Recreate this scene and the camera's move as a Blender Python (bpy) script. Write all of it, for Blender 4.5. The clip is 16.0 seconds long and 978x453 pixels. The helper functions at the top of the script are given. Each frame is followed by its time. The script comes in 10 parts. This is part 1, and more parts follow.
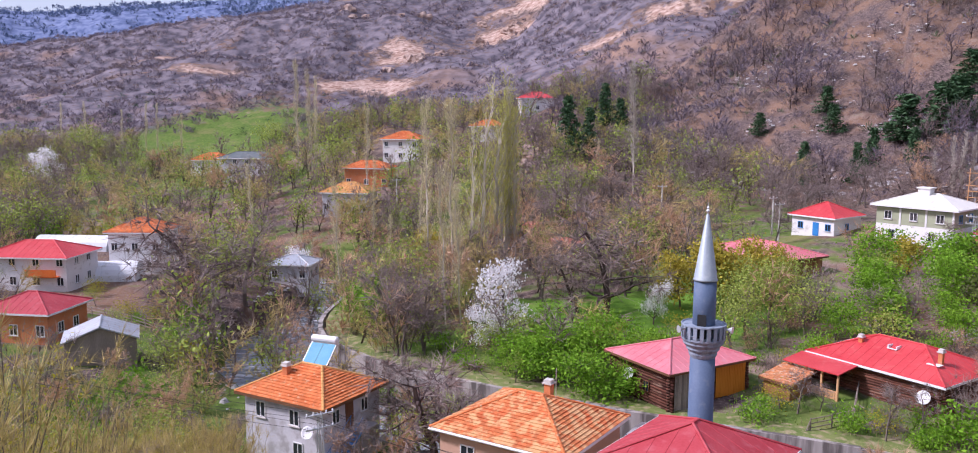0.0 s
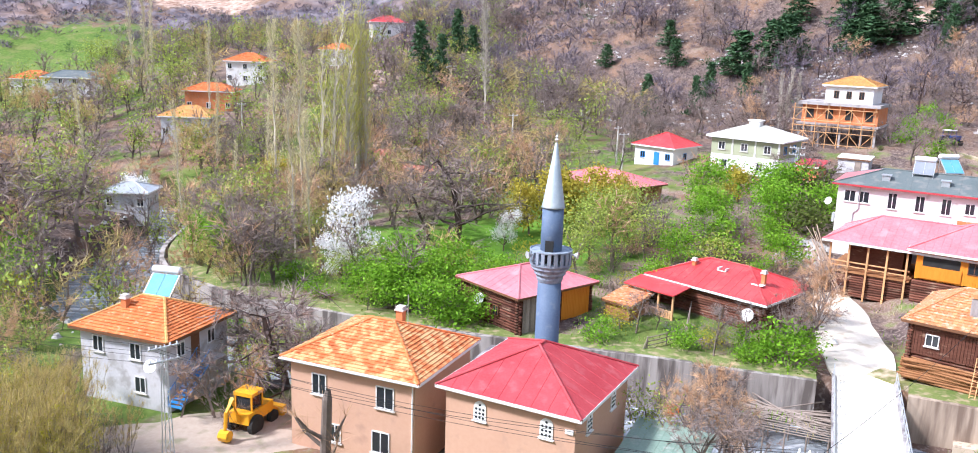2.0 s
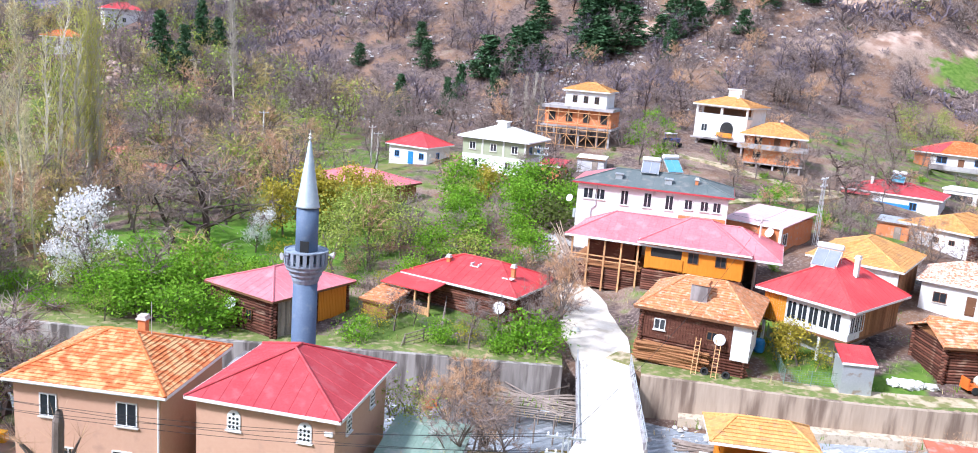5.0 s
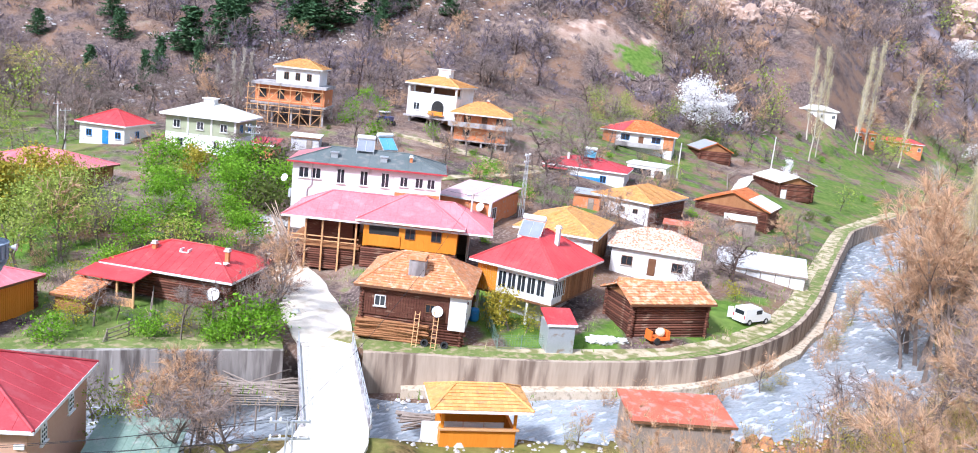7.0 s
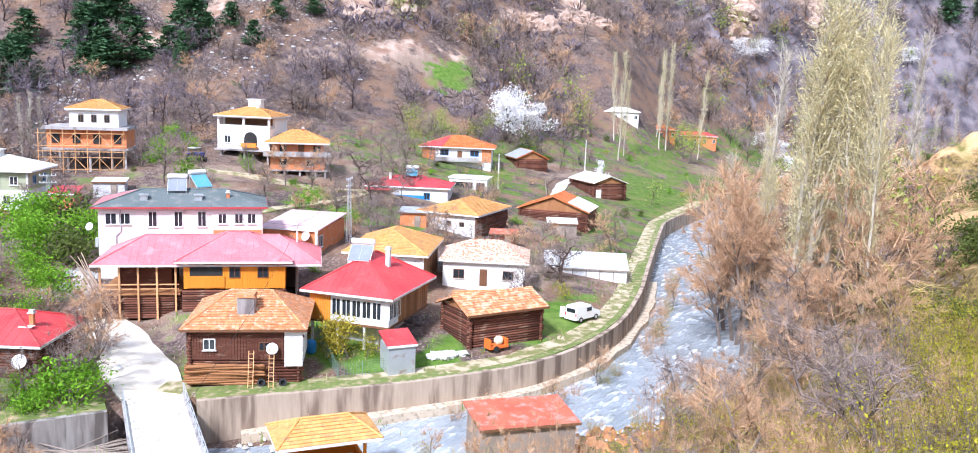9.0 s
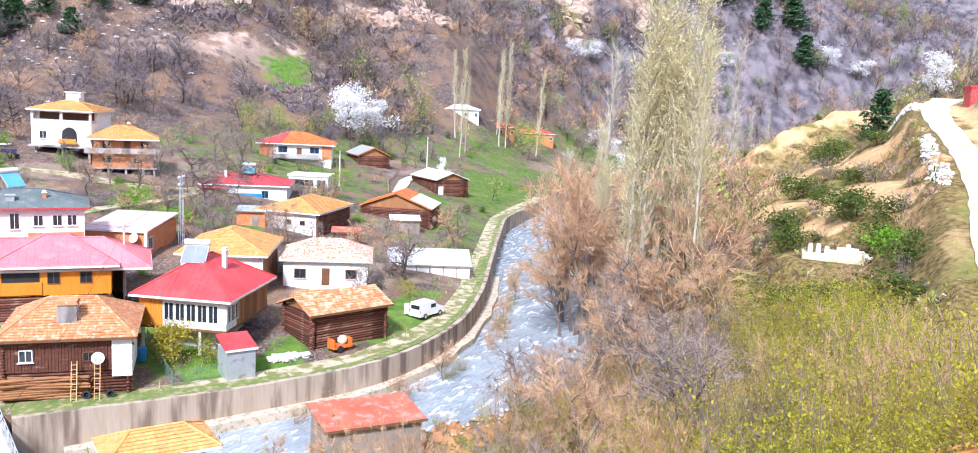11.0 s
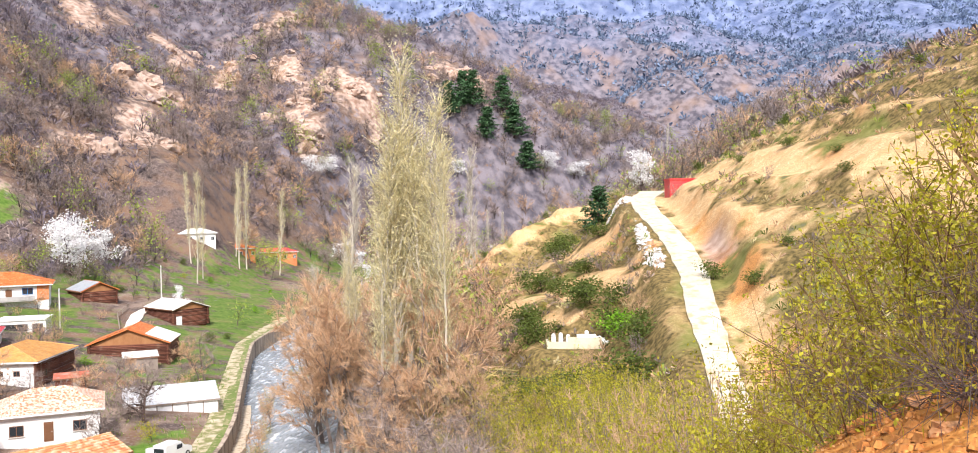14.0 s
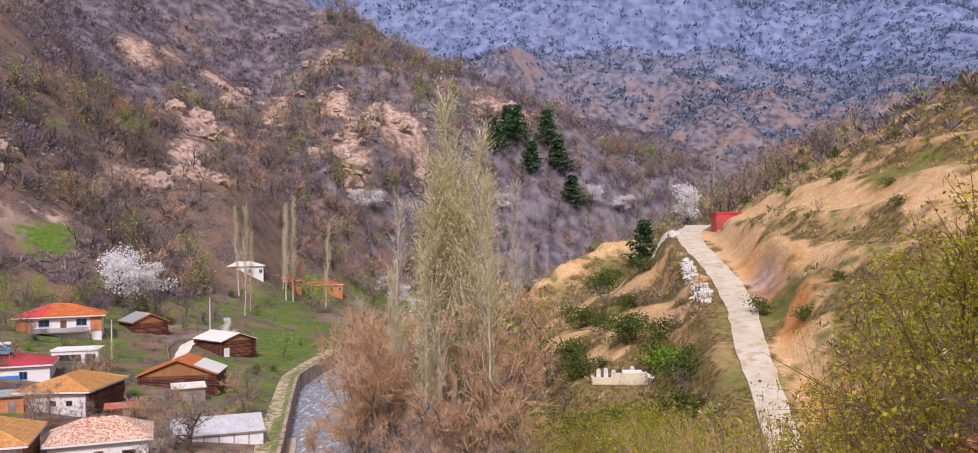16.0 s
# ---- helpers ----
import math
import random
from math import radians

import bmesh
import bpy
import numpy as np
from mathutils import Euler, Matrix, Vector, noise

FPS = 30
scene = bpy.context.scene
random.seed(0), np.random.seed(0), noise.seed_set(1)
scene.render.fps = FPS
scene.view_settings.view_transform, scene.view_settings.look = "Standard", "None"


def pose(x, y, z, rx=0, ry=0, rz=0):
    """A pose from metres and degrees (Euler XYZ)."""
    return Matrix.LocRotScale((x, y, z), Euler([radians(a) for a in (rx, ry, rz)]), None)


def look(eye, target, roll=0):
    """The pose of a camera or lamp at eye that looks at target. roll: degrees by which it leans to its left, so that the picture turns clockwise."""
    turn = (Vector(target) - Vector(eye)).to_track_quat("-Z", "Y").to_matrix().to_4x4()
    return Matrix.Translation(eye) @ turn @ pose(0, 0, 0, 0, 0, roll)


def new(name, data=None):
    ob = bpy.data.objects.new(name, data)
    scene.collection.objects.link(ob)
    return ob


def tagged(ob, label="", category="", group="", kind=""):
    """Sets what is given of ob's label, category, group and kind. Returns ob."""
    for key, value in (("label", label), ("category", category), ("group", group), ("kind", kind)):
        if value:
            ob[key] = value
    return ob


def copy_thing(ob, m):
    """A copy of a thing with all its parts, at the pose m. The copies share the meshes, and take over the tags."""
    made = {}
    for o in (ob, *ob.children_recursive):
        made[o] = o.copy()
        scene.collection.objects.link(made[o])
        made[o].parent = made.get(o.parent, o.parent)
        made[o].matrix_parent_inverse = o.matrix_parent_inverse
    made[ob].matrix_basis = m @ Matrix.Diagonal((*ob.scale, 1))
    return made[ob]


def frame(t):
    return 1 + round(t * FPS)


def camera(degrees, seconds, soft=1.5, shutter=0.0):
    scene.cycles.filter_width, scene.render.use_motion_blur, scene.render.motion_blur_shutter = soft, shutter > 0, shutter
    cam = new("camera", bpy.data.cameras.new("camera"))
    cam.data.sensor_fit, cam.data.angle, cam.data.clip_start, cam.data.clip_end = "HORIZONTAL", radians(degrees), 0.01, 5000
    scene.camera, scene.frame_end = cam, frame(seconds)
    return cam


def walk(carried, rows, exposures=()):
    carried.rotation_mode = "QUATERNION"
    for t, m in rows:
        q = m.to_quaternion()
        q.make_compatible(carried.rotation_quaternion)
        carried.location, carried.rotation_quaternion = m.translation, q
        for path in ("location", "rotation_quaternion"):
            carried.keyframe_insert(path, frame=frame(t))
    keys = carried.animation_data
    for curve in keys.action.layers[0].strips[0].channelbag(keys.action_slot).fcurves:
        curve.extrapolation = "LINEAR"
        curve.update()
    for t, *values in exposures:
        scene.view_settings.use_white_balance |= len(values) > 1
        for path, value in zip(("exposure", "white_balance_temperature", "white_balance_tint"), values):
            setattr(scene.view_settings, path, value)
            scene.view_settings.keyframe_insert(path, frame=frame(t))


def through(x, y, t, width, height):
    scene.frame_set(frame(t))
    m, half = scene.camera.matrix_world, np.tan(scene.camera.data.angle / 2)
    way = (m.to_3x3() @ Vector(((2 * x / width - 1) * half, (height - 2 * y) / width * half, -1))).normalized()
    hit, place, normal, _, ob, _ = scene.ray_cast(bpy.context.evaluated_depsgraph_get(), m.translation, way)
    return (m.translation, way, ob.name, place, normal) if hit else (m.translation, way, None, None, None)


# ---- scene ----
# the camera turns on one spot on the hillside
cam = camera(59.15, 16.0, soft=1.0)
EYE = 30.0
ROWS = [
    (0.0, 0.00, -7.80, -0.20),
    (0.5, -2.65, -9.32, -0.57),
    (1.0, -5.32, -11.07, -1.09),
    (1.5, -7.22, -12.60, -1.46),
    (2.0, -9.65, -12.42, -1.97),
    (2.5, -12.68, -12.33, -2.63),
    (3.0, -14.87, -12.26, -2.71),
    (3.2, -15.67, -12.07, -2.66),
    (5.3, -28.06, -11.54, -4.72),
    (5.5, -29.83, -11.49, -4.92),
    (6.0, -34.63, -11.55, -4.97),
    (6.5, -39.27, -11.55, -5.49),
    (7.0, -44.35, -11.32, -6.12),
    (7.5, -48.14, -11.08, -6.13),
    (8.0, -50.93, -10.79, -4.26),
    (8.5, -54.07, -10.25, -3.05),
    (9.0, -56.64, -9.14, -2.19),
    (9.5, -60.85, -9.14, -2.94),
    (9.7, -62.24, -9.10, -3.00),
    (11.8, -68.77, -8.48, -2.30),
    (12.0, -69.19, -8.14, -1.90),
    (12.5, -70.78, -6.29, -0.59),
    (13.0, -75.75, -3.72, 1.13),
    (13.5, -80.32, -1.57, 1.00),
    (14.0, -84.12, -1.16, 0.99),
    (14.5, -88.06, -0.76, 1.03),
    (15.0, -89.73, -0.35, 1.07),
    (15.5, -87.33, 1.00, 1.14),
    (16.0, -81.17, 1.13, 0.85),
]
walk(cam, [(t, pose(0, 0, EYE, 90 + pitch, roll, yaw)) for t, yaw, pitch, roll in ROWS],
     exposures=[(0, -0.05, 5700, 30), (0.5, 0.33, 5850, 24), (1.0, 0.6, 5850, 18), (1.5, 0.68, 5650, 15), (2.5, 0.67, 5650, 15), (5.5, 0.58, 5450, 15), (9.5, 0.63, 5450, 14), (12.0, 0.68, 5450, 13), (12.5, 0.72, 5600, 12),
                (13.0, 0.8, 5750, 12), (13.5, 0.68, 6000, 12), (14.5, 0.42, 6350, 13), (15.3, 0.12, 6050, 17), (16.0, -0.36, 6300, 26)])

# ---- light ----
world = bpy.data.worlds.new("sky")
scene.world = world
world.use_nodes = True
wt = world.node_tree
sky = wt.nodes.new("ShaderNodeTexSky")
sky.sky_type, sky.sun_disc = "NISHITA", False
sky.sun_elevation, sky.sun_rotation = radians(45), radians(262)
sky.air_density, sky.dust_density = 1.0, 2.2
wt.nodes["Background"].inputs[1].default_value = 0.08
wt.links.new(sky.outputs[0], wt.nodes["Background"].inputs[0])
# a thin white veil of cloud over the whole sky
veil, both = wt.nodes.new("ShaderNodeBackground"), wt.nodes.new("ShaderNodeAddShader")
veil.inputs[0].default_value, veil.inputs[1].default_value = (0.9, 0.95, 1.0, 1), 0.42
wt.links.new(wt.nodes["Background"].outputs[0], both.inputs[0])
wt.links.new(veil.outputs[0], both.inputs[1])
wt.links.new(both.outputs[0], wt.nodes["World Output"].inputs[0])
sun = new("sun", bpy.data.lights.new("sun", "SUN"))
sun.data.energy, sun.data.angle, sun.data.color = 4.4, radians(7), (1.0, 0.94, 0.86)
sun.matrix_world = look((-99, -14, 100), (0, 0, 0))

# ---- the land: river, valley floor, hills ----
RT = np.random.RandomState(5).rand(256, 256)


def vnoise(x, y):
    xi, yi = np.floor(x).astype(int), np.floor(y).astype(int)
    fx, fy = x - xi, y - yi
    fx, fy = fx * fx * (3 - 2 * fx), fy * fy * (3 - 2 * fy)
    g = lambda a, b: RT[a % 256, b % 256]
    return ((g(xi, yi) * (1 - fx) + g(xi + 1, yi) * fx) * (1 - fy) + (g(xi, yi + 1) * (1 - fx) + g(xi + 1, yi + 1) * fx) * fy) - 0.5


def fbm(x, y, n=4):
    return sum(vnoise(x * 2.03 ** k + 17.3 * k, y * 2.03 ** k + 5.1 * k) * 0.5 ** k for k in range(n))


def along(px, py, line):
    """Distance to a polyline, its side (left is plus), and the line's further values at the nearest place."""
    line = np.array(line, float)
    best = np.full(px.shape, 1e9)
    side = np.zeros(px.shape)
    vals = [np.zeros(px.shape) for _ in range(line.shape[1] - 2)]
    for a, b in zip(line[:-1], line[1:]):
        dx, dy = b[0] - a[0], b[1] - a[1]
        k = np.clip(((px - a[0]) * dx + (py - a[1]) * dy) / (dx * dx + dy * dy), 0, 1)
        d = np.hypot(px - a[0] - k * dx, py - a[1] - k * dy)
        m = d < best
        best = np.where(m, d, best)
        side = np.where(m, np.sign(dx * (py - a[1]) - dy * (px - a[0])), side)
        for i in range(len(vals)):
            vals[i] = np.where(m, a[2 + i] + k * (b[2 + i] - a[2 + i]), vals[i])
    return (best, side, *vals)


def step(a, b, x):
    k = np.clip((x - a) / (b - a), 0, 1)
    return k * k * (3 - 2 * k)


# river centre line (x, y, half width)
RIVER = [(-700, 420, 6), (-420, 330, 6), (-260, 265, 6), (-140, 212, 6), (-75, 176, 6), (-38, 152, 5.5), (-21, 137, 5.5), (-25, 121, 5), (-27, 107, 5), (-25, 93, 5), (-14, 80, 5), (4, 68.5, 5),
         (20, 60.5, 5), (36.5, 51.5, 5.5), (52.7, 39.9, 4.9), (64.7, 32.7, 5.2), (75, 29.5, 7), (88, 30.8, 6.5), (103, 35.5, 6), (128, 44.5, 6), (161, 56, 6),
         (197, 60, 6), (250, 70, 6), (330, 75, 6), (430, 55, 6), (520, -60, 6), (640, -190, 6), (900, -420, 6)]
# crests of the hills (x, y, height, fall per metre)
RIDGES = [
    [(7, 228, 21, 0.4), (13, 240, 27, 0.5), (19.5, 252, 31.5, 0.5), (27, 285, 34, 0.5), (36, 308, 37, 0.6), (58, 325, 39, 0.7), (79, 341, 42, 0.8), (102, 358, 56, 0.95), (150, 350, 116, 0.95), (280, 345, 205, 0.8), (430, 380, 245, 0.75), (620, 350, 285, 0.75)],
    [(620, 350, 285, 0.75), (590, 205, 201, 0.62), (637, 130, 140, 0.5), (666, 70, 130, 0.45), (690, -2, 122, 0.42), (700, -73, 96, 0.36), (690, -130, 70, 0.32)],
    [(-980, 700, 62, 0.3), (-560, 840, 78, 0.22), (-330, 850, 104, 0.24), (-120, 820, 132, 0.28), (10, 800, 150, 0.34), (120, 900, 180, 0.36), (400, 800, 330, 0.5)],
    [(-2600, 1400, 300, 0.25), (-1300, 2500, 300, 0.25), (-300, 2900, 420, 0.25), (900, 2700, 600, 0.3)],
    [(1300, 1300, 600, 0.62), (1750, 500, 640, 0.62), (1850, 0, 640, 0.62), (1800, -420, 590, 0.56), (1730, -600, 452, 0.5), (1680, -760, 332, 0.4), (1500, -1200, 200, 0.3)],
]
# the hill on which the camera stands: height at y = 0, by x
FOOT_X = [-400, -150, -60, 0, 6, 14, 24, 36, 54, 70, 85, 110, 130, 170, 230, 330, 500, 900]
FOOT_Z = [24, 26, 28, 28.6, 27.4, 21, 15, 12.4, 12.6, 14.6, 18.0, 22, 24.5, 22, 20, 16, 10, 0]
ROAD = [(34, -9.2, 13.6, 0.9), (44, -9.2, 15.8, 0.95), (54.2, -9.3, 17.7, 1.0), (61, -9.8, 19.0, 1.1), (73.5, -10.2, 21.3, 1.25), (85.5, -11.2, 23.5, 1.45), (95, -11.2, 25.2, 1.5), (105, -10.7, 26.9, 1.5), (122, -9.3, 29.7, 1.6), (134, -9.8, 31.3, 1.9), (150, -13, 32.6, 2.2),
        (175, -11, 33.0, 2), (200, -16, 33, 2)]
LANE = [(20, 35.5, 7.5, 2), (27, 38.6, 4.9, 2.5), (31.2, 42.4, 4.0, 3), (33.2, 45.2, 4.0, 2.4), (41.5, 58.8, 4.0, 2.4), (44.6, 65, 4.2, 3), (47, 71, 4.6, 3), (49.5, 77, 5.3, 2.5), (50.5, 82, 5.8, 1.4), (47, 92, 7, 1)]


def water_bed(x):
    """Height of the river's level: it drops under the bridge."""
    return np.clip(0.006 * x, -1.0, 8) + 1.5 * step(24, 50, x)


# a spur of the near hill beyond the bend of the road (x, y, height)
SPUR = [(184, -12, 32.5), (172, -4, 31.6), (160, 3, 29.6), (150, 11, 25.6), (144, 17, 20.5)]


def ground(x, y, fine=True):
    x, y = np.atleast_1d(np.asarray(x, float)), np.atleast_1d(np.asarray(y, float))
    d, side, half = along(x, y, RIVER)
    bed = np.clip(0.006 * x, -1.0, 8)
    s = (d - half) * side
    fall = np.interp(x, [60, 130, 200, 330], [0.105, 0.19, 0.2, 0.2])
    up = np.interp(x, [-120, -80, -30, 0, 30, 60], [0.10, 0.13, 0.27, 0.25, 0.15, 0.105])
    fall = np.where(x < 60, fall + (up - fall) * step(130, 165, y), fall)
    north = bed + 4.0 + fall * np.clip(s - 3, 0, np.interp(x, [60, 130, 220], [68, 90, 300])) + 0.03 * np.clip(s - 50, 0, 60)
    south = bed + 2.6 + 0.02 * np.maximum(-s, 0) + 2.2 * (1 - step(-46, -24, x)) * step(70, 84, y)
    hill = np.interp(x, FOOT_X, FOOT_Z) - 0.57 * y
    hill = np.where(hill > 52, 52 + (hill - 52) * 0.2, hill)
    hill = np.minimum(hill, 330)
    ds, _, hs = along(x, y, SPUR)
    hill = np.logaddexp(hill / 1.2, (hs - 0.62 * ds) / 1.2) * 1.2
    hill = hill + 0.42 * np.sin(hill * 1.8 + 3 * fbm(x / 30, y / 30, 2)) * step(62, 85, x) * (1 - step(330, 420, x))
    hill = hill + 1.2 * fbm(x / 22, y / 22) * step(0, 40, np.hypot(x, y))
    k = 1.6
    south = np.log(np.exp(np.minimum((south - 60) / k, 400)) + np.exp(np.minimum((np.minimum(hill, 900) - 60) / k, 400))) * k + 60
    z = np.where(side > 0, north, south)
    big = np.full(x.shape, -100.0)
    w = 1 + 0.12 * fbm(x / 160, y / 160, 3)
    rough = fbm(x / 150, y / 150, 4)
    folds = (0.22 - np.abs(fbm(x / 420 + 4, y / 420, 3))) * step(-560, -200, np.where(x > 1000, y, 0))
    for r in RIDGES:
        for a, b in zip(r[:-1], r[1:]):
            dd, _, h, f = along(x, y, [a, b])
            q = h - f * dd * w
            big = np.maximum(big, q + np.where(h > 290, 0.07, 0.2) * h * rough * np.clip(q / 60, 0, 1) * np.clip(dd * f / h * 3, 0.15, 1) + (0.55 * h * folds * np.clip(dd * f / h * 3, 0, 1) if h.max() > 290 else 0))
    far = step(10, 60, s) * (side > 0) + (side <= 0) * step(500, 800, x)
    k = 4.0
    blend = np.logaddexp(z / k, big / k) * k
    z = np.where(far > 0, z + (np.maximum(blend, z) - z) * far, z)
    z = np.where((side <= 0) & (y > 120) & (x < 0), np.logaddexp(z / k, big / k) * k, z)
    # rough ground, less so on the valley floor
    if fine:
        z = z + fbm(x / 9, y / 9, 3) * np.clip((np.abs(s) - 4) / 40, 0.05, 1) * 0.9
    # gullies and ribs on the high slopes
    z = z + step(26, 60, z) * (side > 0) * np.clip(np.hypot(x, y) / 300, 0.5, 2) * 8 * (0.17 - np.abs(fbm(x / 75 + 3, y / 75, 5)))
    # the river's bed, and roads cut into the slope
    wet = water_bed(x)
    z = np.where(s * side < 0, np.minimum(z, wet - 0.6), z)
    z = np.where(d < half + np.where(side > 0, 2.8, 1.0), wet - 0.6, z)
    for line, edge in ((ROAD, 3.5), (LANE, 3)):
        dr, _, h, wd = along(x, y, line)
        w = (1 - step(wd + 0.9, wd + 0.9 + edge, dr)) * (d > half + 2.8)
        z = z * (1 - w) + (h - 0.12) * w
    # a level plot on the slope for the graves
    w = 1 - step(3.4, 7, np.hypot(x - 82.8, y - 0.6))
    z = z * (1 - w) + 16.7 * w
    return z


def gz(x, y):
    return float(ground(x, y)[0])

# ---- materials ----
def rgb(c):
    return (*c, 1.0)


def mat(name, a, b, scale=1.0, rough=0.8, metal=0.0, bump=0.15, grain=14.0, island=0.0, objrand=0.0, stretch=(1, 1, 1), stain=None, stain_at=0.62, spec=0.3):
    """Two colours mixed by a broad and a fine noise, with optional stains and piece to piece variation."""
    m = bpy.data.materials.new(name)
    m.use_nodes = True
    nt = m.node_tree
    n, k = nt.nodes, nt.links
    p = n["Principled BSDF"]
    tc, mp = n.new("ShaderNodeTexCoord"), n.new("ShaderNodeMapping")
    mp.inputs["Scale"].default_value = stretch
    k.new(tc.outputs["Object"], mp.inputs[0])
    n1, n2 = n.new("ShaderNodeTexNoise"), n.new("ShaderNodeTexNoise")
    n1.inputs["Scale"].default_value, n1.inputs["Detail"].default_value = scale, 3
    n2.inputs["Scale"].default_value, n2.inputs["Detail"].default_value = scale * grain, 4
    k.new(mp.outputs[0], n1.inputs[0]), k.new(mp.outputs[0], n2.inputs[0])
    add = n.new("ShaderNodeMath")
    add.operation = "MULTIPLY_ADD"
    k.new(n2.outputs[0], add.inputs[0])
    add.inputs[1].default_value = 0.7
    k.new(n1.outputs[0], add.inputs[2])
    ramp = n.new("ShaderNodeMapRange")
    ramp.inputs[1].default_value, ramp.inputs[2].default_value = 0.55, 1.15
    k.new(add.outputs[0], ramp.inputs[0])
    mix = n.new("ShaderNodeMix")
    mix.data_type = "RGBA"
    mix.inputs[6].default_value, mix.inputs[7].default_value = rgb(a), rgb(b)
    k.new(ramp.outputs[0], mix.inputs[0])
    out = mix.outputs[2]
    if island or objrand:
        hsv = n.new("ShaderNodeHueSaturation")
        src = n.new("ShaderNodeNewGeometry").outputs["Random Per Island"] if island else n.new("ShaderNodeObjectInfo").outputs["Random"]
        mr = n.new("ShaderNodeMapRange")
        w = island or objrand
        mr.inputs[3].default_value, mr.inputs[4].default_value = 1 - w, 1 + w
        k.new(src, mr.inputs[0]), k.new(mr.outputs[0], hsv.inputs["Value"]), k.new(out, hsv.inputs["Color"])
        out = hsv.outputs[0]
    if stain:
        n3 = n.new("ShaderNodeTexNoise")
        n3.inputs["Scale"].default_value, n3.inputs["Detail"].default_value = scale * 2.7, 6
        k.new(mp.outputs[0], n3.inputs[0])
        mr = n.new("ShaderNodeMapRange")
        mr.inputs[1].default_value, mr.inputs[2].default_value = stain_at - 0.08, stain_at + 0.06
        k.new(n3.outputs[0], mr.inputs[0])
        mx = n.new("ShaderNodeMix")
        mx.data_type = "RGBA"
        mx.inputs[7].default_value = rgb(stain)
        k.new(mr.outputs[0], mx.inputs[0]), k.new(out, mx.inputs[6])
        out = mx.outputs[2]
    k.new(out, p.inputs["Base Color"])
    p.inputs["Roughness"].default_value, p.inputs["Metallic"].default_value = rough, metal
    p.inputs["Specular IOR Level"].default_value = spec
    if bump:
        bp = n.new("ShaderNodeBump")
        bp.inputs["Strength"].default_value, bp.inputs["Distance"].default_value = bump, 0.05
        k.new(add.outputs[0], bp.inputs["Height"]), k.new(bp.outputs[0], p.inputs["Normal"])
    return m


def leaf(name, a, b, value=0.35, through=0.35):
    """Foliage: colour varies leaf by leaf, some light passes through."""
    m = mat(name, a, b, scale=0.6, rough=0.65, bump=0, island=value, spec=0.2)
    nt = m.node_tree
    p, o = nt.nodes["Principled BSDF"], nt.nodes["Material Output"]
    tr, ms = nt.nodes.new("ShaderNodeBsdfTranslucent"), nt.nodes.new("ShaderNodeMixShader")
    nt.links.new(p.inputs["Base Color"].links[0].from_socket, tr.inputs[0])
    ms.inputs[0].default_value = through
    nt.links.new(p.outputs[0], ms.inputs[1]), nt.links.new(tr.outputs[0], ms.inputs[2]), nt.links.new(ms.outputs[0], o.inputs[0])
    return m


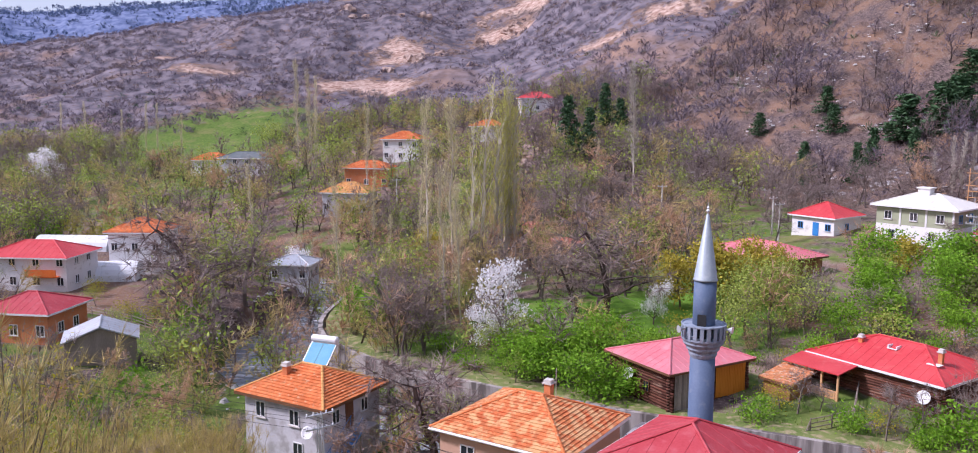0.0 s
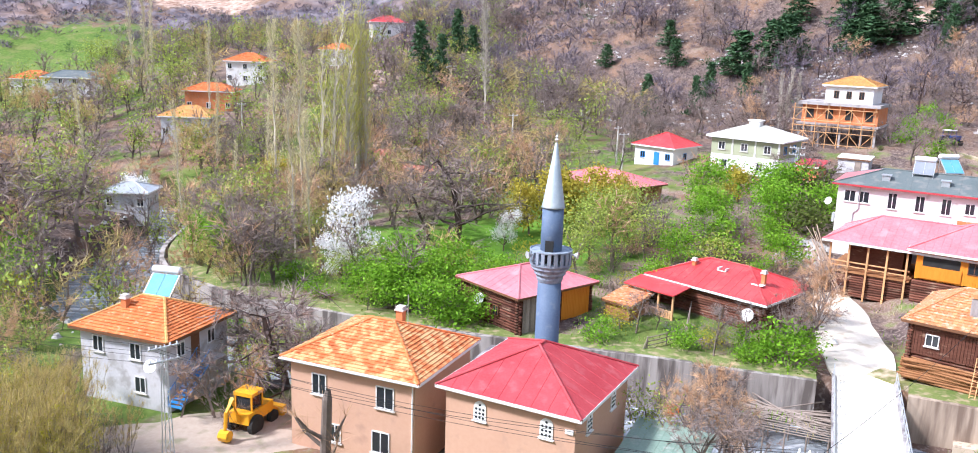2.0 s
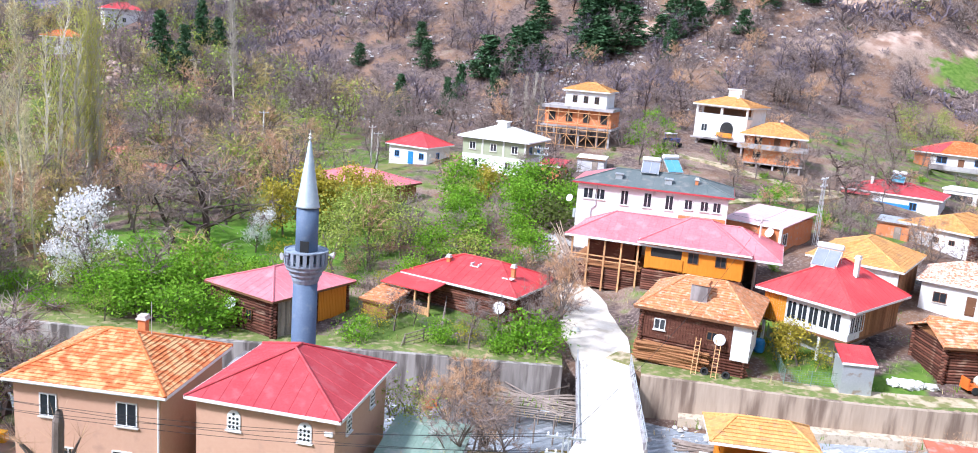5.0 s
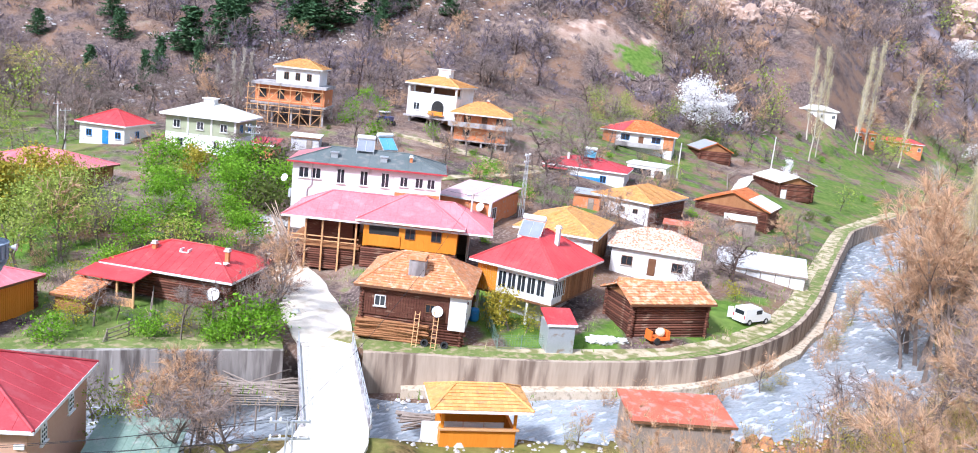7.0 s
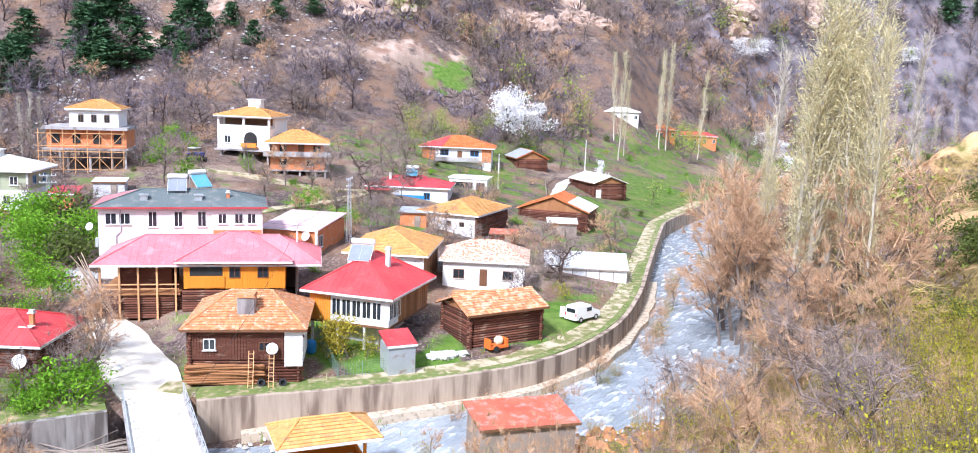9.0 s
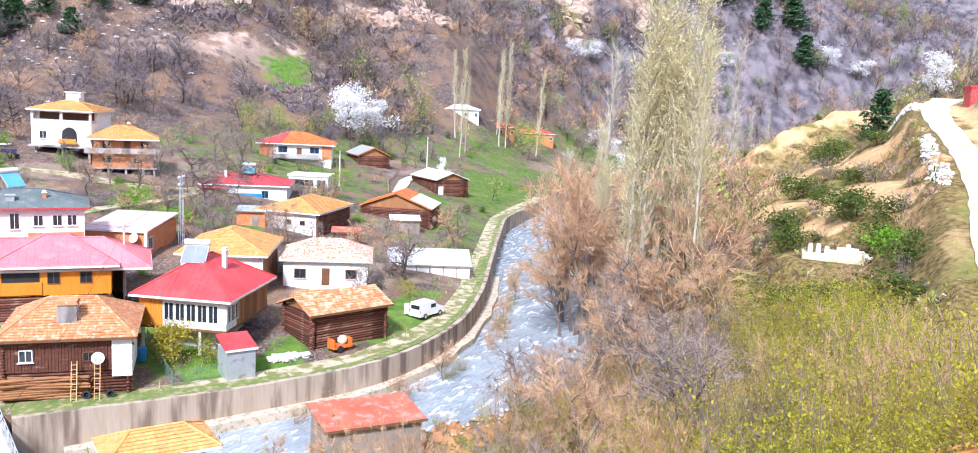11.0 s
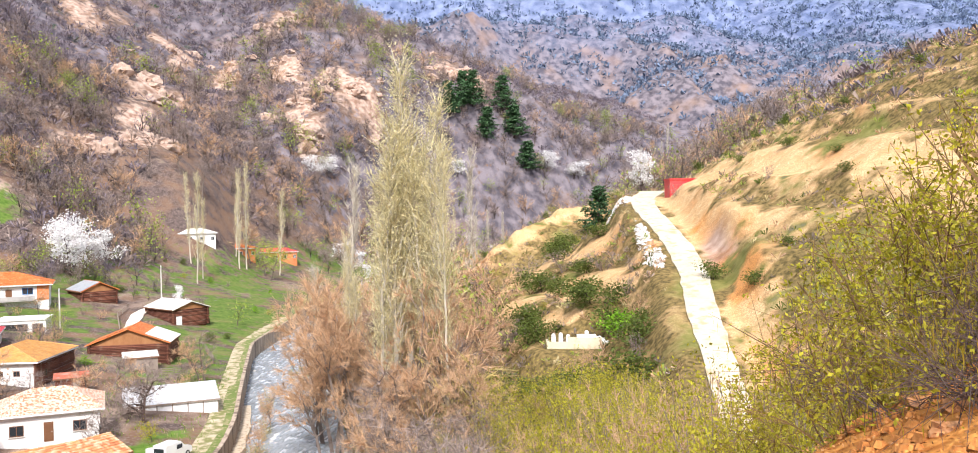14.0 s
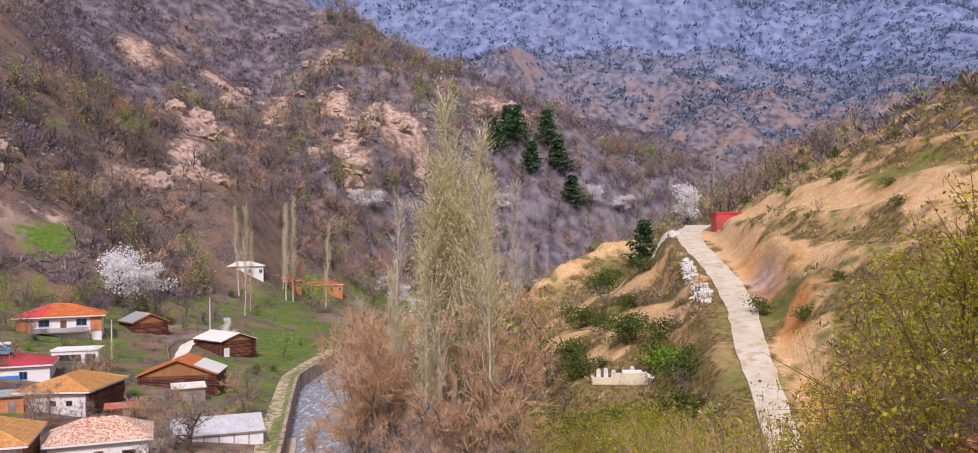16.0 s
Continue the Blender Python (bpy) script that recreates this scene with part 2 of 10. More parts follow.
M = dict(
    tile=mat("roof_tile", (0.58, 0.14, 0.035), (0.7, 0.24, 0.08), 1.0, 0.8, island=0.16, stain=(0.66, 0.42, 0.24), stain_at=0.66),
    tile_mixed=mat("mixed_roof_tile", (0.56, 0.13, 0.04), (0.66, 0.24, 0.08), 0.6, 0.8, island=0.2, stain=(0.7, 0.4, 0.18), stain_at=0.52),
    tile_pale=mat("pale_roof_tile", (0.62, 0.29, 0.08), (0.7, 0.4, 0.15), 0.8, 0.8, island=0.14, stain=(0.5, 0.26, 0.12), stain_at=0.62),
    tile_blotchy=mat("blotchy_roof_tile", (0.5, 0.16, 0.08), (0.6, 0.27, 0.15), 1.4, 0.85, island=0.25, stain=(0.74, 0.62, 0.5), stain_at=0.49),
    tile_old=mat("old_roof_tile", (0.52, 0.19, 0.075), (0.64, 0.31, 0.14), 0.9, 0.85, island=0.2, stain=(0.64, 0.45, 0.31), stain_at=0.6),
    red=mat("red_sheet", (0.38, 0.035, 0.045), (0.47, 0.07, 0.08), 0.5, 0.6, bump=0.05, stain=(0.46, 0.09, 0.1), stain_at=0.62),
    crimson=mat("bright_red_sheet", (0.5, 0.035, 0.04), (0.62, 0.08, 0.08), 0.45, 0.45, bump=0.05, stain=(0.56, 0.1, 0.09), stain_at=0.66),
    pink=mat("faded_pink_sheet", (0.58, 0.13, 0.15), (0.68, 0.24, 0.26), 0.25, 0.38, bump=0.05, stain=(0.62, 0.25, 0.26), stain_at=0.64, spec=0.5),
    cream_sheet=mat("cream_sheet", (0.68, 0.66, 0.58), (0.75, 0.73, 0.68), 0.4, 0.5, bump=0.05, stain=(0.5, 0.48, 0.42), stain_at=0.68),
    slate=mat("dark_grey_roofing", (0.10, 0.125, 0.125), (0.15, 0.17, 0.17), 0.4, 0.7, stain=(0.2, 0.2, 0.19), stain_at=0.62),
    zinc=mat("grey_sheet", (0.42, 0.45, 0.48), (0.55, 0.57, 0.6), 0.5, 0.4, 0.4, bump=0.06, stain=(0.35, 0.26, 0.2), stain_at=0.66),
    white=mat("white_render", (0.72, 0.70, 0.68), (0.82, 0.81, 0.8), 0.4, 0.9, stain=(0.55, 0.52, 0.48), stain_at=0.67),
    grey_white=mat("grey_render", (0.5, 0.49, 0.52), (0.62, 0.61, 0.63), 0.4, 0.9, stain=(0.4, 0.38, 0.38), stain_at=0.6),
    beige=mat("peach_render", (0.55, 0.33, 0.23), (0.6, 0.38, 0.27), 0.3, 0.9, bump=0.08, stain=(0.48, 0.3, 0.22), stain_at=0.68),
    ochre=mat("ochre_boards", (0.7, 0.22, 0.012), (0.78, 0.3, 0.03), 0.6, 0.6, stretch=(1, 1, 0.15), objrand=0.12),
    brick=mat("hollow_brick", (0.55, 0.17, 0.06), (0.62, 0.25, 0.11), 0.8, 0.9, island=0.15, stain=(0.45, 0.33, 0.26), stain_at=0.66),
    log=mat("weathered_log", (0.085, 0.026, 0.017), (0.18, 0.075, 0.047), 1.2, 0.9, grain=9, objrand=0.45, stretch=(0.25, 1, 1), stain=(0.26, 0.16, 0.11), stain_at=0.66),
    plank=mat("brown_plank", (0.24, 0.10, 0.04), (0.36, 0.18, 0.08), 1.0, 0.85, stretch=(1, 1, 0.2), island=0.3),
    newwood=mat("new_timber", (0.58, 0.3, 0.13), (0.66, 0.4, 0.2), 1.0, 0.75, objrand=0.2, stretch=(1, 1, 0.3)),
    grey_wood=mat("grey_timber", (0.2, 0.16, 0.13), (0.34, 0.28, 0.24), 1.0, 0.9, island=0.35, stretch=(1, 1, 0.3)),
    green_wall=mat("sage_render", (0.34, 0.37, 0.24), (0.4, 0.42, 0.29), 0.4, 0.9, stain=(0.3, 0.3, 0.22), stain_at=0.66),
    glass=mat("window_glass", (0.02, 0.025, 0.03), (0.035, 0.04, 0.05), 0.3, 0.08, bump=0, spec=0.6),
    frame=mat("white_frame", (0.76, 0.76, 0.76), (0.82, 0.82, 0.82), 1, 0.5, bump=0),
    darkframe=mat("brown_frame", (0.14, 0.06, 0.03), (0.2, 0.1, 0.05), 1, 0.6, bump=0),
    blue=mat("blue_paint", (0.03, 0.2, 0.55), (0.06, 0.28, 0.62), 0.8, 0.5, bump=0.03, stain=(0.2, 0.3, 0.45), stain_at=0.68),
    solar=mat("solar_panel", (0.10, 0.32, 0.46), (0.16, 0.42, 0.55), 0.7, 0.15, bump=0, spec=0.6),
    solar_dark=mat("grey_solar_panel", (0.2, 0.22, 0.27), (0.3, 0.32, 0.37), 0.7, 0.2, bump=0, spec=0.6),
    steel=mat("galvanised_steel", (0.55, 0.57, 0.6), (0.66, 0.68, 0.7), 0.8, 0.45, 0.5, bump=0.03, stain=(0.4, 0.38, 0.36), stain_at=0.7),
    slateblue=mat("minaret_paint", (0.085, 0.125, 0.21), (0.12, 0.17, 0.26), 0.5, 0.6, bump=0.05, stain=(0.16, 0.2, 0.26), stain_at=0.64),
    minaret_grey=mat("minaret_stone_paint", (0.24, 0.29, 0.36), (0.33, 0.38, 0.45), 0.8, 0.7, bump=0.08, stain=(0.18, 0.22, 0.28), stain_at=0.6),
    lead=mat("lead_sheet", (0.36, 0.42, 0.46), (0.46, 0.52, 0.55), 0.6, 0.5, 0.3, bump=0.05, stain=(0.5, 0.55, 0.56), stain_at=0.64),
    stone=mat("pale_stone", (0.5, 0.47, 0.43), (0.66, 0.63, 0.6), 0.8, 0.9, island=0.25),
    concrete=mat("weathered_concrete", (0.36, 0.28, 0.21), (0.5, 0.4, 0.31), 0.35, 0.95, stretch=(1, 1, 0.12), stain=(0.2, 0.145, 0.11), stain_at=0.56),
    concrete_old=mat("old_concrete", (0.28, 0.25, 0.23), (0.42, 0.38, 0.35), 0.4, 0.95, stretch=(1, 1, 0.12), stain=(0.13, 0.11, 0.1), stain_at=0.54),
    concrete_grey=mat("grey_concrete", (0.34, 0.32, 0.32), (0.46, 0.43, 0.42), 0.2, 0.95, stretch=(1, 1, 0.3), stain=(0.17, 0.15, 0.15), stain_at=0.58),
    chalk=mat("white_road", (0.68, 0.61, 0.5), (0.8, 0.74, 0.65), 0.3, 0.95, bump=0.08, stain=(0.62, 0.54, 0.42), stain_at=0.62),
    deck_dust=mat("dusty_deck", (0.76, 0.71, 0.6), (0.84, 0.8, 0.72), 0.4, 0.95, bump=0.04, stain=(0.68, 0.6, 0.46), stain_at=0.66),
    hill_gravel=mat("hill_road_gravel", (0.48, 0.41, 0.3), (0.66, 0.59, 0.47), 0.35, 0.95, bump=0.12, grain=5.0, stain=(0.46, 0.36, 0.22), stain_at=0.6),
    track=mat("dirt_track", (0.44, 0.35, 0.23), (0.56, 0.47, 0.34), 0.3, 0.95, stain=(0.2, 0.2, 0.07), stain_at=0.52),
    yard=mat("yard_earth", (0.36, 0.28, 0.22), (0.46, 0.38, 0.31), 0.25, 0.95, stain=(0.26, 0.24, 0.16), stain_at=0.62),
    orange=mat("orange_paint", (0.72, 0.14, 0.02), (0.78, 0.2, 0.04), 0.8, 0.5, bump=0.03),
    yellow=mat("machine_yellow", (0.8, 0.36, 0.01), (0.85, 0.44, 0.02), 0.8, 0.45, bump=0.03, stain=(0.45, 0.22, 0.05), stain_at=0.68),
    carwhite=mat("car_paint", (0.8, 0.8, 0.8), (0.84, 0.84, 0.84), 0.3, 0.25, bump=0, spec=0.5),
    tractor_blue=mat("tractor_paint", (0.02, 0.05, 0.22), (0.04, 0.08, 0.3), 0.8, 0.45, bump=0.03),
    black=mat("black_rubber", (0.02, 0.02, 0.02), (0.04, 0.04, 0.04), 1, 0.8, bump=0),
    plastic=mat("plastic_film", (0.7, 0.72, 0.74), (0.82, 0.83, 0.84), 0.4, 0.4, bump=0.1, stain=(0.55, 0.55, 0.52), stain_at=0.66),
    bark=mat("grey_bark", (0.12, 0.092, 0.078), (0.23, 0.185, 0.16), 2.0, 0.95, stretch=(1, 1, 0.3)),
    bark_tan=mat("tan_bark", (0.24, 0.16, 0.11), (0.4, 0.3, 0.22), 2.0, 0.95, stretch=(1, 1, 0.3)),
    bark_dark=mat("dark_bark", (0.06, 0.04, 0.035), (0.13, 0.09, 0.08), 2.0, 0.95, stretch=(1, 1, 0.3)),
    bark_pale=mat("pale_bark", (0.4, 0.35, 0.28), (0.58, 0.53, 0.45), 1.2, 0.9, stretch=(1, 1, 0.3)),
    twig=leaf("bare_twigs", (0.2, 0.15, 0.13), (0.34, 0.27, 0.24), 0.35, 0.1),
    twig_red=leaf("budding_twigs", (0.49, 0.295, 0.165), (0.63, 0.43, 0.275), 0.35, 0.2),
    twig_yellow=leaf("catkin_twigs", (0.45, 0.35, 0.12), (0.57, 0.46, 0.2), 0.35, 0.2),
    green=leaf("fresh_leaves", (0.12, 0.29, 0.012), (0.26, 0.44, 0.03), 0.4),
    green2=leaf("young_leaves", (0.25, 0.33, 0.05), (0.4, 0.46, 0.1), 0.35),
    olive=leaf("willow_leaves", (0.36, 0.3, 0.025), (0.48, 0.4, 0.06), 0.35),
    dark=leaf("pine_needles", (0.035, 0.085, 0.035), (0.07, 0.135, 0.055), 0.4, 0.05),
    poplar=leaf("poplar_leaves", (0.6, 0.53, 0.29), (0.72, 0.65, 0.42), 0.3),
    poplar_green=leaf("fresh_poplar_leaves", (0.46, 0.46, 0.09), (0.6, 0.58, 0.17), 0.3),
    outcrop=mat("pink_rock", (0.38, 0.26, 0.2), (0.55, 0.43, 0.36), 0.12, 0.95, bump=0.6, stain=(0.36, 0.24, 0.18), stain_at=0.58),
    stake=mat("pale_stake", (0.5, 0.36, 0.26), (0.64, 0.5, 0.4), 1.0, 0.85, objrand=0.25),
    cream_wall=mat("cream_plaster", (0.62, 0.53, 0.36), (0.72, 0.64, 0.48), 0.6, 0.9, stain=(0.45, 0.38, 0.28), stain_at=0.64),
    grass_blade=leaf("grass_blades", (0.13, 0.26, 0.03), (0.25, 0.36, 0.06), 0.35),
    straw=leaf("straw_blades", (0.42, 0.34, 0.16), (0.55, 0.46, 0.26), 0.3, 0.2),
    deep_green=leaf("deep_green_leaves", (0.075, 0.105, 0.02), (0.145, 0.18, 0.04), 0.4),
    # far tree clumps, with blue distance haze put into the leaf colour
    haze_wood=leaf("hazed_tree_clumps", (0.1, 0.14, 0.215), (0.18, 0.23, 0.33), 0.4, 0.05),
    # purple-grey twig tone, shifted bluer to carry haze on the far slopes
    purple=leaf("purple_twigs", (0.135, 0.11, 0.135), (0.23, 0.19, 0.22), 0.35, 0.1),
    blossom=leaf("white_blossom", (0.82, 0.8, 0.79), (0.9, 0.88, 0.88), 0.15),
    hazel=leaf("hazel_leaves", (0.32, 0.3, 0.02), (0.47, 0.42, 0.04), 0.35, 0.4),
)


# ---- building blocks ----
class Geo:
    """Collects corners and faces for one mesh."""

    def __init__(self):
        self.v, self.f = [], []

    def face(self, *pts):
        i = len(self.v)
        self.v += [tuple(p) for p in pts]
        self.f.append(tuple(range(i, i + len(pts))))
        return self

    def box(self, x0, x1, y0, y1, z0, z1, m=None):
        i = len(self.v)
        pts = [Vector((x, y, z)) for z in (z0, z1) for x, y in ((x0, y0), (x1, y0), (x1, y1), (x0, y1))]
        self.v += [tuple(m @ p if m else p) for p in pts]
        self.f += [tuple(i + k for k in q) for q in ((3, 2, 1, 0), (4, 5, 6, 7), (0, 1, 5, 4), (1, 2, 6, 5), (2, 3, 7, 6), (3, 0, 4, 7))]
        return self

    def tube(self, pts, radii, n=8, caps=True):
        pts = [Vector(p) for p in pts]
        if not hasattr(radii, "__len__"):
            radii = [radii] * len(pts)
        i = len(self.v)
        for j, p in enumerate(pts):
            d = (pts[min(j + 1, len(pts) - 1)] - pts[max(j - 1, 0)]).normalized()
            a = d.orthogonal().normalized() if abs(d.z) < 0.9 else Vector((1, 0, 0))
            a = (a - d * a.dot(d)).normalized()
            b = d.cross(a)
            self.v += [tuple(p + (a * math.cos(2 * math.pi * q / n) + b * math.sin(2 * math.pi * q / n)) * radii[j]) for q in range(n)]
        for j in range(len(pts) - 1):
            self.f += [(i + j * n + q, i + j * n + (q + 1) % n, i + (j + 1) * n + (q + 1) % n, i + (j + 1) * n + q) for q in range(n)]
        if caps:
            self.f += [tuple(i + q for q in reversed(range(n))), tuple(i + (len(pts) - 1) * n + q for q in range(n))]
        return self

    def turned(self, profile, n=16, m=None):
        """A lathed form from (radius, height) pairs."""
        i = len(self.v)
        for r, z in profile:
            ring = [Vector((r * math.cos(2 * math.pi * q / n), r * math.sin(2 * math.pi * q / n), z)) for q in range(n)]
            self.v += [tuple(m @ p if m else p) for p in ring]
        for j in range(len(profile) - 1):
            self.f += [(i + j * n + q, i + j * n + (q + 1) % n, i + (j + 1) * n + (q + 1) % n, i + (j + 1) * n + q) for q in range(n)]
        self.f += [tuple(i + q for q in reversed(range(n))), tuple(i + (len(profile) - 1) * n + q for q in range(n))]
        return self

    def mesh(self, name, material, smooth=False):
        me = bpy.data.meshes.new(name)
        me.from_pydata(self.v, [], self.f)
        me.materials.append(material)
        if smooth:
            me.shade_smooth()
        me.update()
        return me


def part(name, geo, material, parent, label="", m=None, smooth=False, kind=""):
    """ONE mesh under a thing or under a part."""
    data = geo.mesh(name, M[material] if isinstance(material, str) else material, smooth) if isinstance(geo, Geo) else geo
    ob = new(name, data)
    ob.parent = parent
    if m is not None:
        ob.matrix_basis = m
    if label:
        ob["label"] = label
    if kind:
        ob["kind"] = kind
    return ob


def thing(name, label, category, m, group="", kind=""):
    ob = new(name)
    ob.empty_display_size = 0.2
    ob.matrix_basis = m
    return tagged(ob, label, category, group, kind)


def slab(name, geo, material, label, category="", kind="structure", m=None, group=""):
    ob = new(name, geo.mesh(name, M[material] if isinstance(material, str) else material))
    if m is not None:
        ob.matrix_basis = m
    return tagged(ob, label, category, group, kind)


def soup(name, V, material):
    """A mesh of loose triangles or quads from an array (n, corners, 3)."""
    n, c, _ = V.shape
    me = bpy.data.meshes.new(name)
    me.vertices.add(n * c)
    me.vertices.foreach_set("co", V.reshape(-1).astype(np.float32))
    me.loops.add(n * c)
    me.loops.foreach_set("vertex_index", np.arange(n * c, dtype=np.int32))
    me.polygons.add(n)
    me.polygons.foreach_set("loop_start", np.arange(0, n * c, c, dtype=np.int32))
    me.materials.append(M[material] if isinstance(material, str) else material)
    me.update(calc_edges=True)
    return me


def flakes(rs, centre, size, stretch=1.0, flat=0.0):
    """Loose leaf shapes (rhombs) of a size at given centres, turned at random."""
    n = len(centre)
    d = rs.normal(size=(n, 3))
    d[:, 2] *= 1 - flat
    d /= np.linalg.norm(d, axis=1)[:, None] + 1e-9
    e = np.cross(d, rs.normal(size=(n, 3)))
    e /= np.linalg.norm(e, axis=1)[:, None] + 1e-9
    s = size * rs.uniform(0.6, 1.4, n)[:, None]
    return np.stack([centre - d * s * stretch, centre + e * s * 0.5, centre + d * s * stretch, centre - e * s * 0.5], 1)


def sticks(segs, n=4):
    """Tapered limbs from (p, q, r0, r1) rows as an array of quads."""
    P, Q = np.array([s[0] for s in segs]), np.array([s[1] for s in segs])
    r0, r1 = np.array([s[2] for s in segs])[:, None], np.array([s[3] for s in segs])[:, None]
    d = Q - P
    d /= np.linalg.norm(d, axis=1)[:, None] + 1e-9
    h = np.where(np.abs(d[:, 2:3]) > 0.9, np.array([[1.0, 0, 0]]), np.array([[0, 0, 1.0]]))
    a = np.cross(d, h)
    a /= np.linalg.norm(a, axis=1)[:, None] + 1e-9
    b = np.cross(d, a)
    out = []
    for k in range(n):
        u, w = 2 * math.pi * k / n, 2 * math.pi * (k + 1) / n
        c0, c1 = a * math.cos(u) + b * math.sin(u), a * math.cos(w) + b * math.sin(w)
        out.append(np.stack([P + c0 * r0, P + c1 * r0, Q + c1 * r1, Q + c0 * r1], 1))
    return np.concatenate(out)


def limbs(rs, height, spread, levels, first=0.25, kids=4, lift=0.5, r=None, wander=0.12, taper=0.62):
    """Grows trunk and limbs; returns the rows for sticks() and the tips."""
    segs, tips = [], []
    r = r or height * 0.022

    def grow(p, d, length, rad, level):
        n = (5, 3, 2)[min(level, 2)]
        q = p
        for i in range(n):
            d = d + rs.normal(size=3) * wander
            d[2] += 0.04
            d /= np.linalg.norm(d)
            q2 = q + d * length / n
            ra, rb = rad * (1 - 0.6 * i / n), rad * (1 - 0.6 * (i + 1) / n)
            segs.append((q, q2, ra, rb))
            if level < levels and (level or (i + 1) / n > first):
                for _ in range(kids if level == 0 else max(1, kids - 1 - (i == 0))):
                    a = rs.uniform(0, 2 * math.pi)
                    side = np.array([math.cos(a), math.sin(a), 0.0])
                    e = d * lift + side * spread
                    e /= np.linalg.norm(e)
                    grow(q2, e, length * taper * rs.uniform(0.7, 1.05) * (1 - 0.35 * i / n if level == 0 else 1), rb * 0.55, level + 1)
            q = q2
        if level >= levels - 1:
            tips.append((q, d))

    grow(np.zeros(3), np.array([0, 0, 1.0]), height * 0.72, r, 0)
    return segs, tips

# ---- houses ----
KEEP = []  # where houses stand: x, y, radius


def lerp(a, b, k):
    return a + (b - a) * k


def tiles(geo, a, b, c, d, course=0.38, wide=0.3, thick=0.075, rs=random):
    """Lays courses of tiles on a roof face with eave a-b and top d-c."""
    a, b, c, d = (Vector(p) for p in (a, b, c, d))
    nrm = (b - a).cross(d - a).normalized()
    if nrm.z < 0:
        nrm = -nrm
    rows = max(1, round(((d - a).length + (c - b).length) / 2 / course))
    u = (b - a).normalized()
    for i in range(rows):
        k0, k1 = i / rows, (i + 1.12) / rows
        k1 = min(k1, 1)
        la, lb, ua, ub = lerp(a, d, k0), lerp(b, c, k0), lerp(a, d, k1), lerp(b, c, k1)
        s0, s1, t0, t1 = (la - a).dot(u), (lb - a).dot(u), (ua - a).dot(u), (ub - a).dot(u)
        low, up = la - u * s0, ua - u * t0
        n0 = math.floor(s0 / wide)
        for j in range(n0, math.ceil(s1 / wide)):
            x0, x1 = max(j * wide + 0.012, s0), min((j + 1) * wide - 0.012, s1)
            y0, y1 = max(x0, t0), min(x1, t1)
            if x1 - x0 < 0.05:
                continue
            if y1 < y0:
                y0 = y1 = min(max((t0 if x1 < t0 else t1), t0), t1)
            h = thick * rs.uniform(0.75, 1.35)
            p0, p1 = low + u * x0 + nrm * h, low + u * x1 + nrm * h
            i0 = len(geo.v)
            geo.v += [tuple(p) for p in (p0 - nrm * h, p1 - nrm * h, p0, p1, up + u * y1 + nrm * 0.012, up + u * y0 + nrm * 0.012)]
            geo.f += [(i0 + 2, i0 + 3, i0 + 4, i0 + 5), (i0, i0 + 1, i0 + 3, i0 + 2)]


def ribs(geo, a, b, c, d, gap=0.9, w=0.035, h=0.025):
    """Raised seams up a sheet roof face."""
    a, b, c, d = (Vector(p) for p in (a, b, c, d))
    u = (b - a).normalized()
    nrm = (b - a).cross(d - a).normalized()
    if nrm.z < 0:
        nrm = -nrm
    length = (b - a).length
    up = (d - a) - u * (d - a).dot(u)
    da, db = (d - a).dot(u), (c - a).dot(u)
    n = max(1, round(length / gap))
    for i in range(1, n):
        s = length * i / n
        k = 1.0
        if s < da:
            k = s / da
        elif s > db:
            k = (length - s) / max(length - db, 1e-6)
        if k < 0.05:
            continue
        p, q = a + u * s, a + u * s + up * k
        for o in (-w, w):
            geo.face(p + u * o, q + u * o, q + nrm * h, p + nrm * h)
        geo.face(p - u * w, p + u * w, p + nrm * h)


def roof_faces(kind, L, W, z, rise, ridge=None, o=(0, 0, 0, 0)):
    """Faces (eave a, eave b, top c, top d) over the rectangle 0..L, 0..W, and the lines of ridge and hips."""
    A, B, C, D = Vector((0, 0, z)), Vector((L, 0, z)), Vector((L, W, z)), Vector((0, W, z))
    if kind == "hip":
        if L >= W:
            r = L - W if ridge is None else ridge
            P, Q = Vector(((L - r) / 2, W / 2, z + rise)), Vector(((L + r) / 2, W / 2, z + rise))
            return [(A, B, Q, P), (B, C, Q, Q), (C, D, P, Q), (D, A, P, P)], [(P, Q), (A, P), (B, Q), (C, Q), (D, P)]
        r = W - L if ridge is None else ridge
        P, Q = Vector((L / 2, (W - r) / 2, z + rise)), Vector((L / 2, (W + r) / 2, z + rise))
        return [(A, B, P, P), (B, C, Q, P), (C, D, Q, Q), (D, A, P, Q)], [(P, Q), (A, P), (B, P), (C, Q), (D, Q)]
    if kind == "gable_x":
        P, Q = Vector((0, W / 2, z + rise)), Vector((L, W / 2, z + rise))
        return [(A, B, Q, P), (C, D, P, Q)], [(P, Q)]
    if kind == "gable_y":
        P, Q = Vector((L / 2, 0, z + rise)), Vector((L / 2, W, z + rise))
        return [(B, C, Q, P), (D, A, P, Q)], [(P, Q)]
    P, Q = D + Vector((0, 0, rise)), C + Vector((0, 0, rise))
    return [(A, B, Q, P)], []


TILED = {"tile_blotchy", "tile", "tile_pale", "tile_old", "tile_mixed"}


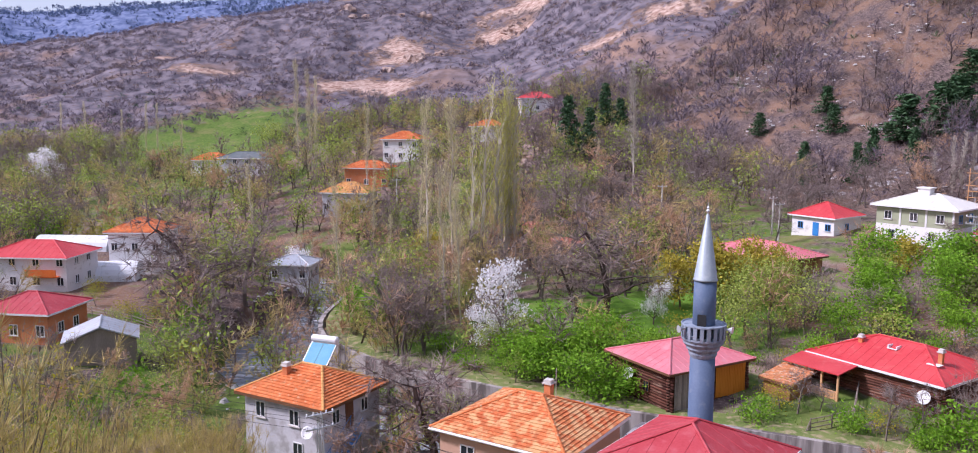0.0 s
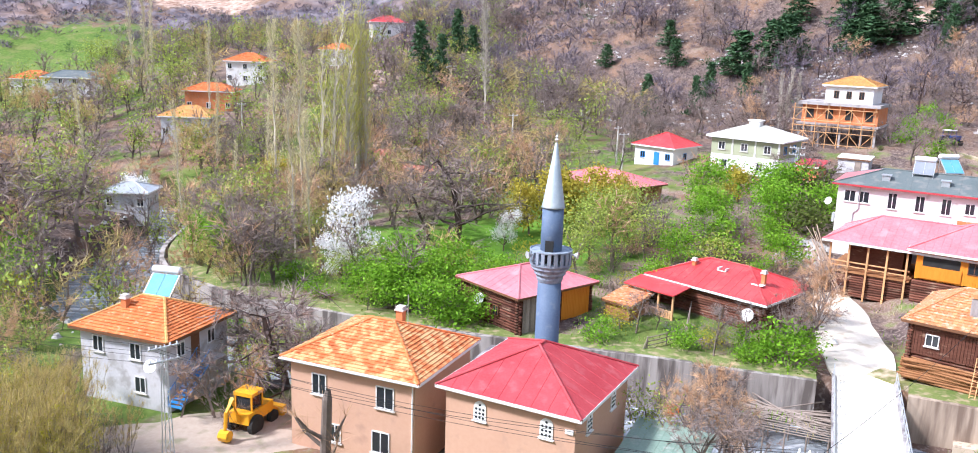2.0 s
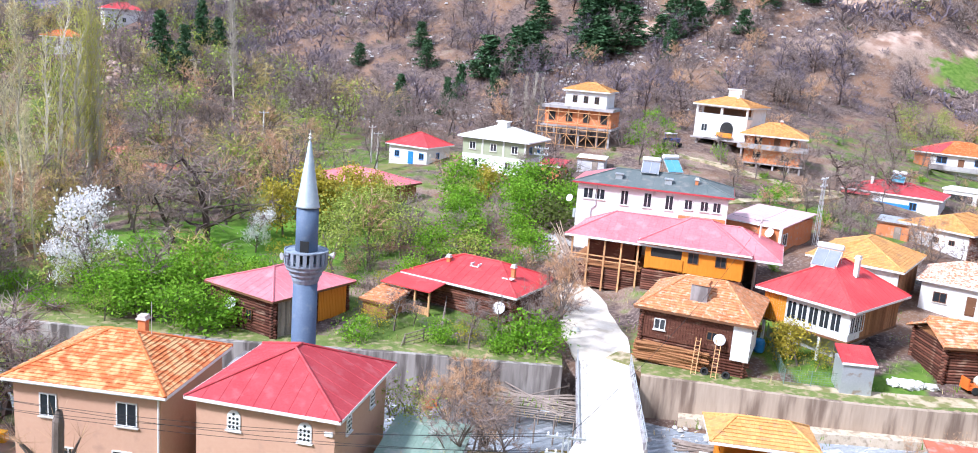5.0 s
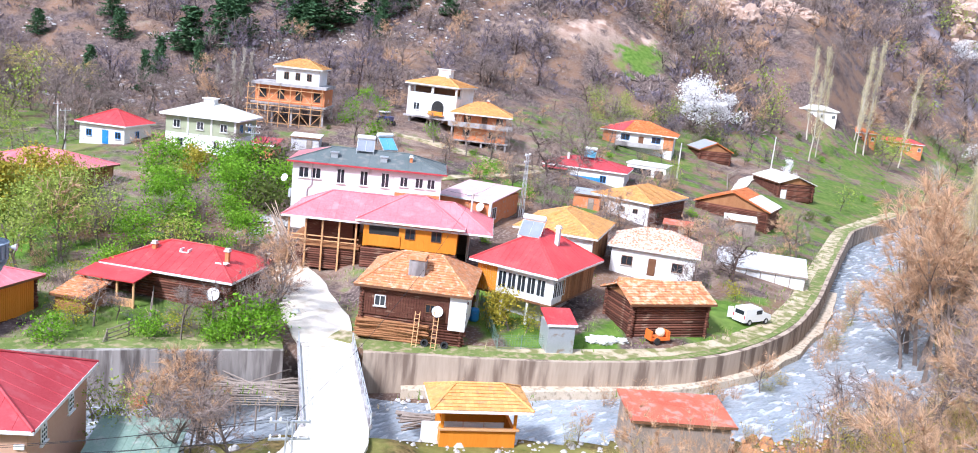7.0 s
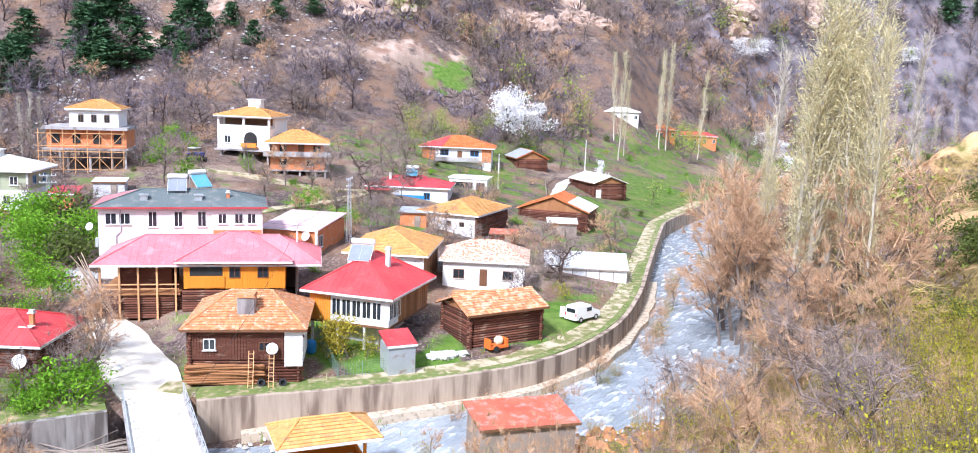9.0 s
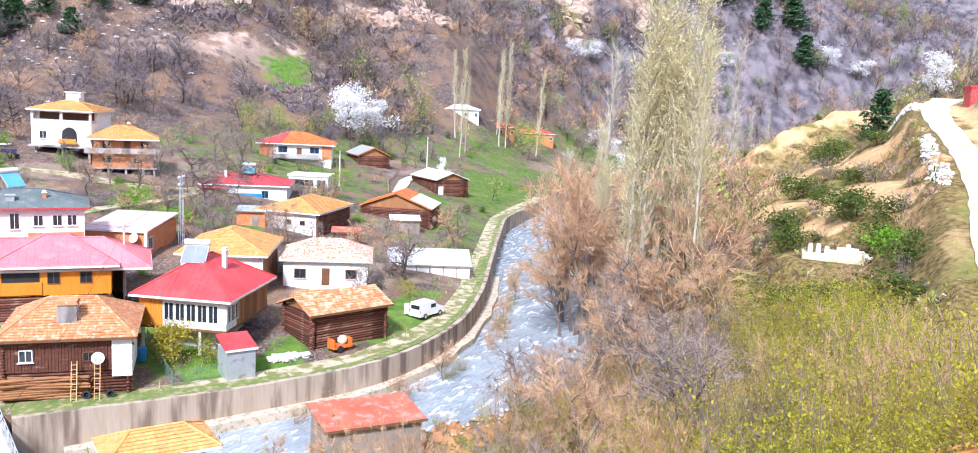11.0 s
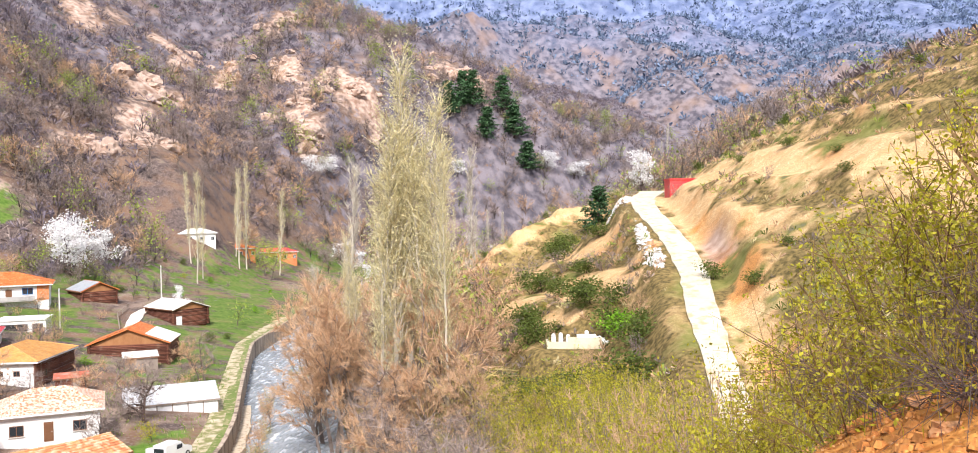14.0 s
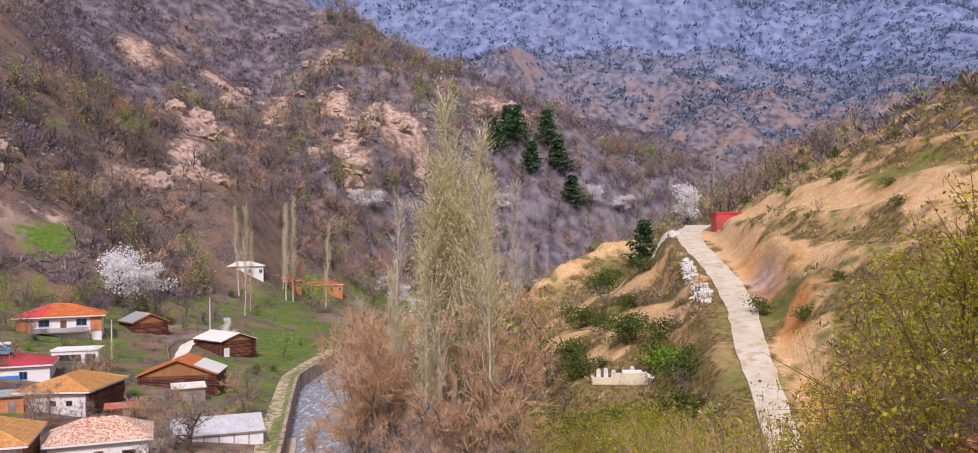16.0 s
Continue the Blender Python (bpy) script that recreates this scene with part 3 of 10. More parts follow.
def roof(parent, kind, L, W, z, rise, material, ridge=None, fascia="frame", cap=None, x=0, y=0, course=0.4, wide=0.3, rib=0.9, seed=0):
    """A roof over an eaves rectangle: slab with fascia boards, tile courses or seamed sheets, capped ridges."""
    faces, lines = roof_faces(kind, L, W, z, rise, ridge)
    t = 0.14
    g = Geo()
    for a, b, c, d in faces:
        g.face(*([a, b, c] if (c - d).length < 1e-6 else [a, b, c, d]))
    lo = Vector((0, 0, -t))
    if kind == "shed":
        a, b, c, d = faces[0]
        g.face(d + lo, c + lo, b + lo, a + lo)
        for p, q in ((a, b), (b, c), (c, d), (d, a)):
            g.face(p + lo, q + lo, q, p)
    else:
        for a, b, c, d in faces:
            g.face(*([b + lo, a + lo, d + lo] if (c - d).length < 1e-6 else [b + lo, a + lo, d + lo, c + lo]))
        if kind.startswith("gable"):
            for a, b, c, d in faces:
                g.face(b + lo, b, c, c + lo), g.face(a, a + lo, d + lo, d)
    m = pose(x, y, 0)
    ob = part("roof", g, material, parent, m=m)
    fg = Geo()
    for a, b, c, d in faces:
        u = (b - a).normalized()
        nv = Vector((u.y, -u.x, 0)) * 0.025
        p, q = a - u * 0.025, b + u * 0.025
        i = len(fg.v)
        lo2, hi = Vector((0, 0, -t - 0.05)), Vector((0, 0, 0.015))
        fg.v += [tuple(v) for v in (p + lo2, q + lo2, q + lo2 + nv, p + lo2 + nv, p + hi, q + hi, q + hi + nv, p + hi + nv)]
        fg.f += [tuple(i + k for k in f) for f in ((0, 1, 2, 3), (4, 7, 6, 5), (0, 4, 5, 1), (1, 5, 6, 2), (2, 6, 7, 3), (3, 7, 4, 0))]
    part("fascia", fg, fascia, ob)
    cg = Geo()
    rs = random.Random(seed)
    if material in TILED:
        tg = Geo()
        for f in faces:
            tiles(tg, *f, course=course, wide=wide, rs=rs)
        part("tile_cover", tg, material, ob, kind="stuff")
    else:
        rg = Geo()
        for f in faces:
            ribs(rg, *f, gap=rib)
        if rg.v:
            part("seams", rg, material, ob)
    for p, q in lines:
        up = Vector((0, 0, 0.03))
        if material in TILED:
            n = max(2, round((q - p).length / 0.4))
            for i in range(n):
                s, e = lerp(p, q, i / n) + up, lerp(p, q, (i + 1.1) / n) + up
                cg.tube([s, e], [0.12, 0.10], 6)
        else:
            cg.tube([p + up * 0.3, q + up * 0.3], 0.1, 6)
    if cg.v:
        part("ridge_cap", cg, cap or material, ob, kind="stuff" if material in TILED else "")
    return ob


def face_m(face, L, W, o):
    """Pose of a wall face: x along it, y outwards, z up."""
    if face == "f":
        return Matrix(((1, 0, 0, 0), (0, -1, 0, o), (0, 0, 1, 0), (0, 0, 0, 1)))
    if face == "r":
        return Matrix(((0, 1, 0, L - o), (1, 0, 0, 0), (0, 0, 1, 0), (0, 0, 0, 1)))
    if face == "l":
        return Matrix(((0, -1, 0, o), (1, 0, 0, 0), (0, 0, 1, 0), (0, 0, 0, 1)))
    return Matrix(((1, 0, 0, 0), (0, 1, 0, W - o), (0, 0, 1, 0), (0, 0, 0, 1)))


def window(parent, m, u, z, w, h, frame_mat="frame", sill=True, panes=2, label=""):
    """Frame with mullions standing proud, dark panes set back, a sill."""
    g = Geo()
    b = 0.07
    for x0, x1, z0, z1 in ((-w / 2, -w / 2 + b, 0, h), (w / 2 - b, w / 2, 0, h), (-w / 2, w / 2, h - b, h), (-w / 2, w / 2, 0, b)):
        g.box(x0, x1, -0.02, 0.07, z0, z1)
    for i in range(1, panes):
        x = -w / 2 + w * i / panes
        g.box(x - 0.03, x + 0.03, -0.02, 0.06, b, h - b)
    ob = part("window", g, frame_mat, parent, label, m=m @ pose(u, 0, z))
    for i in range(panes):
        part("pane", Geo().box(-w / 2 + w * i / panes + 0.03, -w / 2 + w * (i + 1) / panes - 0.03, -0.01, 0.02, b, h - b), "glass", ob)
    if sill:
        part("sill", Geo().box(-w / 2 - 0.1, w / 2 + 0.1, -0.01, 0.15, -0.07, -0.003), "stone", ob)
    return ob


def door(parent, m, u, z, w=0.9, h=2.05, material="darkframe", label=""):
    g = Geo().box(-w / 2, w / 2, -0.02, 0.05, 0, h)
    for z0, z1 in ((0.15, 0.9), (1.05, h - 0.15)):
        g.box(-w / 2 + 0.14, w / 2 - 0.14, 0.04, 0.075, z0, z1)
    ob = part("door", g, material, parent, label, m=m @ pose(u, 0, z))
    part("handle", Geo().tube([(w / 2 - 0.1, 0.06, 1.0), (w / 2 - 0.1, 0.12, 1.0), (w / 2 - 0.2, 0.12, 1.0)], 0.014, 6), "steel", ob)
    return ob


LOGS = {}


def log_mesh(length, r):
    key = (round(length, 1), r)
    if key not in LOGS:
        rs = random.Random(int(length * 10))
        g = Geo().tube([(i * key[0] / 3, rs.uniform(-0.015, 0.015), rs.uniform(-0.015, 0.015)) for i in range(4)], [r * rs.uniform(0.92, 1.04) for _ in range(4)], 7)
        LOGS[key] = g.mesh("log", M["log"], True)
    return LOGS[key]


def log_walls(parent, L, W, o, z0, z1, r=0.125, seed=0, sides="frlb"):
    """Notched log walls; every log is a piece of its own, and runs past the corner."""
    rs = random.Random(seed)
    n = max(1, round((z1 - z0) / (2 * r)))
    e = 0.28
    for s in sides:
        for i in range(n):
            shift = r if s in "rl" else 0
            z = z0 + r + i * (z1 - z0) / n + shift * 0.98
            if z > z1 + r * 0.6:
                continue
            j = rs.uniform(-0.14, 0.14)
            if s in "fb":
                part("log", log_mesh(L - 2 * o + 2 * e + round(j, 1), r), None, parent, m=pose(o - e, o + r * 0.3 if s == "f" else W - o - r * 0.3, z, rs.uniform(0, 360)))
            else:
                part("log", log_mesh(W - 2 * o + 2 * e + round(j, 1), r), None, parent, m=pose(o + r * 0.3 if s == "l" else L - o - r * 0.3, o - e, z, 0, 0, 90))


def boards(parent, m, u0, u1, z0, z1, material="plank", w=0.2, name="boarding", gap=0.015, seed=0, label=""):
    """Upright boards on a wall face, uneven in depth and length."""
    rs = random.Random(seed)
    g = Geo()
    n = max(1, round((u1 - u0) / w))
    for i in range(n):
        a, b = u0 + (u1 - u0) * i / n + gap, u0 + (u1 - u0) * (i + 1) / n - gap
        g.box(a, b, 0.004, 0.03 + rs.uniform(0, 0.015), z0 - rs.uniform(0, 0.06), z1)
    return part(name, g, material, parent, label, m=m, kind="stuff")


def chimney(parent, x, y, z, w=0.5, h=1.1, material="brick", cap="stone"):
    g = Geo().box(-w / 2, w / 2, -w / 2, w / 2, -0.6, h)
    ob = part("chimney", g, material, parent, m=pose(x, y, z))
    part("chimney_cap", Geo().box(-w / 2 - 0.1, w / 2 + 0.1, -w / 2 - 0.1, w / 2 + 0.1, h + 0.003, h + 0.1).box(-w / 2 - 0.02, w / 2 + 0.02, -w / 2 - 0.02, w / 2 + 0.02, h + 0.102, h + 0.3), cap, ob)
    return ob


def walls(parent, L, W, o, z0, z1, material, name="wall", t=0.25):
    """Four walls of a storey with thickness, butted at the corners."""
    g = Geo()
    q = o + t
    out, ins = [(o, o), (L - o, o), (L - o, W - o), (o, W - o)], [(q, q), (L - q, q), (L - q, W - q), (q, W - q)]
    g.v = [(*p, z) for z in (z0, z1) for ring in (out, ins) for p in ring]
    for i in range(4):
        j = (i + 1) % 4
        g.f += [(i, j, j + 8, i + 8), (j + 4, i + 4, i + 12, j + 12), (i + 8, j + 8, j + 12, i + 12), (j, i, i + 4, j + 4)]
    return part(name, g, material, parent)


def house(name, label, N, yaw, L, W, zg, category="house", group=""):
    """An empty at the eaves' far-from-N front corner: x along the front, y to the back."""
    c, s = math.cos(radians(yaw)), math.sin(radians(yaw))
    KEEP.append((N[0] - L * c / 2 - W * s / 2, N[1] - L * s / 2 + W * c / 2, math.hypot(L, W) / 2))
    return thing(name, label, category, pose(N[0] - L * c, N[1] - L * s, zg, 0, 0, yaw), group)


def gable_wall(parent, L, W, o, z, rise, material, along_x=True, t=0.2):
    g = Geo()
    for side in (0, 1):
        if along_x:
            x0 = o if side == 0 else L - o - t
            k = rise * (1 - 2 * o / W)
            for x in (x0, x0 + t):
                g.face((x, o, z), (x, W - o, z), (x, W / 2, z + k))
            g.face((x0, o, z), (x0 + t, o, z), (x0 + t, W / 2, z + k), (x0, W / 2, z + k))
            g.face((x0, W - o, z), (x0 + t, W - o, z), (x0 + t, W / 2, z + k), (x0, W / 2, z + k))
        else:
            y0 = o if side == 0 else W - o - t
            k = rise * (1 - 2 * o / L)
            for y in (y0, y0 + t):
                g.face((o, y, z), (L - o, y, z), (L / 2, y, z + k))
            g.face((o, y0, z), (o, y0 + t, z), (L / 2, y0 + t, z + k), (L / 2, y0, z + k))
            g.face((L - o, y0, z), (L - o, y0 + t, z), (L / 2, y0 + t, z + k), (L / 2, y0, z + k))
    return part("gable", g, material, parent)

# ---- ground: one sheet, fine near the village, coarse towards the horizon ----
def land_material():
    m = bpy.data.materials.new("hill_ground")
    m.use_nodes = True
    nt = m.node_tree
    n, k = nt.nodes, nt.links
    p = n["Principled BSDF"]
    p.inputs["Roughness"].default_value, p.inputs["Specular IOR Level"].default_value = 0.95, 0.1
    tc = n.new("ShaderNodeTexCoord")

    def nz(scale, detail=5):
        t = n.new("ShaderNodeTexNoise")
        t.inputs["Scale"].default_value, t.inputs["Detail"].default_value = scale, detail
        k.new(tc.outputs["Object"], t.inputs[0])
        return t.outputs[0]

    def ramp(src, a, b):
        t = n.new("ShaderNodeMapRange")
        t.inputs[1].default_value, t.inputs[2].default_value = a, b
        k.new(src, t.inputs[0])
        return t.outputs[0]

    def blend(f, a, b):
        t = n.new("ShaderNodeMix")
        t.data_type = "RGBA"
        k.new(f, t.inputs[0])
        for s, v in ((6, a), (7, b)):
            if isinstance(v, tuple):
                t.inputs[s].default_value = rgb(v)
            else:
                k.new(v, t.inputs[s])
        return t.outputs[2]

    def times(a, b):
        t = n.new("ShaderNodeMath")
        t.operation = "MULTIPLY"
        k.new(a, t.inputs[0]), k.new(b, t.inputs[1])
        return t.outputs[0]

    fine, mid, wide = nz(0.9, 8), nz(0.12, 6), nz(0.02, 4)
    scrub = blend(ramp(fine, 0.35, 0.68), (0.055, 0.04, 0.038), (0.165, 0.12, 0.108))
    scrub = blend(ramp(mid, 0.42, 0.62), scrub, (0.21, 0.125, 0.08))
    scrub = blend(ramp(nz(3.1, 6), 0.52, 0.66), scrub, (0.26, 0.205, 0.175))
    at = n.new("ShaderNodeAttribute")
    at.attribute_name = "cover"
    sep = n.new("ShaderNodeSeparateColor")
    k.new(at.outputs["Color"], sep.inputs[0])
    soil = blend(ramp(fine, 0.3, 0.7), (0.62, 0.36, 0.15), (0.84, 0.62, 0.36))
    soil = blend(ramp(mid, 0.55, 0.7), soil, (0.6, 0.25, 0.08))
    tiny = nz(7.0, 8)
    soil = blend(ramp(tiny, 0.42, 0.62), (0.5, 0.31, 0.15), soil)
    tone = n.new("ShaderNodeAttribute")
    tone.attribute_name = "ochre"
    mark = n.new("ShaderNodeAttribute")
    mark.attribute_name = "tone"
    marks = n.new("ShaderNodeSeparateColor")
    k.new(mark.outputs["Color"], marks.inputs[0])
    soil = blend(marks.outputs[0], soil, blend(ramp(tiny, 0.4, 0.62), (0.2, 0.135, 0.1), (0.36, 0.275, 0.22)))
    soil = blend(mark.outputs["Alpha"], soil, blend(ramp(nz(0.35, 9), 0.36, 0.62), (0.26, 0.15, 0.105), (0.56, 0.42, 0.34)))
    scrub = blend(marks.outputs[1], scrub, blend(ramp(nz(2.2, 8), 0.36, 0.66), (0.085, 0.065, 0.025), (0.27, 0.19, 0.075)))
    soil = blend(tone.outputs["Fac"], soil, blend(ramp(tiny, 0.38, 0.64), (0.4, 0.14, 0.03), (0.74, 0.34, 0.09)))
    grass = blend(ramp(fine, 0.3, 0.7), (0.065, 0.12, 0.02), (0.155, 0.21, 0.05))
    grass = blend(ramp(mid, 0.5, 0.75), grass, (0.22, 0.20, 0.08))
    grass = blend(marks.outputs[2], grass, blend(ramp(fine, 0.3, 0.7), (0.08, 0.19, 0.018), (0.165, 0.3, 0.04)))
    grass = blend(marks.outputs[1], grass, blend(ramp(fine, 0.3, 0.7), (0.12, 0.125, 0.03), (0.24, 0.215, 0.07)))
    # far hillside scrub and brown patches, with bluish-grey haze mixed into the colour
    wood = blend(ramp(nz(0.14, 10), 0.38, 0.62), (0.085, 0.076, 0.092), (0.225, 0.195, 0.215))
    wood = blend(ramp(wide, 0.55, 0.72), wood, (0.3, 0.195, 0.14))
    # ground of the farthest ridges: aerial haze painted in as blue
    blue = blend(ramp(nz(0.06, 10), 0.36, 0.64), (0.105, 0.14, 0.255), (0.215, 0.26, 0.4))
    edge = ramp(nz(0.3, 8), 0.25, 0.75)

    def cut(ch):
        t = n.new("ShaderNodeMath")
        t.operation = "ADD"
        k.new(sep.outputs[ch], t.inputs[0]), k.new(edge, t.inputs[1])
        return ramp(t.outputs[0], 0.85, 1.15)

    c = blend(cut(1), scrub, soil)
    c = blend(cut(0), c, grass)
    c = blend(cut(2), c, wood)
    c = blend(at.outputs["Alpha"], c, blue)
    k.new(c, p.inputs["Base Color"])
    b = n.new("ShaderNodeBump")
    b.inputs["Strength"].default_value, b.inputs["Distance"].default_value = 0.6, 0.35
    crumb = n.new("ShaderNodeBump")
    crumb.inputs["Strength"].default_value, crumb.inputs["Distance"].default_value = 0.8, 0.06
    k.new(tiny, crumb.inputs["Height"]), k.new(b.outputs[0], crumb.inputs["Normal"])
    k.new(fine, b.inputs["Height"]), k.new(crumb.outputs[0], p.inputs["Normal"])
    return m


STRIPS = [([(134, -15), (122, -18.5), (112, -22.5), (98, -26), (84, -29), (60, -33)], 4.6), ([(134, -13), (112, -14), (99, -15), (93, -17.2), (87, -18.4)], 2.4),
          ([(58, -12.4), (66, -13.3), (74, -13.9), (80, -15.2)], 1.9), ([(126, 9), (127, 4), (124, 0), (117, -4)], 2.2), ([(99, -3.5), (90, -5)], 1.5),
          ([(122, 17), (117, 15), (110, 7), (108, 1.6), (98, -3.5)], 3.8), ([(147, 17), (150, 11), (157, 5), (168, -3)], 2.8), ([(128, 10), (134, 5), (140, -3)], 2.6),
          ([(100, 10), (96, 4), (90, 1)], 1.0)]


# bare rock faces on the slopes (x, y, reach across and along)
CLIFFS = [(452, 218, 26, 14), (462, 188, 22, 12), (461, 162, 16, 12), (452, 128, 24, 18), (448, 112, 14, 10), (534, 84, 16, 14), (535, 65, 14, 10), (414, 138, 20, 7), (295, 156, 14, 7), (504, 177, 20, 8), (207, 181, 16, 9),
          (266, 163, 16, 7), (418, 141, 18, 8), (395, 124, 14, 7), (363, 183, 22, 9), (-70, 498, 26, 22), (-55, 575, 30, 24), (39, 643, 40, 24), (8, 607, 22, 18), (-118, 450, 16, 7), (84, 462, 14, 10), (102, 456, 16, 12),
          (60, 458, 14, 8), (118, 448, 14, 10), (192, 158.5, 10, 2.6), (203, 156, 8, 2.6), (211, 150.5, 6, 2.6), (13, 236, 9, 7), (22, 224, 7, 6), (150, 200, 20, 6), (330, 170, 20, 8), (430, 250, 24, 12), (-190, 546, 40, 6), (-234, 620, 40, 7), (88, -14.4, 6, 1.5), (96, -14.6, 4, 1.2)]


def crag_share(x, y):
    """Share of bare rock, broken up by noise."""
    c = np.zeros(np.shape(x))
    for cx, cy, a, b in CLIFFS:
        c = np.maximum(c, np.exp(-((x - cx) / a) ** 2 - ((y - cy) / b) ** 2))
    return np.clip(c * (1.15 + 2.2 * fbm(x / 13 + 5, y / 13, 4)), 0, 1) * (c > 0.12)


def covers(x, y, z):
    """Shares of grass, bare soil, hazed far woods and blue distance haze."""
    d, side, half = along(x, y, RIVER)
    s = (d - half) * side
    n1, n2 = fbm(x / 30, y / 30), fbm(x / 60 + 9, y / 60)
    n3 = np.where(np.hypot(x, y) > 330, fbm(x / 40, y / 40 + 3), fbm(x / 14, y / 14 + 3))
    low = (side > 0) * step(0.5, 3, s) * (1 - step(16, 24, z + n1 * 8))
    grass = low * (0.36 + 0.12 * (x < -15) + 0.08 * step(115, 150, x) - 0.26 * step(52, 60, x) * (1 - step(118, 130, x)) * step(14, 20, s) + 0.8 * n1) * (1 - step(70, 110, s))
    meadow = lambda cx, cy, a, b: np.exp(-((x - cx) / a) ** 2 - ((y - cy) / b) ** 2)
    grass = np.maximum(grass, 1.2 * meadow(16, 96, 22, 12))
    grass = np.maximum(grass, 2.0 * np.maximum(meadow(-114, 372, 34, 66), meadow(-60, 258, 18, 14)))
    grass = np.maximum(grass, 1.1 * np.maximum(meadow(203, 84, 22, 6), meadow(203, 146, 11, 5)))
    grass = np.maximum(grass, 0.55 * meadow(190, 78, 36, 9))
    for cx, cy, a, b in ((82, 44, 11, 5), (58.5, 49.5, 4.5, 3), (64, 46.5, 6, 2.5), (38, 72, 10, 6), (26, 68, 6, 4), (186, 76, 22, 8), (150, 78, 16, 6)):
        grass = np.maximum(grass, 1.15 * meadow(cx, cy, a, b))
    south = (side <= 0) & (x > -200)
    grass = np.where(south, 0.24 + 0.24 * (x < -8) + 0.9 * n2 - 0.2 * step(40, 90, x) + 0.15 * (1 - step(40, 75, x)) * (x > 12), grass)
    grass = grass - 1.2 * meadow(9, -5, 8, 6) - 0.9 * meadow(128, 6, 45, 10)
    soil = np.where(south, step(38, 75, x) * (0.72 + 1.0 * n3 + 0.5 * n2) * (1 - step(60, 90, z)), 0)
    soil = np.maximum(soil, 2.4 * meadow(9, -5, 9, 8))
    soil = np.maximum(soil, np.where(south, (0.75 + 1.1 * n3) * meadow(128, 7, 45, 11), 0))
    grass = np.maximum(grass, np.where(south, 0.6 * meadow(58, -22, 24, 10), 0))
    soil = np.maximum(soil, np.where(south, 1.2 * meadow(118, -26, 40, 14), 0))
    # worn sandy strips across the near hill (lines with half width)
    strip = np.zeros(x.shape)
    for line, w in STRIPS:
        strip = np.maximum(strip, 1.1 - 0.6 * along(x, y, line)[0] / w * (1 + 0.9 * fbm(x / 5, y / 5, 3)))
    soil = np.where(south & (x > 30), np.maximum(soil * 0.5 - 0.05, strip), soil)
    grass = np.where(south & (x > 38), np.minimum(np.maximum(grass, 0.16 + 1.1 * n3 - 0.9 * step(38, 44, z)), 1.2 - strip), grass)
    crag = crag_share(x, y)
    soil = np.maximum(soil, 0.9 * crag)
    soil = np.maximum(soil, low * (0.3 + 0.9 * n3))
    up = (side > 0) * step(15, 28, z)
    soil = np.maximum(soil, up * (-0.1 + 0.9 * n2 + 0.6 * n3))
    soil = np.maximum(soil, up * 0.55 * meadow(90, 170, 60, 14))
    soil = np.maximum(soil, 1.3 * np.exp(-((x - 189 + (y - 155) * 0.9) / 16) ** 2 - ((y - 155 + (x - 189) * 0.55) / 4) ** 2))
    r = np.hypot(x, y)
    field = np.maximum(meadow(-118, 385, 40, 66), meadow(-60, 258, 16, 12))
    grass = np.where((x < -20) & (y > 140), np.minimum(grass * 0.85, 0.7), grass)
    grass = np.maximum(grass, field * (2.2 + 3.0 * n1))
    # haze tint by distance: slopes beyond about 300 m blend to purple-grey
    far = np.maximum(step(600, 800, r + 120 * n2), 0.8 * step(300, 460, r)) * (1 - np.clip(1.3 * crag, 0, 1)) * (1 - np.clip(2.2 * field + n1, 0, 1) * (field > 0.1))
    # painted haze: the ground turns blue with distance, from about 850 m
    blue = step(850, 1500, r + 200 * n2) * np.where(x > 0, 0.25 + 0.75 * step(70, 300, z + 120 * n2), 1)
    return np.stack([np.clip(grass, 0, 1), np.clip(soil, 0, 1), np.clip(far, 0, 1), np.clip(blue, 0, 1)], 1)


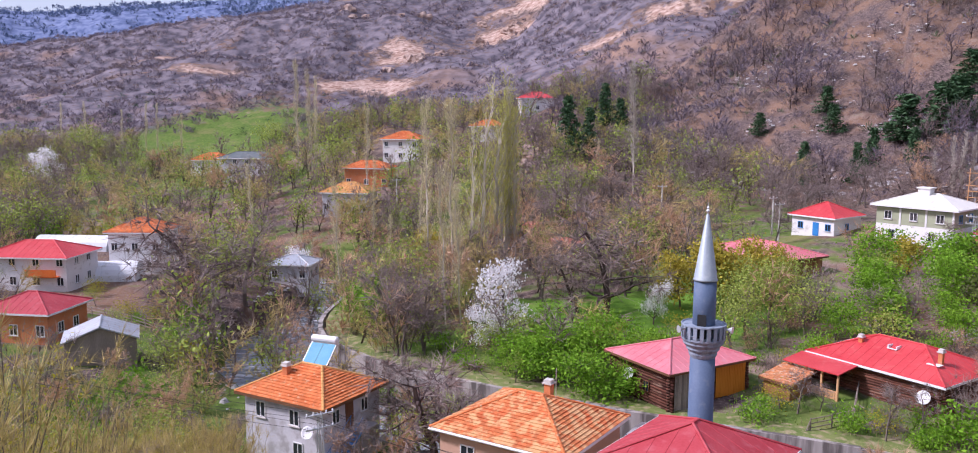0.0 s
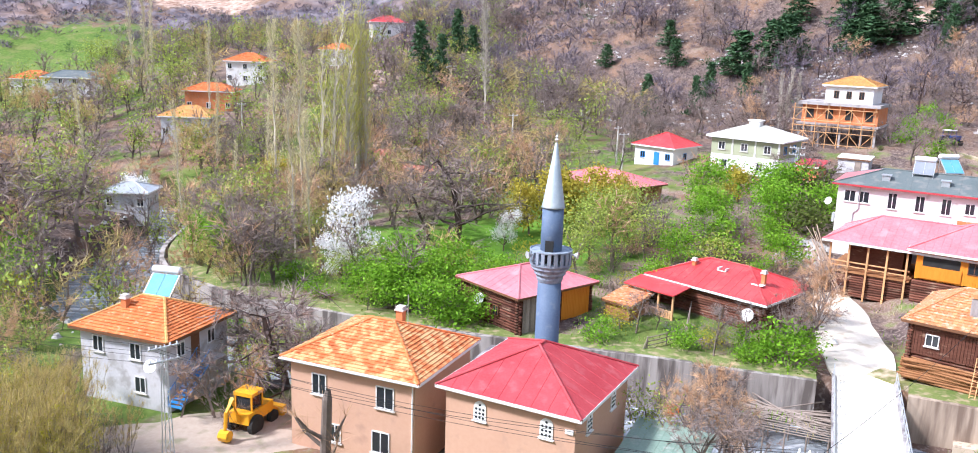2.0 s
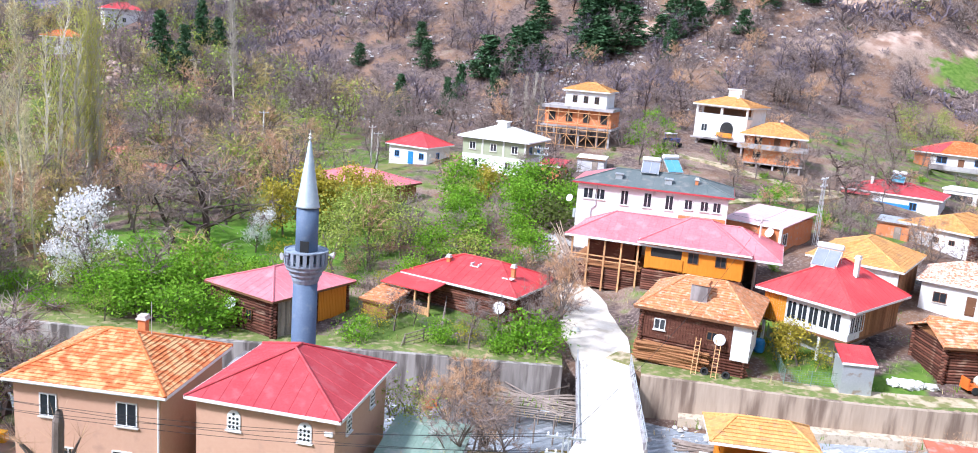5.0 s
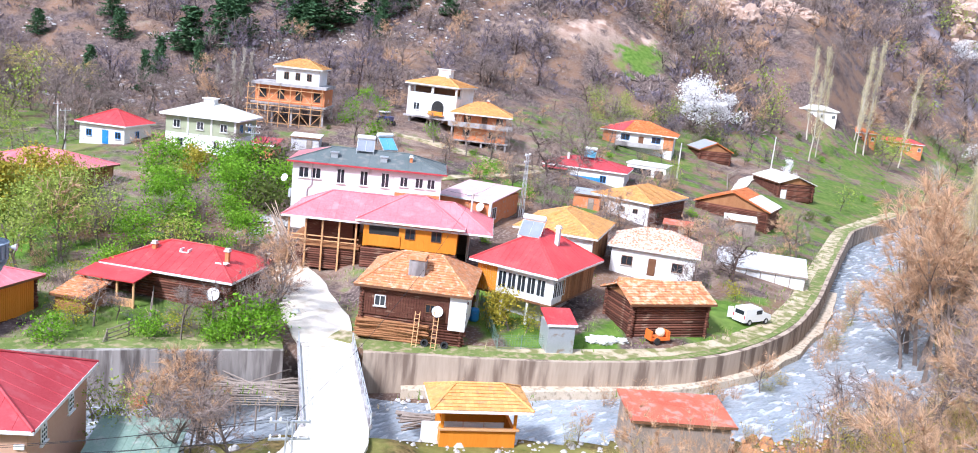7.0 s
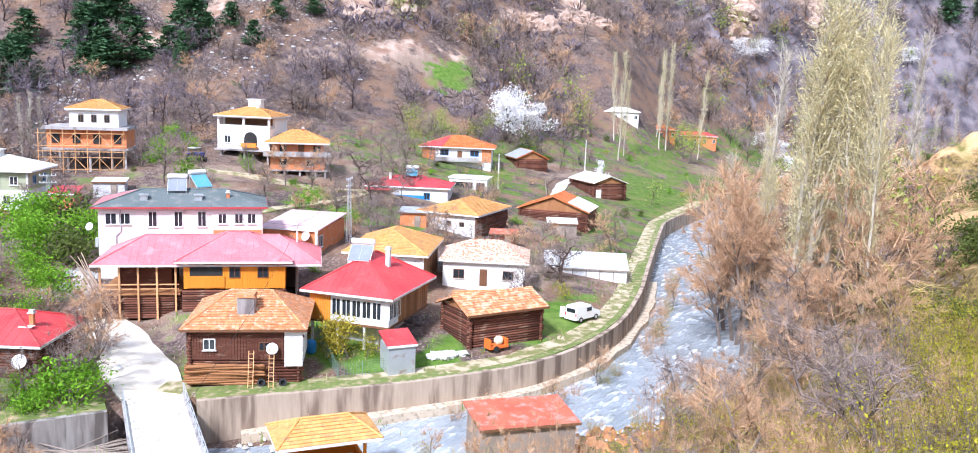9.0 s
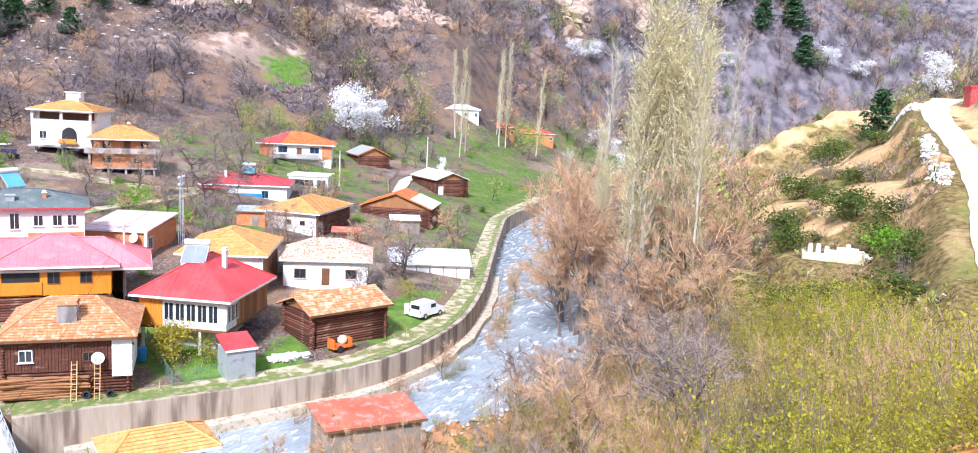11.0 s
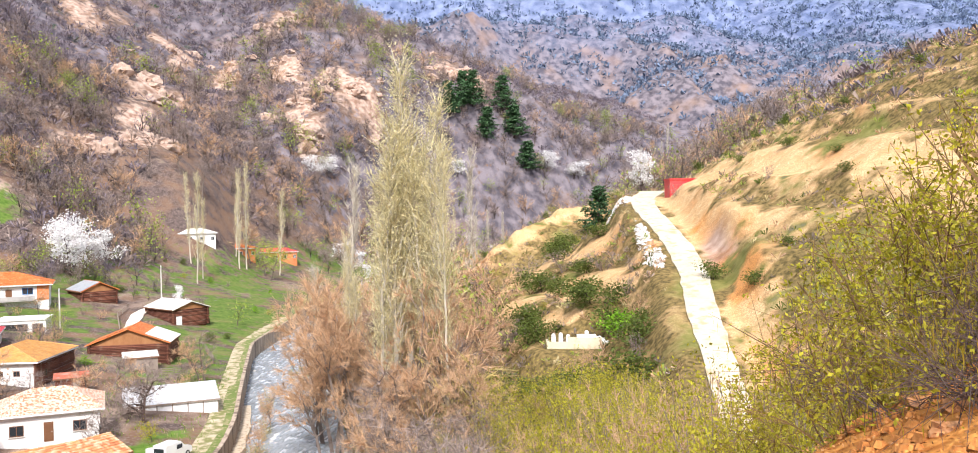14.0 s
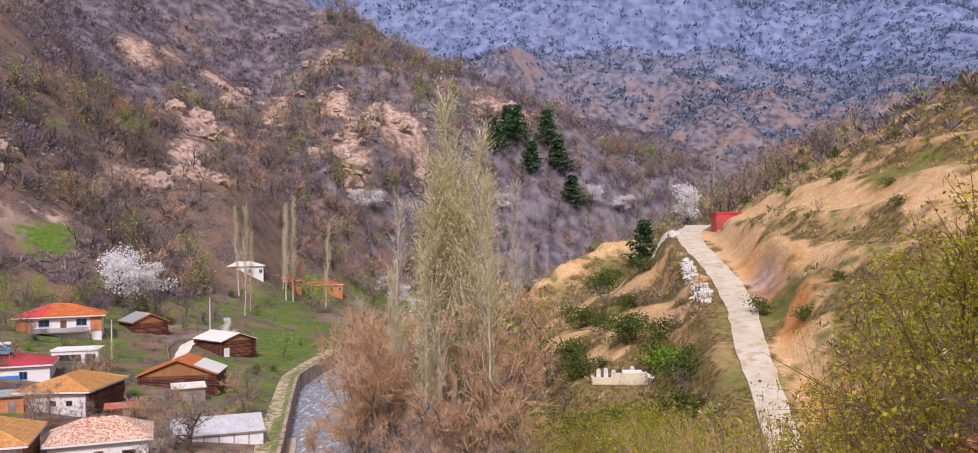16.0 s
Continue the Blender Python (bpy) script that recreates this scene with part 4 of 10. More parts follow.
def build_ground():
    """Rings about the hillside lookout, close together near it and wide apart at the horizon."""
    az = np.concatenate([np.arange(-38, 122, 0.3), np.linspace(122, 322, 70)[:-1]])
    rr = np.concatenate([np.linspace(0.002, 8, 20)[:-1], np.geomspace(8, 4200, 350)])
    A, R = np.meshgrid(np.radians(az), rr)
    x, y = (R * np.sin(A)).ravel() - 0.6, (R * np.cos(A)).ravel() - 0.9
    z = ground(x, y)
    me = bpy.data.meshes.new("ground")
    me.vertices.add(len(x))
    me.vertices.foreach_set("co", np.stack([x, y, z], 1).astype(np.float32).ravel())
    i = np.arange(len(x)).reshape(len(rr), len(az))
    i = np.concatenate([i, i[:, :1]], 1)
    f = np.stack([i[1:, :-1], i[1:, 1:], i[:-1, 1:], i[:-1, :-1]], 2).reshape(-1)
    me.loops.add(len(f))
    me.loops.foreach_set("vertex_index", f.astype(np.int32))
    me.polygons.add(len(f) // 4)
    me.polygons.foreach_set("loop_start", np.arange(0, len(f), 4, dtype=np.int32))
    me.update(calc_edges=True)
    me.shade_smooth()
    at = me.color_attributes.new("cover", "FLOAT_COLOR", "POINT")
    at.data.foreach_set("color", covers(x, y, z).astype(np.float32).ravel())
    oc = me.attributes.new("ochre", "FLOAT", "POINT")
    dr = along(x, y, ROAD)[0]
    cut_bank = step(1.5, 3, dr) * (1 - step(5, 8, dr)) * (y < -8) * (x > 36) * (x < 105) * np.clip(0.4 + 2.2 * fbm(x / 7, y / 7), 0, 0.85)
    oc.data.foreach_set("value", np.clip(np.maximum(2.4 * np.exp(-((x - 9) / 9) ** 2 - ((y + 5) / 8) ** 2), cut_bank), 0, 1).astype(np.float32))
    tn = me.color_attributes.new("tone", "FLOAT_COLOR", "POINT")
    dv, sv, _ = along(x, y, RIVER)
    vivid = np.maximum(np.maximum(0.25 * np.exp(-((x - 201) / 14) ** 2 - ((y - 148) / 6) ** 2), 0.12 * np.exp(-((x + 118) / 50) ** 2 - ((y - 385) / 80) ** 2)), np.maximum(np.exp(-((x - 16) / 22) ** 2 - ((y - 96) / 12) ** 2), 0.3 * (sv > 0) * (dv < 60) * (x > 40) * (x < 120)))
    tn.data.foreach_set("color", np.stack([(sv > 0) * 1.0, (sv <= 0) * (x > 12) * 1.0, np.clip(1.4 * vivid, 0, 1), crag_share(x, y)], 1).astype(np.float32).ravel())
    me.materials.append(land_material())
    return tagged(new("ground", me), "valley floor and scrubby brown hillsides with grass and bare soil", "ground", kind="structure")


build_ground()


def ribbon(name, line, material, label, category, lift=0.0, width=None, sub=2.0, z=None, thick=0.35, wob=0.0):
    """A road or water strip with thickness along a line of (x, y, height, half width)."""
    P = []
    for a, b in zip(line[:-1], line[1:]):
        m = max(1, int(math.hypot(b[0] - a[0], b[1] - a[1]) / sub))
        P += [[a[j] + (b[j] - a[j]) * i / m for j in range(4)] for i in range(m)]
    P.append(list(line[-1]))
    for _ in range(4):
        P = [P[0]] + [[(P[i - 1][j] + 2 * P[i][j] + P[i + 1][j]) / 4 for j in range(4)] for i in range(1, len(P) - 1)] + [P[-1]]
    g = Geo()
    rs = random.Random(4)
    for i, (x, y, h, w) in enumerate(P):
        a, b = P[max(i - 1, 0)], P[min(i + 1, len(P) - 1)]
        dx, dy = b[0] - a[0], b[1] - a[1]
        q = math.hypot(dx, dy)
        nx, ny = -dy / q, dx / q
        w1, w2 = w + rs.uniform(-wob, wob), w + rs.uniform(-wob, wob)
        g.v += [(x + nx * w1, y + ny * w1, h + lift - thick), (x + nx * w1, y + ny * w1, h + lift), (x, y, h + lift + 0.03), (x - nx * w2, y - ny * w2, h + lift), (x - nx * w2, y - ny * w2, h + lift - thick)]
        if i:
            k = 5 * i
            g.f += [(k - 5 + j, k - 4 + j, k + 1 + j, k + j) for j in range(4)]
    ob = slab(name, g, material, label, category)
    return ob


# water with riffles and stones
def water_material():
    m = mat("river_water", (0.22, 0.25, 0.28), (0.42, 0.46, 0.5), 0.25, 0.12, bump=0, spec=0.6)
    nt = m.node_tree
    n, k = nt.nodes, nt.links
    p = n["Principled BSDF"]
    tc, mp, a, b = n.new("ShaderNodeTexCoord"), n.new("ShaderNodeMapping"), n.new("ShaderNodeTexNoise"), n.new("ShaderNodeBump")
    mp.inputs["Rotation"].default_value, mp.inputs["Scale"].default_value = (0, 0, radians(-20)), (0.5, 1.5, 1)
    k.new(tc.outputs["Object"], mp.inputs[0]), k.new(mp.outputs[0], a.inputs[0])
    a.inputs["Scale"].default_value, a.inputs["Detail"].default_value = 0.9, 7
    b.inputs["Strength"].default_value, b.inputs["Distance"].default_value = 0.9, 0.5
    k.new(a.outputs[0], b.inputs["Height"]), k.new(b.outputs[0], p.inputs["Normal"])
    mr, mx = n.new("ShaderNodeMapRange"), n.new("ShaderNodeMix")
    mx.data_type = "RGBA"
    mr.inputs[1].default_value, mr.inputs[2].default_value = 0.55, 0.68
    k.new(a.outputs[0], mr.inputs[0]), k.new(mr.outputs[0], mx.inputs[0])
    k.new(p.inputs["Base Color"].links[0].from_socket, mx.inputs[6])
    mx.inputs[7].default_value = (0.62, 0.64, 0.68, 1)
    k.new(mx.outputs[2], p.inputs["Base Color"])
    r2 = n.new("ShaderNodeMapRange")
    r2.inputs[3].default_value, r2.inputs[4].default_value = 0.12, 0.7
    k.new(mr.outputs[0], r2.inputs[0]), k.new(r2.outputs[0], p.inputs["Roughness"])
    return m


M["water"] = water_material()
ribbon("river", [(x, y, float(water_bed(x)) - 0.25, w + 0.6) for x, y, w in RIVER[1:24]], "water", "shallow grey river broken by white riffles", "river", thick=0.2)
ribbon("hill_road", ROAD[:12], "hill_gravel", "pale gravel road climbing the hillside", "road", lift=0.02, wob=0.13)


def offset(line, off):
    out = []
    for i, p in enumerate(line):
        a, b = line[max(i - 1, 0)], line[min(i + 1, len(line) - 1)]
        dx, dy = b[0] - a[0], b[1] - a[1]
        q = math.hypot(dx, dy)
        out.append((p[0] - dy / q * off(p), p[1] + dx / q * off(p)))
    return out


def smooth(line, n=3, sub=3.0):
    P = []
    for a, b in zip(line[:-1], line[1:]):
        m = max(1, int(math.hypot(b[0] - a[0], b[1] - a[1]) / sub))
        P += [(a[0] + (b[0] - a[0]) * i / m, a[1] + (b[1] - a[1]) * i / m) for i in range(m)]
    P.append(tuple(line[-1]))
    for _ in range(n):
        P = [P[0]] + [((P[i - 1][0] + 2 * P[i][0] + P[i + 1][0]) / 4, (P[i - 1][1] + 2 * P[i][1] + P[i + 1][1]) / 4) for i in range(1, len(P) - 1)] + [P[-1]]
    return P


def wall_strip(name, line, top, foot, material, label, thick=0.5, coping=0.12, pour=6.0):
    """A poured retaining wall along a line: panels with slight steps at the joints, and a coping."""
    ob = thing(name, label, "retaining wall", pose(0, 0, 0), kind="structure")
    run, g, panel = 0, Geo(), 0
    rs = random.Random(8)
    cg = Geo()
    dz = 0
    start = len(line)
    for i in range(len(line) - 1):
        (x0, y0), (x1, y1) = line[i], line[i + 1]
        q = math.hypot(x1 - x0, y1 - y0)
        nx, ny = (y1 - y0) / q, -(x1 - x0) / q
        k = 0.03 * rs.random()
        t0, t1 = top(x0, y0) + dz, top(x1, y1) + dz
        f0, f1 = foot(x0, y0), foot(x1, y1)
        o = [(x0 + nx * (0.25 + k), y0 + ny * (0.25 + k)), (x1 + nx * (0.25 + k), y1 + ny * (0.25 + k)), (x1 - nx * 0.25, y1 - ny * 0.25), (x0 - nx * 0.25, y0 - ny * 0.25)]
        b = len(g.v)
        g.v += [(*o[0], f0), (*o[1], f1), (*o[2], f1), (*o[3], f0), (*o[0], t0), (*o[1], t1), (*o[2], t1), (*o[3], t0)]
        g.f += [tuple(b + j for j in q) for q in ((3, 2, 1, 0), (4, 5, 6, 7), (0, 1, 5, 4), (1, 2, 6, 5), (2, 3, 7, 6), (3, 0, 4, 7))]
        run += q
        if run > pour or i == len(line) - 2:
            part("wall_panel", g, material, ob)
            g, run, dz = Geo(), 0, rs.uniform(-0.06, 0.06)
    return ob


bank = smooth(offset([p for p in RIVER if -30 < p[0] < 260 and p[1] < 125], lambda p: p[2] + 0.9))
bed_z = lambda x, y: float(water_bed(x)) - 0.8
bridge_at = lambda p: math.hypot(p[0] - 40.6, p[1] - 57.2) < 2.6
east = [p for p in bank if p[0] > 42.5]
west = [p for p in bank if p[0] < 39.5 and p[0] > -24]
wall_strip("river_wall_east", east, lambda x, y: 4.25 + 0.006 * x, bed_z, "concrete", "stained concrete retaining wall curving along the river")
wall_strip("river_wall_west", west, lambda x, y: 4.35 + 0.004 * x, bed_z, "concrete_old", "grey weathered concrete river wall")

M["verge"] = mat("grassy_verge", (0.1, 0.15, 0.03), (0.2, 0.23, 0.07), 0.5, 0.95, bump=0.3, stain=(0.34, 0.28, 0.16), stain_at=0.58)
M["sand"] = mat("sandy_ledge", (0.5, 0.4, 0.28), (0.62, 0.53, 0.42), 0.8, 0.95, bump=0.4, stain=(0.34, 0.27, 0.2), stain_at=0.58)
foot_ = offset(east, lambda p: -0.75)
ribbon("river_ledge", [(x, y, float(np.interp(x, [44, 54, 100, 120], [1.7, 2.35, 2.5, 2.2])), 0.85) for x, y in foot_ if 44 < x < 122], "sand", "sandy gravel ledge at the foot of the river wall", "river bank", thick=2.2, wob=0.3)
for nm, run_, top_ in (("verge_east", east, lambda x, y: 4.12 + 0.006 * x), ("verge_west", west, lambda x, y: 4.22 + 0.004 * x)):
    mid_ = offset(run_, lambda p: 1.75)
    ribbon(nm, [(x, y, top_(x, y), 1.55) for x, y in mid_], "verge", "grassy verge behind the river wall", "verge", thick=0.6)

# the bridge: deck, kerbs, rails with posts
bridge = thing("bridge", "narrow concrete bridge with pale deck and metal railings over the river", "bridge", pose(33.6, 45.8, 4.0, 0, 0, -31.2))
part("deck", Geo().box(-2.3, 2.3, -1.5, 15.2, -0.7, 0.05), "deck_dust", bridge)
for sx in (-1, 1):
    part("kerb", Geo().box(sx * 2.3 - 0.12, sx * 2.3 + 0.12, -1.5, 15.2, 0.053, 0.3), "concrete_grey", bridge)
    rail = part("railing", Geo().tube([(sx * 2.3, -1.5, 1.15), (sx * 2.3, 15.2, 1.15)], 0.04, 6).tube([(sx * 2.3, -1.5, 0.75), (sx * 2.3, 15.2, 0.75)], 0.03, 6), "steel", bridge)
    for i in range(11):
        part("post", Geo().box(sx * 2.3 - 0.04, sx * 2.3 + 0.04, -1.45 + i * 1.65, -1.37 + i * 1.65, 0.303, 1.14), "steel", rail)
part("pier", Geo().box(-2.2, 2.2, 12.9, 13.5, -4.6, -0.703), "concrete_grey", bridge)
ribbon("village_lane", [(41.2, 58.2, 4.05, 2.3), (42.8, 61, 4.1, 3.2), (44.6, 65, 4.2, 3.1), (47, 71, 4.6, 2.8), (49.5, 77, 5.3, 2.2), (50.5, 82, 5.8, 1.4)], "chalk", "pale dusty village lane leading from the bridge", "road", lift=0.02, wob=0.2)
lane = offset(RIVER[13:22], lambda p: p[2] + 3.4)
ribbon("river_track", [(43.5, 60.5, 4.15, 1.5)] + [(x, y, gz(x, y) + 0.06, 1.5) for x, y in smooth(lane, 2, 4.0)[1:]], "track", "two-wheel dirt track with grass along the river wall", "road", lift=0.02, wob=0.2)
ribbon("near_bank_road", [(33.2, 45.2, 4.06, 2.4), (31.2, 42.4, 4.0, 3.0), (27, 38.6, 4.9, 2.5), (20, 35.5, 7.5, 2.0)], "chalk", "pale lane at the near end of the bridge", "road", lift=0.02, wob=0.2)

# ---- the village ----
def minaret(x, y, zg):
    m = thing("minaret", "slim slate-blue minaret with a pale pointed cap", "minaret", pose(x, y, zg))
    part("base", Geo().box(-1.1, 1.1, -1.1, 1.1, -1, 3.4), "slateblue", m)
    part("shaft", Geo().turned([(1.0, 3.4), (0.88, 4.6), (0.86, 11.2)], 20), "slateblue", m, smooth=True)
    part("corbel", Geo().turned([(0.88, 11.0), (0.98, 11.25), (0.98, 11.4), (1.15, 11.6), (1.15, 11.75), (1.38, 12.0), (1.38, 12.12), (1.5, 12.3), (1.5, 12.42), (0.8, 12.43)], 20), "minaret_grey", m, "pale moulded corbel")
    bal = part("balcony", Geo().turned([(1.48, 13.25), (1.54, 13.27), (1.54, 13.37), (1.48, 13.38), (1.44, 13.3)], 20), "minaret_grey", m)
    for i in range(20):
        a = 2 * math.pi * i / 20
        part("baluster", Geo().box(-0.13, 0.13, -0.04, 0.04, 12.42, 13.28), "minaret_grey", bal, m=pose(1.47 * math.cos(a), 1.47 * math.sin(a), 0, 0, 0, math.degrees(a) + 90))
    part("upper_shaft", Geo().turned([(0.78, 12.42), (0.76, 16.4)], 20), "slateblue", m, smooth=True)
    part("door", Geo().box(-0.3, 0.3, -0.82, -0.74, 12.45, 14.1), "black", m, "dark balcony doorway", m=pose(0, 0, 0, 0, 0, -25))
    part("cone", Geo().turned([(0.86, 16.4), (0.8, 16.5), (0.10, 20.9), (0.02, 21.0)], 20), "lead", m, "pale lead cone", smooth=True)
    part("finial", Geo().turned([(0.05, 20.9), (0.05, 21.05), (0.14, 21.17), (0.05, 21.29), (0.1, 21.4), (0.03, 21.5), (0.01, 21.75)], 10), "steel", m)
    for a in (200, 330):
        part("loudspeaker", Geo().turned([(0.06, 0), (0.09, 0.2), (0.26, 0.5)], 12, pose(0, 0, 0, 0, 90, 0)), "steel", m, m=pose(1.5 * math.cos(radians(a)), 1.5 * math.sin(radians(a)), 13.1, 0, 0, a))
    return m


def lattice_window(parent, m, u, z, w=0.85, h=1.25):
    """Arched white window pierced by round lights."""
    g = Geo()
    pts = [(-w / 2, 0), (w / 2, 0)] + [(w / 2 * math.cos(a), h - w / 2 + w / 2 * math.sin(a)) for a in np.linspace(0, math.pi, 9)]
    g.face(*[(x, 0.06, q) for x, q in pts])
    for (x0, a), (x1, b) in zip(pts, pts[1:] + pts[:1]):
        g.face((x0, -0.02, a), (x1, -0.02, b), (x1, 0.06, b), (x0, 0.06, a))
    ob = part("window", g, "frame", parent, "arched white lattice window", m=m @ pose(u, 0, z))
    for i in range(3):
        for j in range(4):
            if j == 3 and i != 1:
                continue
            part("light", Geo().turned([(0.085, 0), (0.085, 0.02)], 8, pose((i - 1) * 0.24, 0.055, 0.2 + j * 0.27, -90)), "glass", ob)
    part("sill", Geo().box(-w / 2 - 0.08, w / 2 + 0.08, -0.01, 0.14, -0.08, -0.003), "frame", ob)


def dish(m, label="white satellite dish on a bracket", r=0.5, group="satellite dishes"):
    """Dish faces local -y."""
    ob = thing("satellite_dish", label, "satellite dish", m, group)
    prof = [(r * k / 5, 0.28 * r * (k / 5) ** 2) for k in range(6)]
    g = Geo().turned([(0.01, 0)] + prof[1:] + [(r * 0.99, prof[-1][1] - 0.02)] + [(a * 0.97, b - 0.025) for a, b in reversed(prof[1:-1])], 16, pose(0, 0, 0, 65, 0, 0))
    part("reflector", g, "frame", ob, smooth=True)
    part("arm", Geo().tube([(0, -0.05, -r * 0.8), (0, -0.55, -0.05)], 0.02, 6), "steel", ob)
    part("receiver", Geo().turned([(0.05, 0), (0.05, 0.14)], 8, pose(0, -0.6, -0.05, 60)), "frame", ob)
    part("bracket", Geo().tube([(0, 0.05, 0.05), (0, 0.3, -0.1), (0, 0.3, -0.45)], 0.03, 6), "steel", ob)
    return ob


def solar(m, label="solar water heater with blue panel and steel tank", panel="solar", w=1.9, h=1.9, group="solar water heaters"):
    """Tilted panel with a tank on a frame; the panel faces local -y."""
    ob = thing("solar_water_heater", label, "solar heater", m, group)
    tilt = pose(0, 0, 0.35, 42)
    part("panel_frame", Geo().box(-w / 2 - 0.05, w / 2 + 0.05, 0, h, -0.08, 0.0, tilt), "steel", ob)
    for i in (0, 1):
        part("panel", Geo().box(-w / 2 + i * w / 2 + 0.02, -w / 2 + (i + 1) * w / 2 - 0.02, 0.04, h - 0.04, 0.003, 0.03, tilt), panel, ob)
    y, z = h * 0.74 + 0.15, 0.35 + h * 0.67 + 0.3
    part("tank", Geo().tube([(-w / 2 - 0.1, y, z), (-w / 2, y, z), (w / 2, y, z), (w / 2 + 0.1, y, z)], [0.2, 0.29, 0.29, 0.2], 14), "frame", ob, "white cylindrical tank")
    for x in (-w / 2, w / 2):
        part("strut", Geo().tube([(x, y, z - 0.2), (x, y, -0.1)], 0.03, 6).tube([(x, 0.05, 0.35), (x, 0.05, -0.1)], 0.03, 6).tube([(x, 0.05, 0.3), (x, y, 0.1)], 0.025, 6), "steel", ob)
    return ob


def local(ob, x, y, z, rz=0, rx=0):
    return ob.matrix_basis @ pose(x, y, z, rx, 0, rz)


# -- grey two-storey house with tiled roof, beside the yard
L, W, H, O = 8.9, 7.9, 5.0, 0.55
a = house("tiled_house", "grey-rendered two-storey house with orange tiled hip roof", (-11.9, 59.8), -30, L, W, 3.3)
walls(a, L, W, O, -1.5, H - 0.14, "grey_white")
roof(a, "hip", L, W, H, 1.75, "tile", ridge=2.0, cap="tile_pale", fascia="darkframe", seed=1)
f, r = face_m("f", L, W, O), face_m("r", L, W, O)
for u, z in ((5.6, 3.1), (5.9, 0.6), (2.2, 3.2)):
    window(a, f, u, z, 1.0, 1.25, panes=2)
window(a, r, 2.0, 3.3, 0.9, 1.1), window(a, r, 5.4, 3.3, 0.9, 1.1)
door(a, r, 3.6, 2.55, material="darkframe")
chimney(a, 3.0, 2.6, 5.6, 0.45, 1.2)
st = part("staircase", Geo(), "blue", a, "blue painted outside stair")
g = Geo()
for i in range(12):
    g.box(L - O + 0.25, L - O + 1.25, 0.2 + i * 0.28, 0.5 + i * 0.28, 0.15 + i * 0.2, 0.21 + i * 0.2)
part("treads", g, "blue", st)
for x in (L - O + 0.2, L - O + 1.3):
    part("handrail", Geo().tube([(x, 0.2, 1.1), (x, 3.6, 3.5)], 0.035, 6).tube([(x, 0.2, 0.1), (x, 3.6, 2.5)], 0.06, 6), "blue", st)
    for i in range(5):
        part("baluster", Geo().tube([(x, 0.3 + i * 0.8, 0.2 + i * 0.57), (x, 0.3 + i * 0.8, 1.15 + i * 0.57)], 0.02, 5), "blue", st)
part("landing", Geo().box(L - O, L - O + 1.4, 3.4, 5.4, 2.4, 2.52).box(L - O + 1.2, L - O + 1.32, 5.2, 5.32, -0.5, 2.397).box(L - O + 1.2, L - O + 1.32, 3.45, 3.57, -0.5, 2.397), "concrete_grey", a)
solar(local(a, 4.5, 4.1, 6.4, 8), w=2.2, h=2.0)
dish(local(a, 7.3, 0.1, 3.0, 10))

# -- peach house
L, W, H, O = 10.2, 9.2, 6.6, 0.5
a = house("peach_house", "peach-rendered two-storey house with patchy orange tiled hip roof", (4.7, 48.9), -33, L, W, 2.6)
walls(a, L, W, O, -1.5, H - 0.14, "beige")
roof(a, "hip", L, W, H, 2.0, "tile_mixed", ridge=1.6, cap="tile", seed=2, course=0.38)
f, r = face_m("f", L, W, O), face_m("r", L, W, O)
for u, z, w, h in ((2.7, 4.3, 1.1, 1.45), (7.6, 4.3, 1.3, 1.5), (7.3, 1.2, 1.3, 1.5), (3.9, 1.2, 0.9, 1.3)):
    window(a, f, u, z, w, h)
part("drainpipe", Geo().tube([(L - O - 0.12, O - 0.09, H - 0.2), (L - O - 0.12, O - 0.09, -0.5)], 0.055, 8), "frame", a, "white drainpipe")
chimney(a, 5.4, 6.4, 7.3, 0.5, 1.5, "brick")
part("aerial", Geo().tube([(6.6, 5.2, 8.1), (6.6, 5.2, 10.4)], 0.025, 6), "steel", a)
part("gutter", Geo().tube([(-0.05, -0.07, H - 0.08), (L + 0.05, -0.07, H - 0.08)], 0.06, 6), "frame", a)

# -- mosque hall and minaret
L, W, H, O = 9.6, 9.8, 6.6, 0.5
a = house("mosque_hall", "peach-rendered mosque hall under a dark red sheet hip roof", (13.3, 43.1), -38, L, W, 2.6, "mosque")
walls(a, L, W, O, -1.5, H - 0.14, "beige")
roof(a, "hip", L, W, H, 2.15, "red", ridge=0.8, seed=3, rib=1.1)
f, r = face_m("f", L, W, O), face_m("r", L, W, O)
for u in (2.9, 7.3):
    lattice_window(a, f, u, 4.75)
for u in (2.6, 6.6):
    lattice_window(a, r, u, 4.75)
part("lamp_box", Geo().box(8.5, 9.0, O - 0.12, O - 0.003, 5.4, 5.65), "frame", a)
minaret(14.9, 58.1, 2.0)

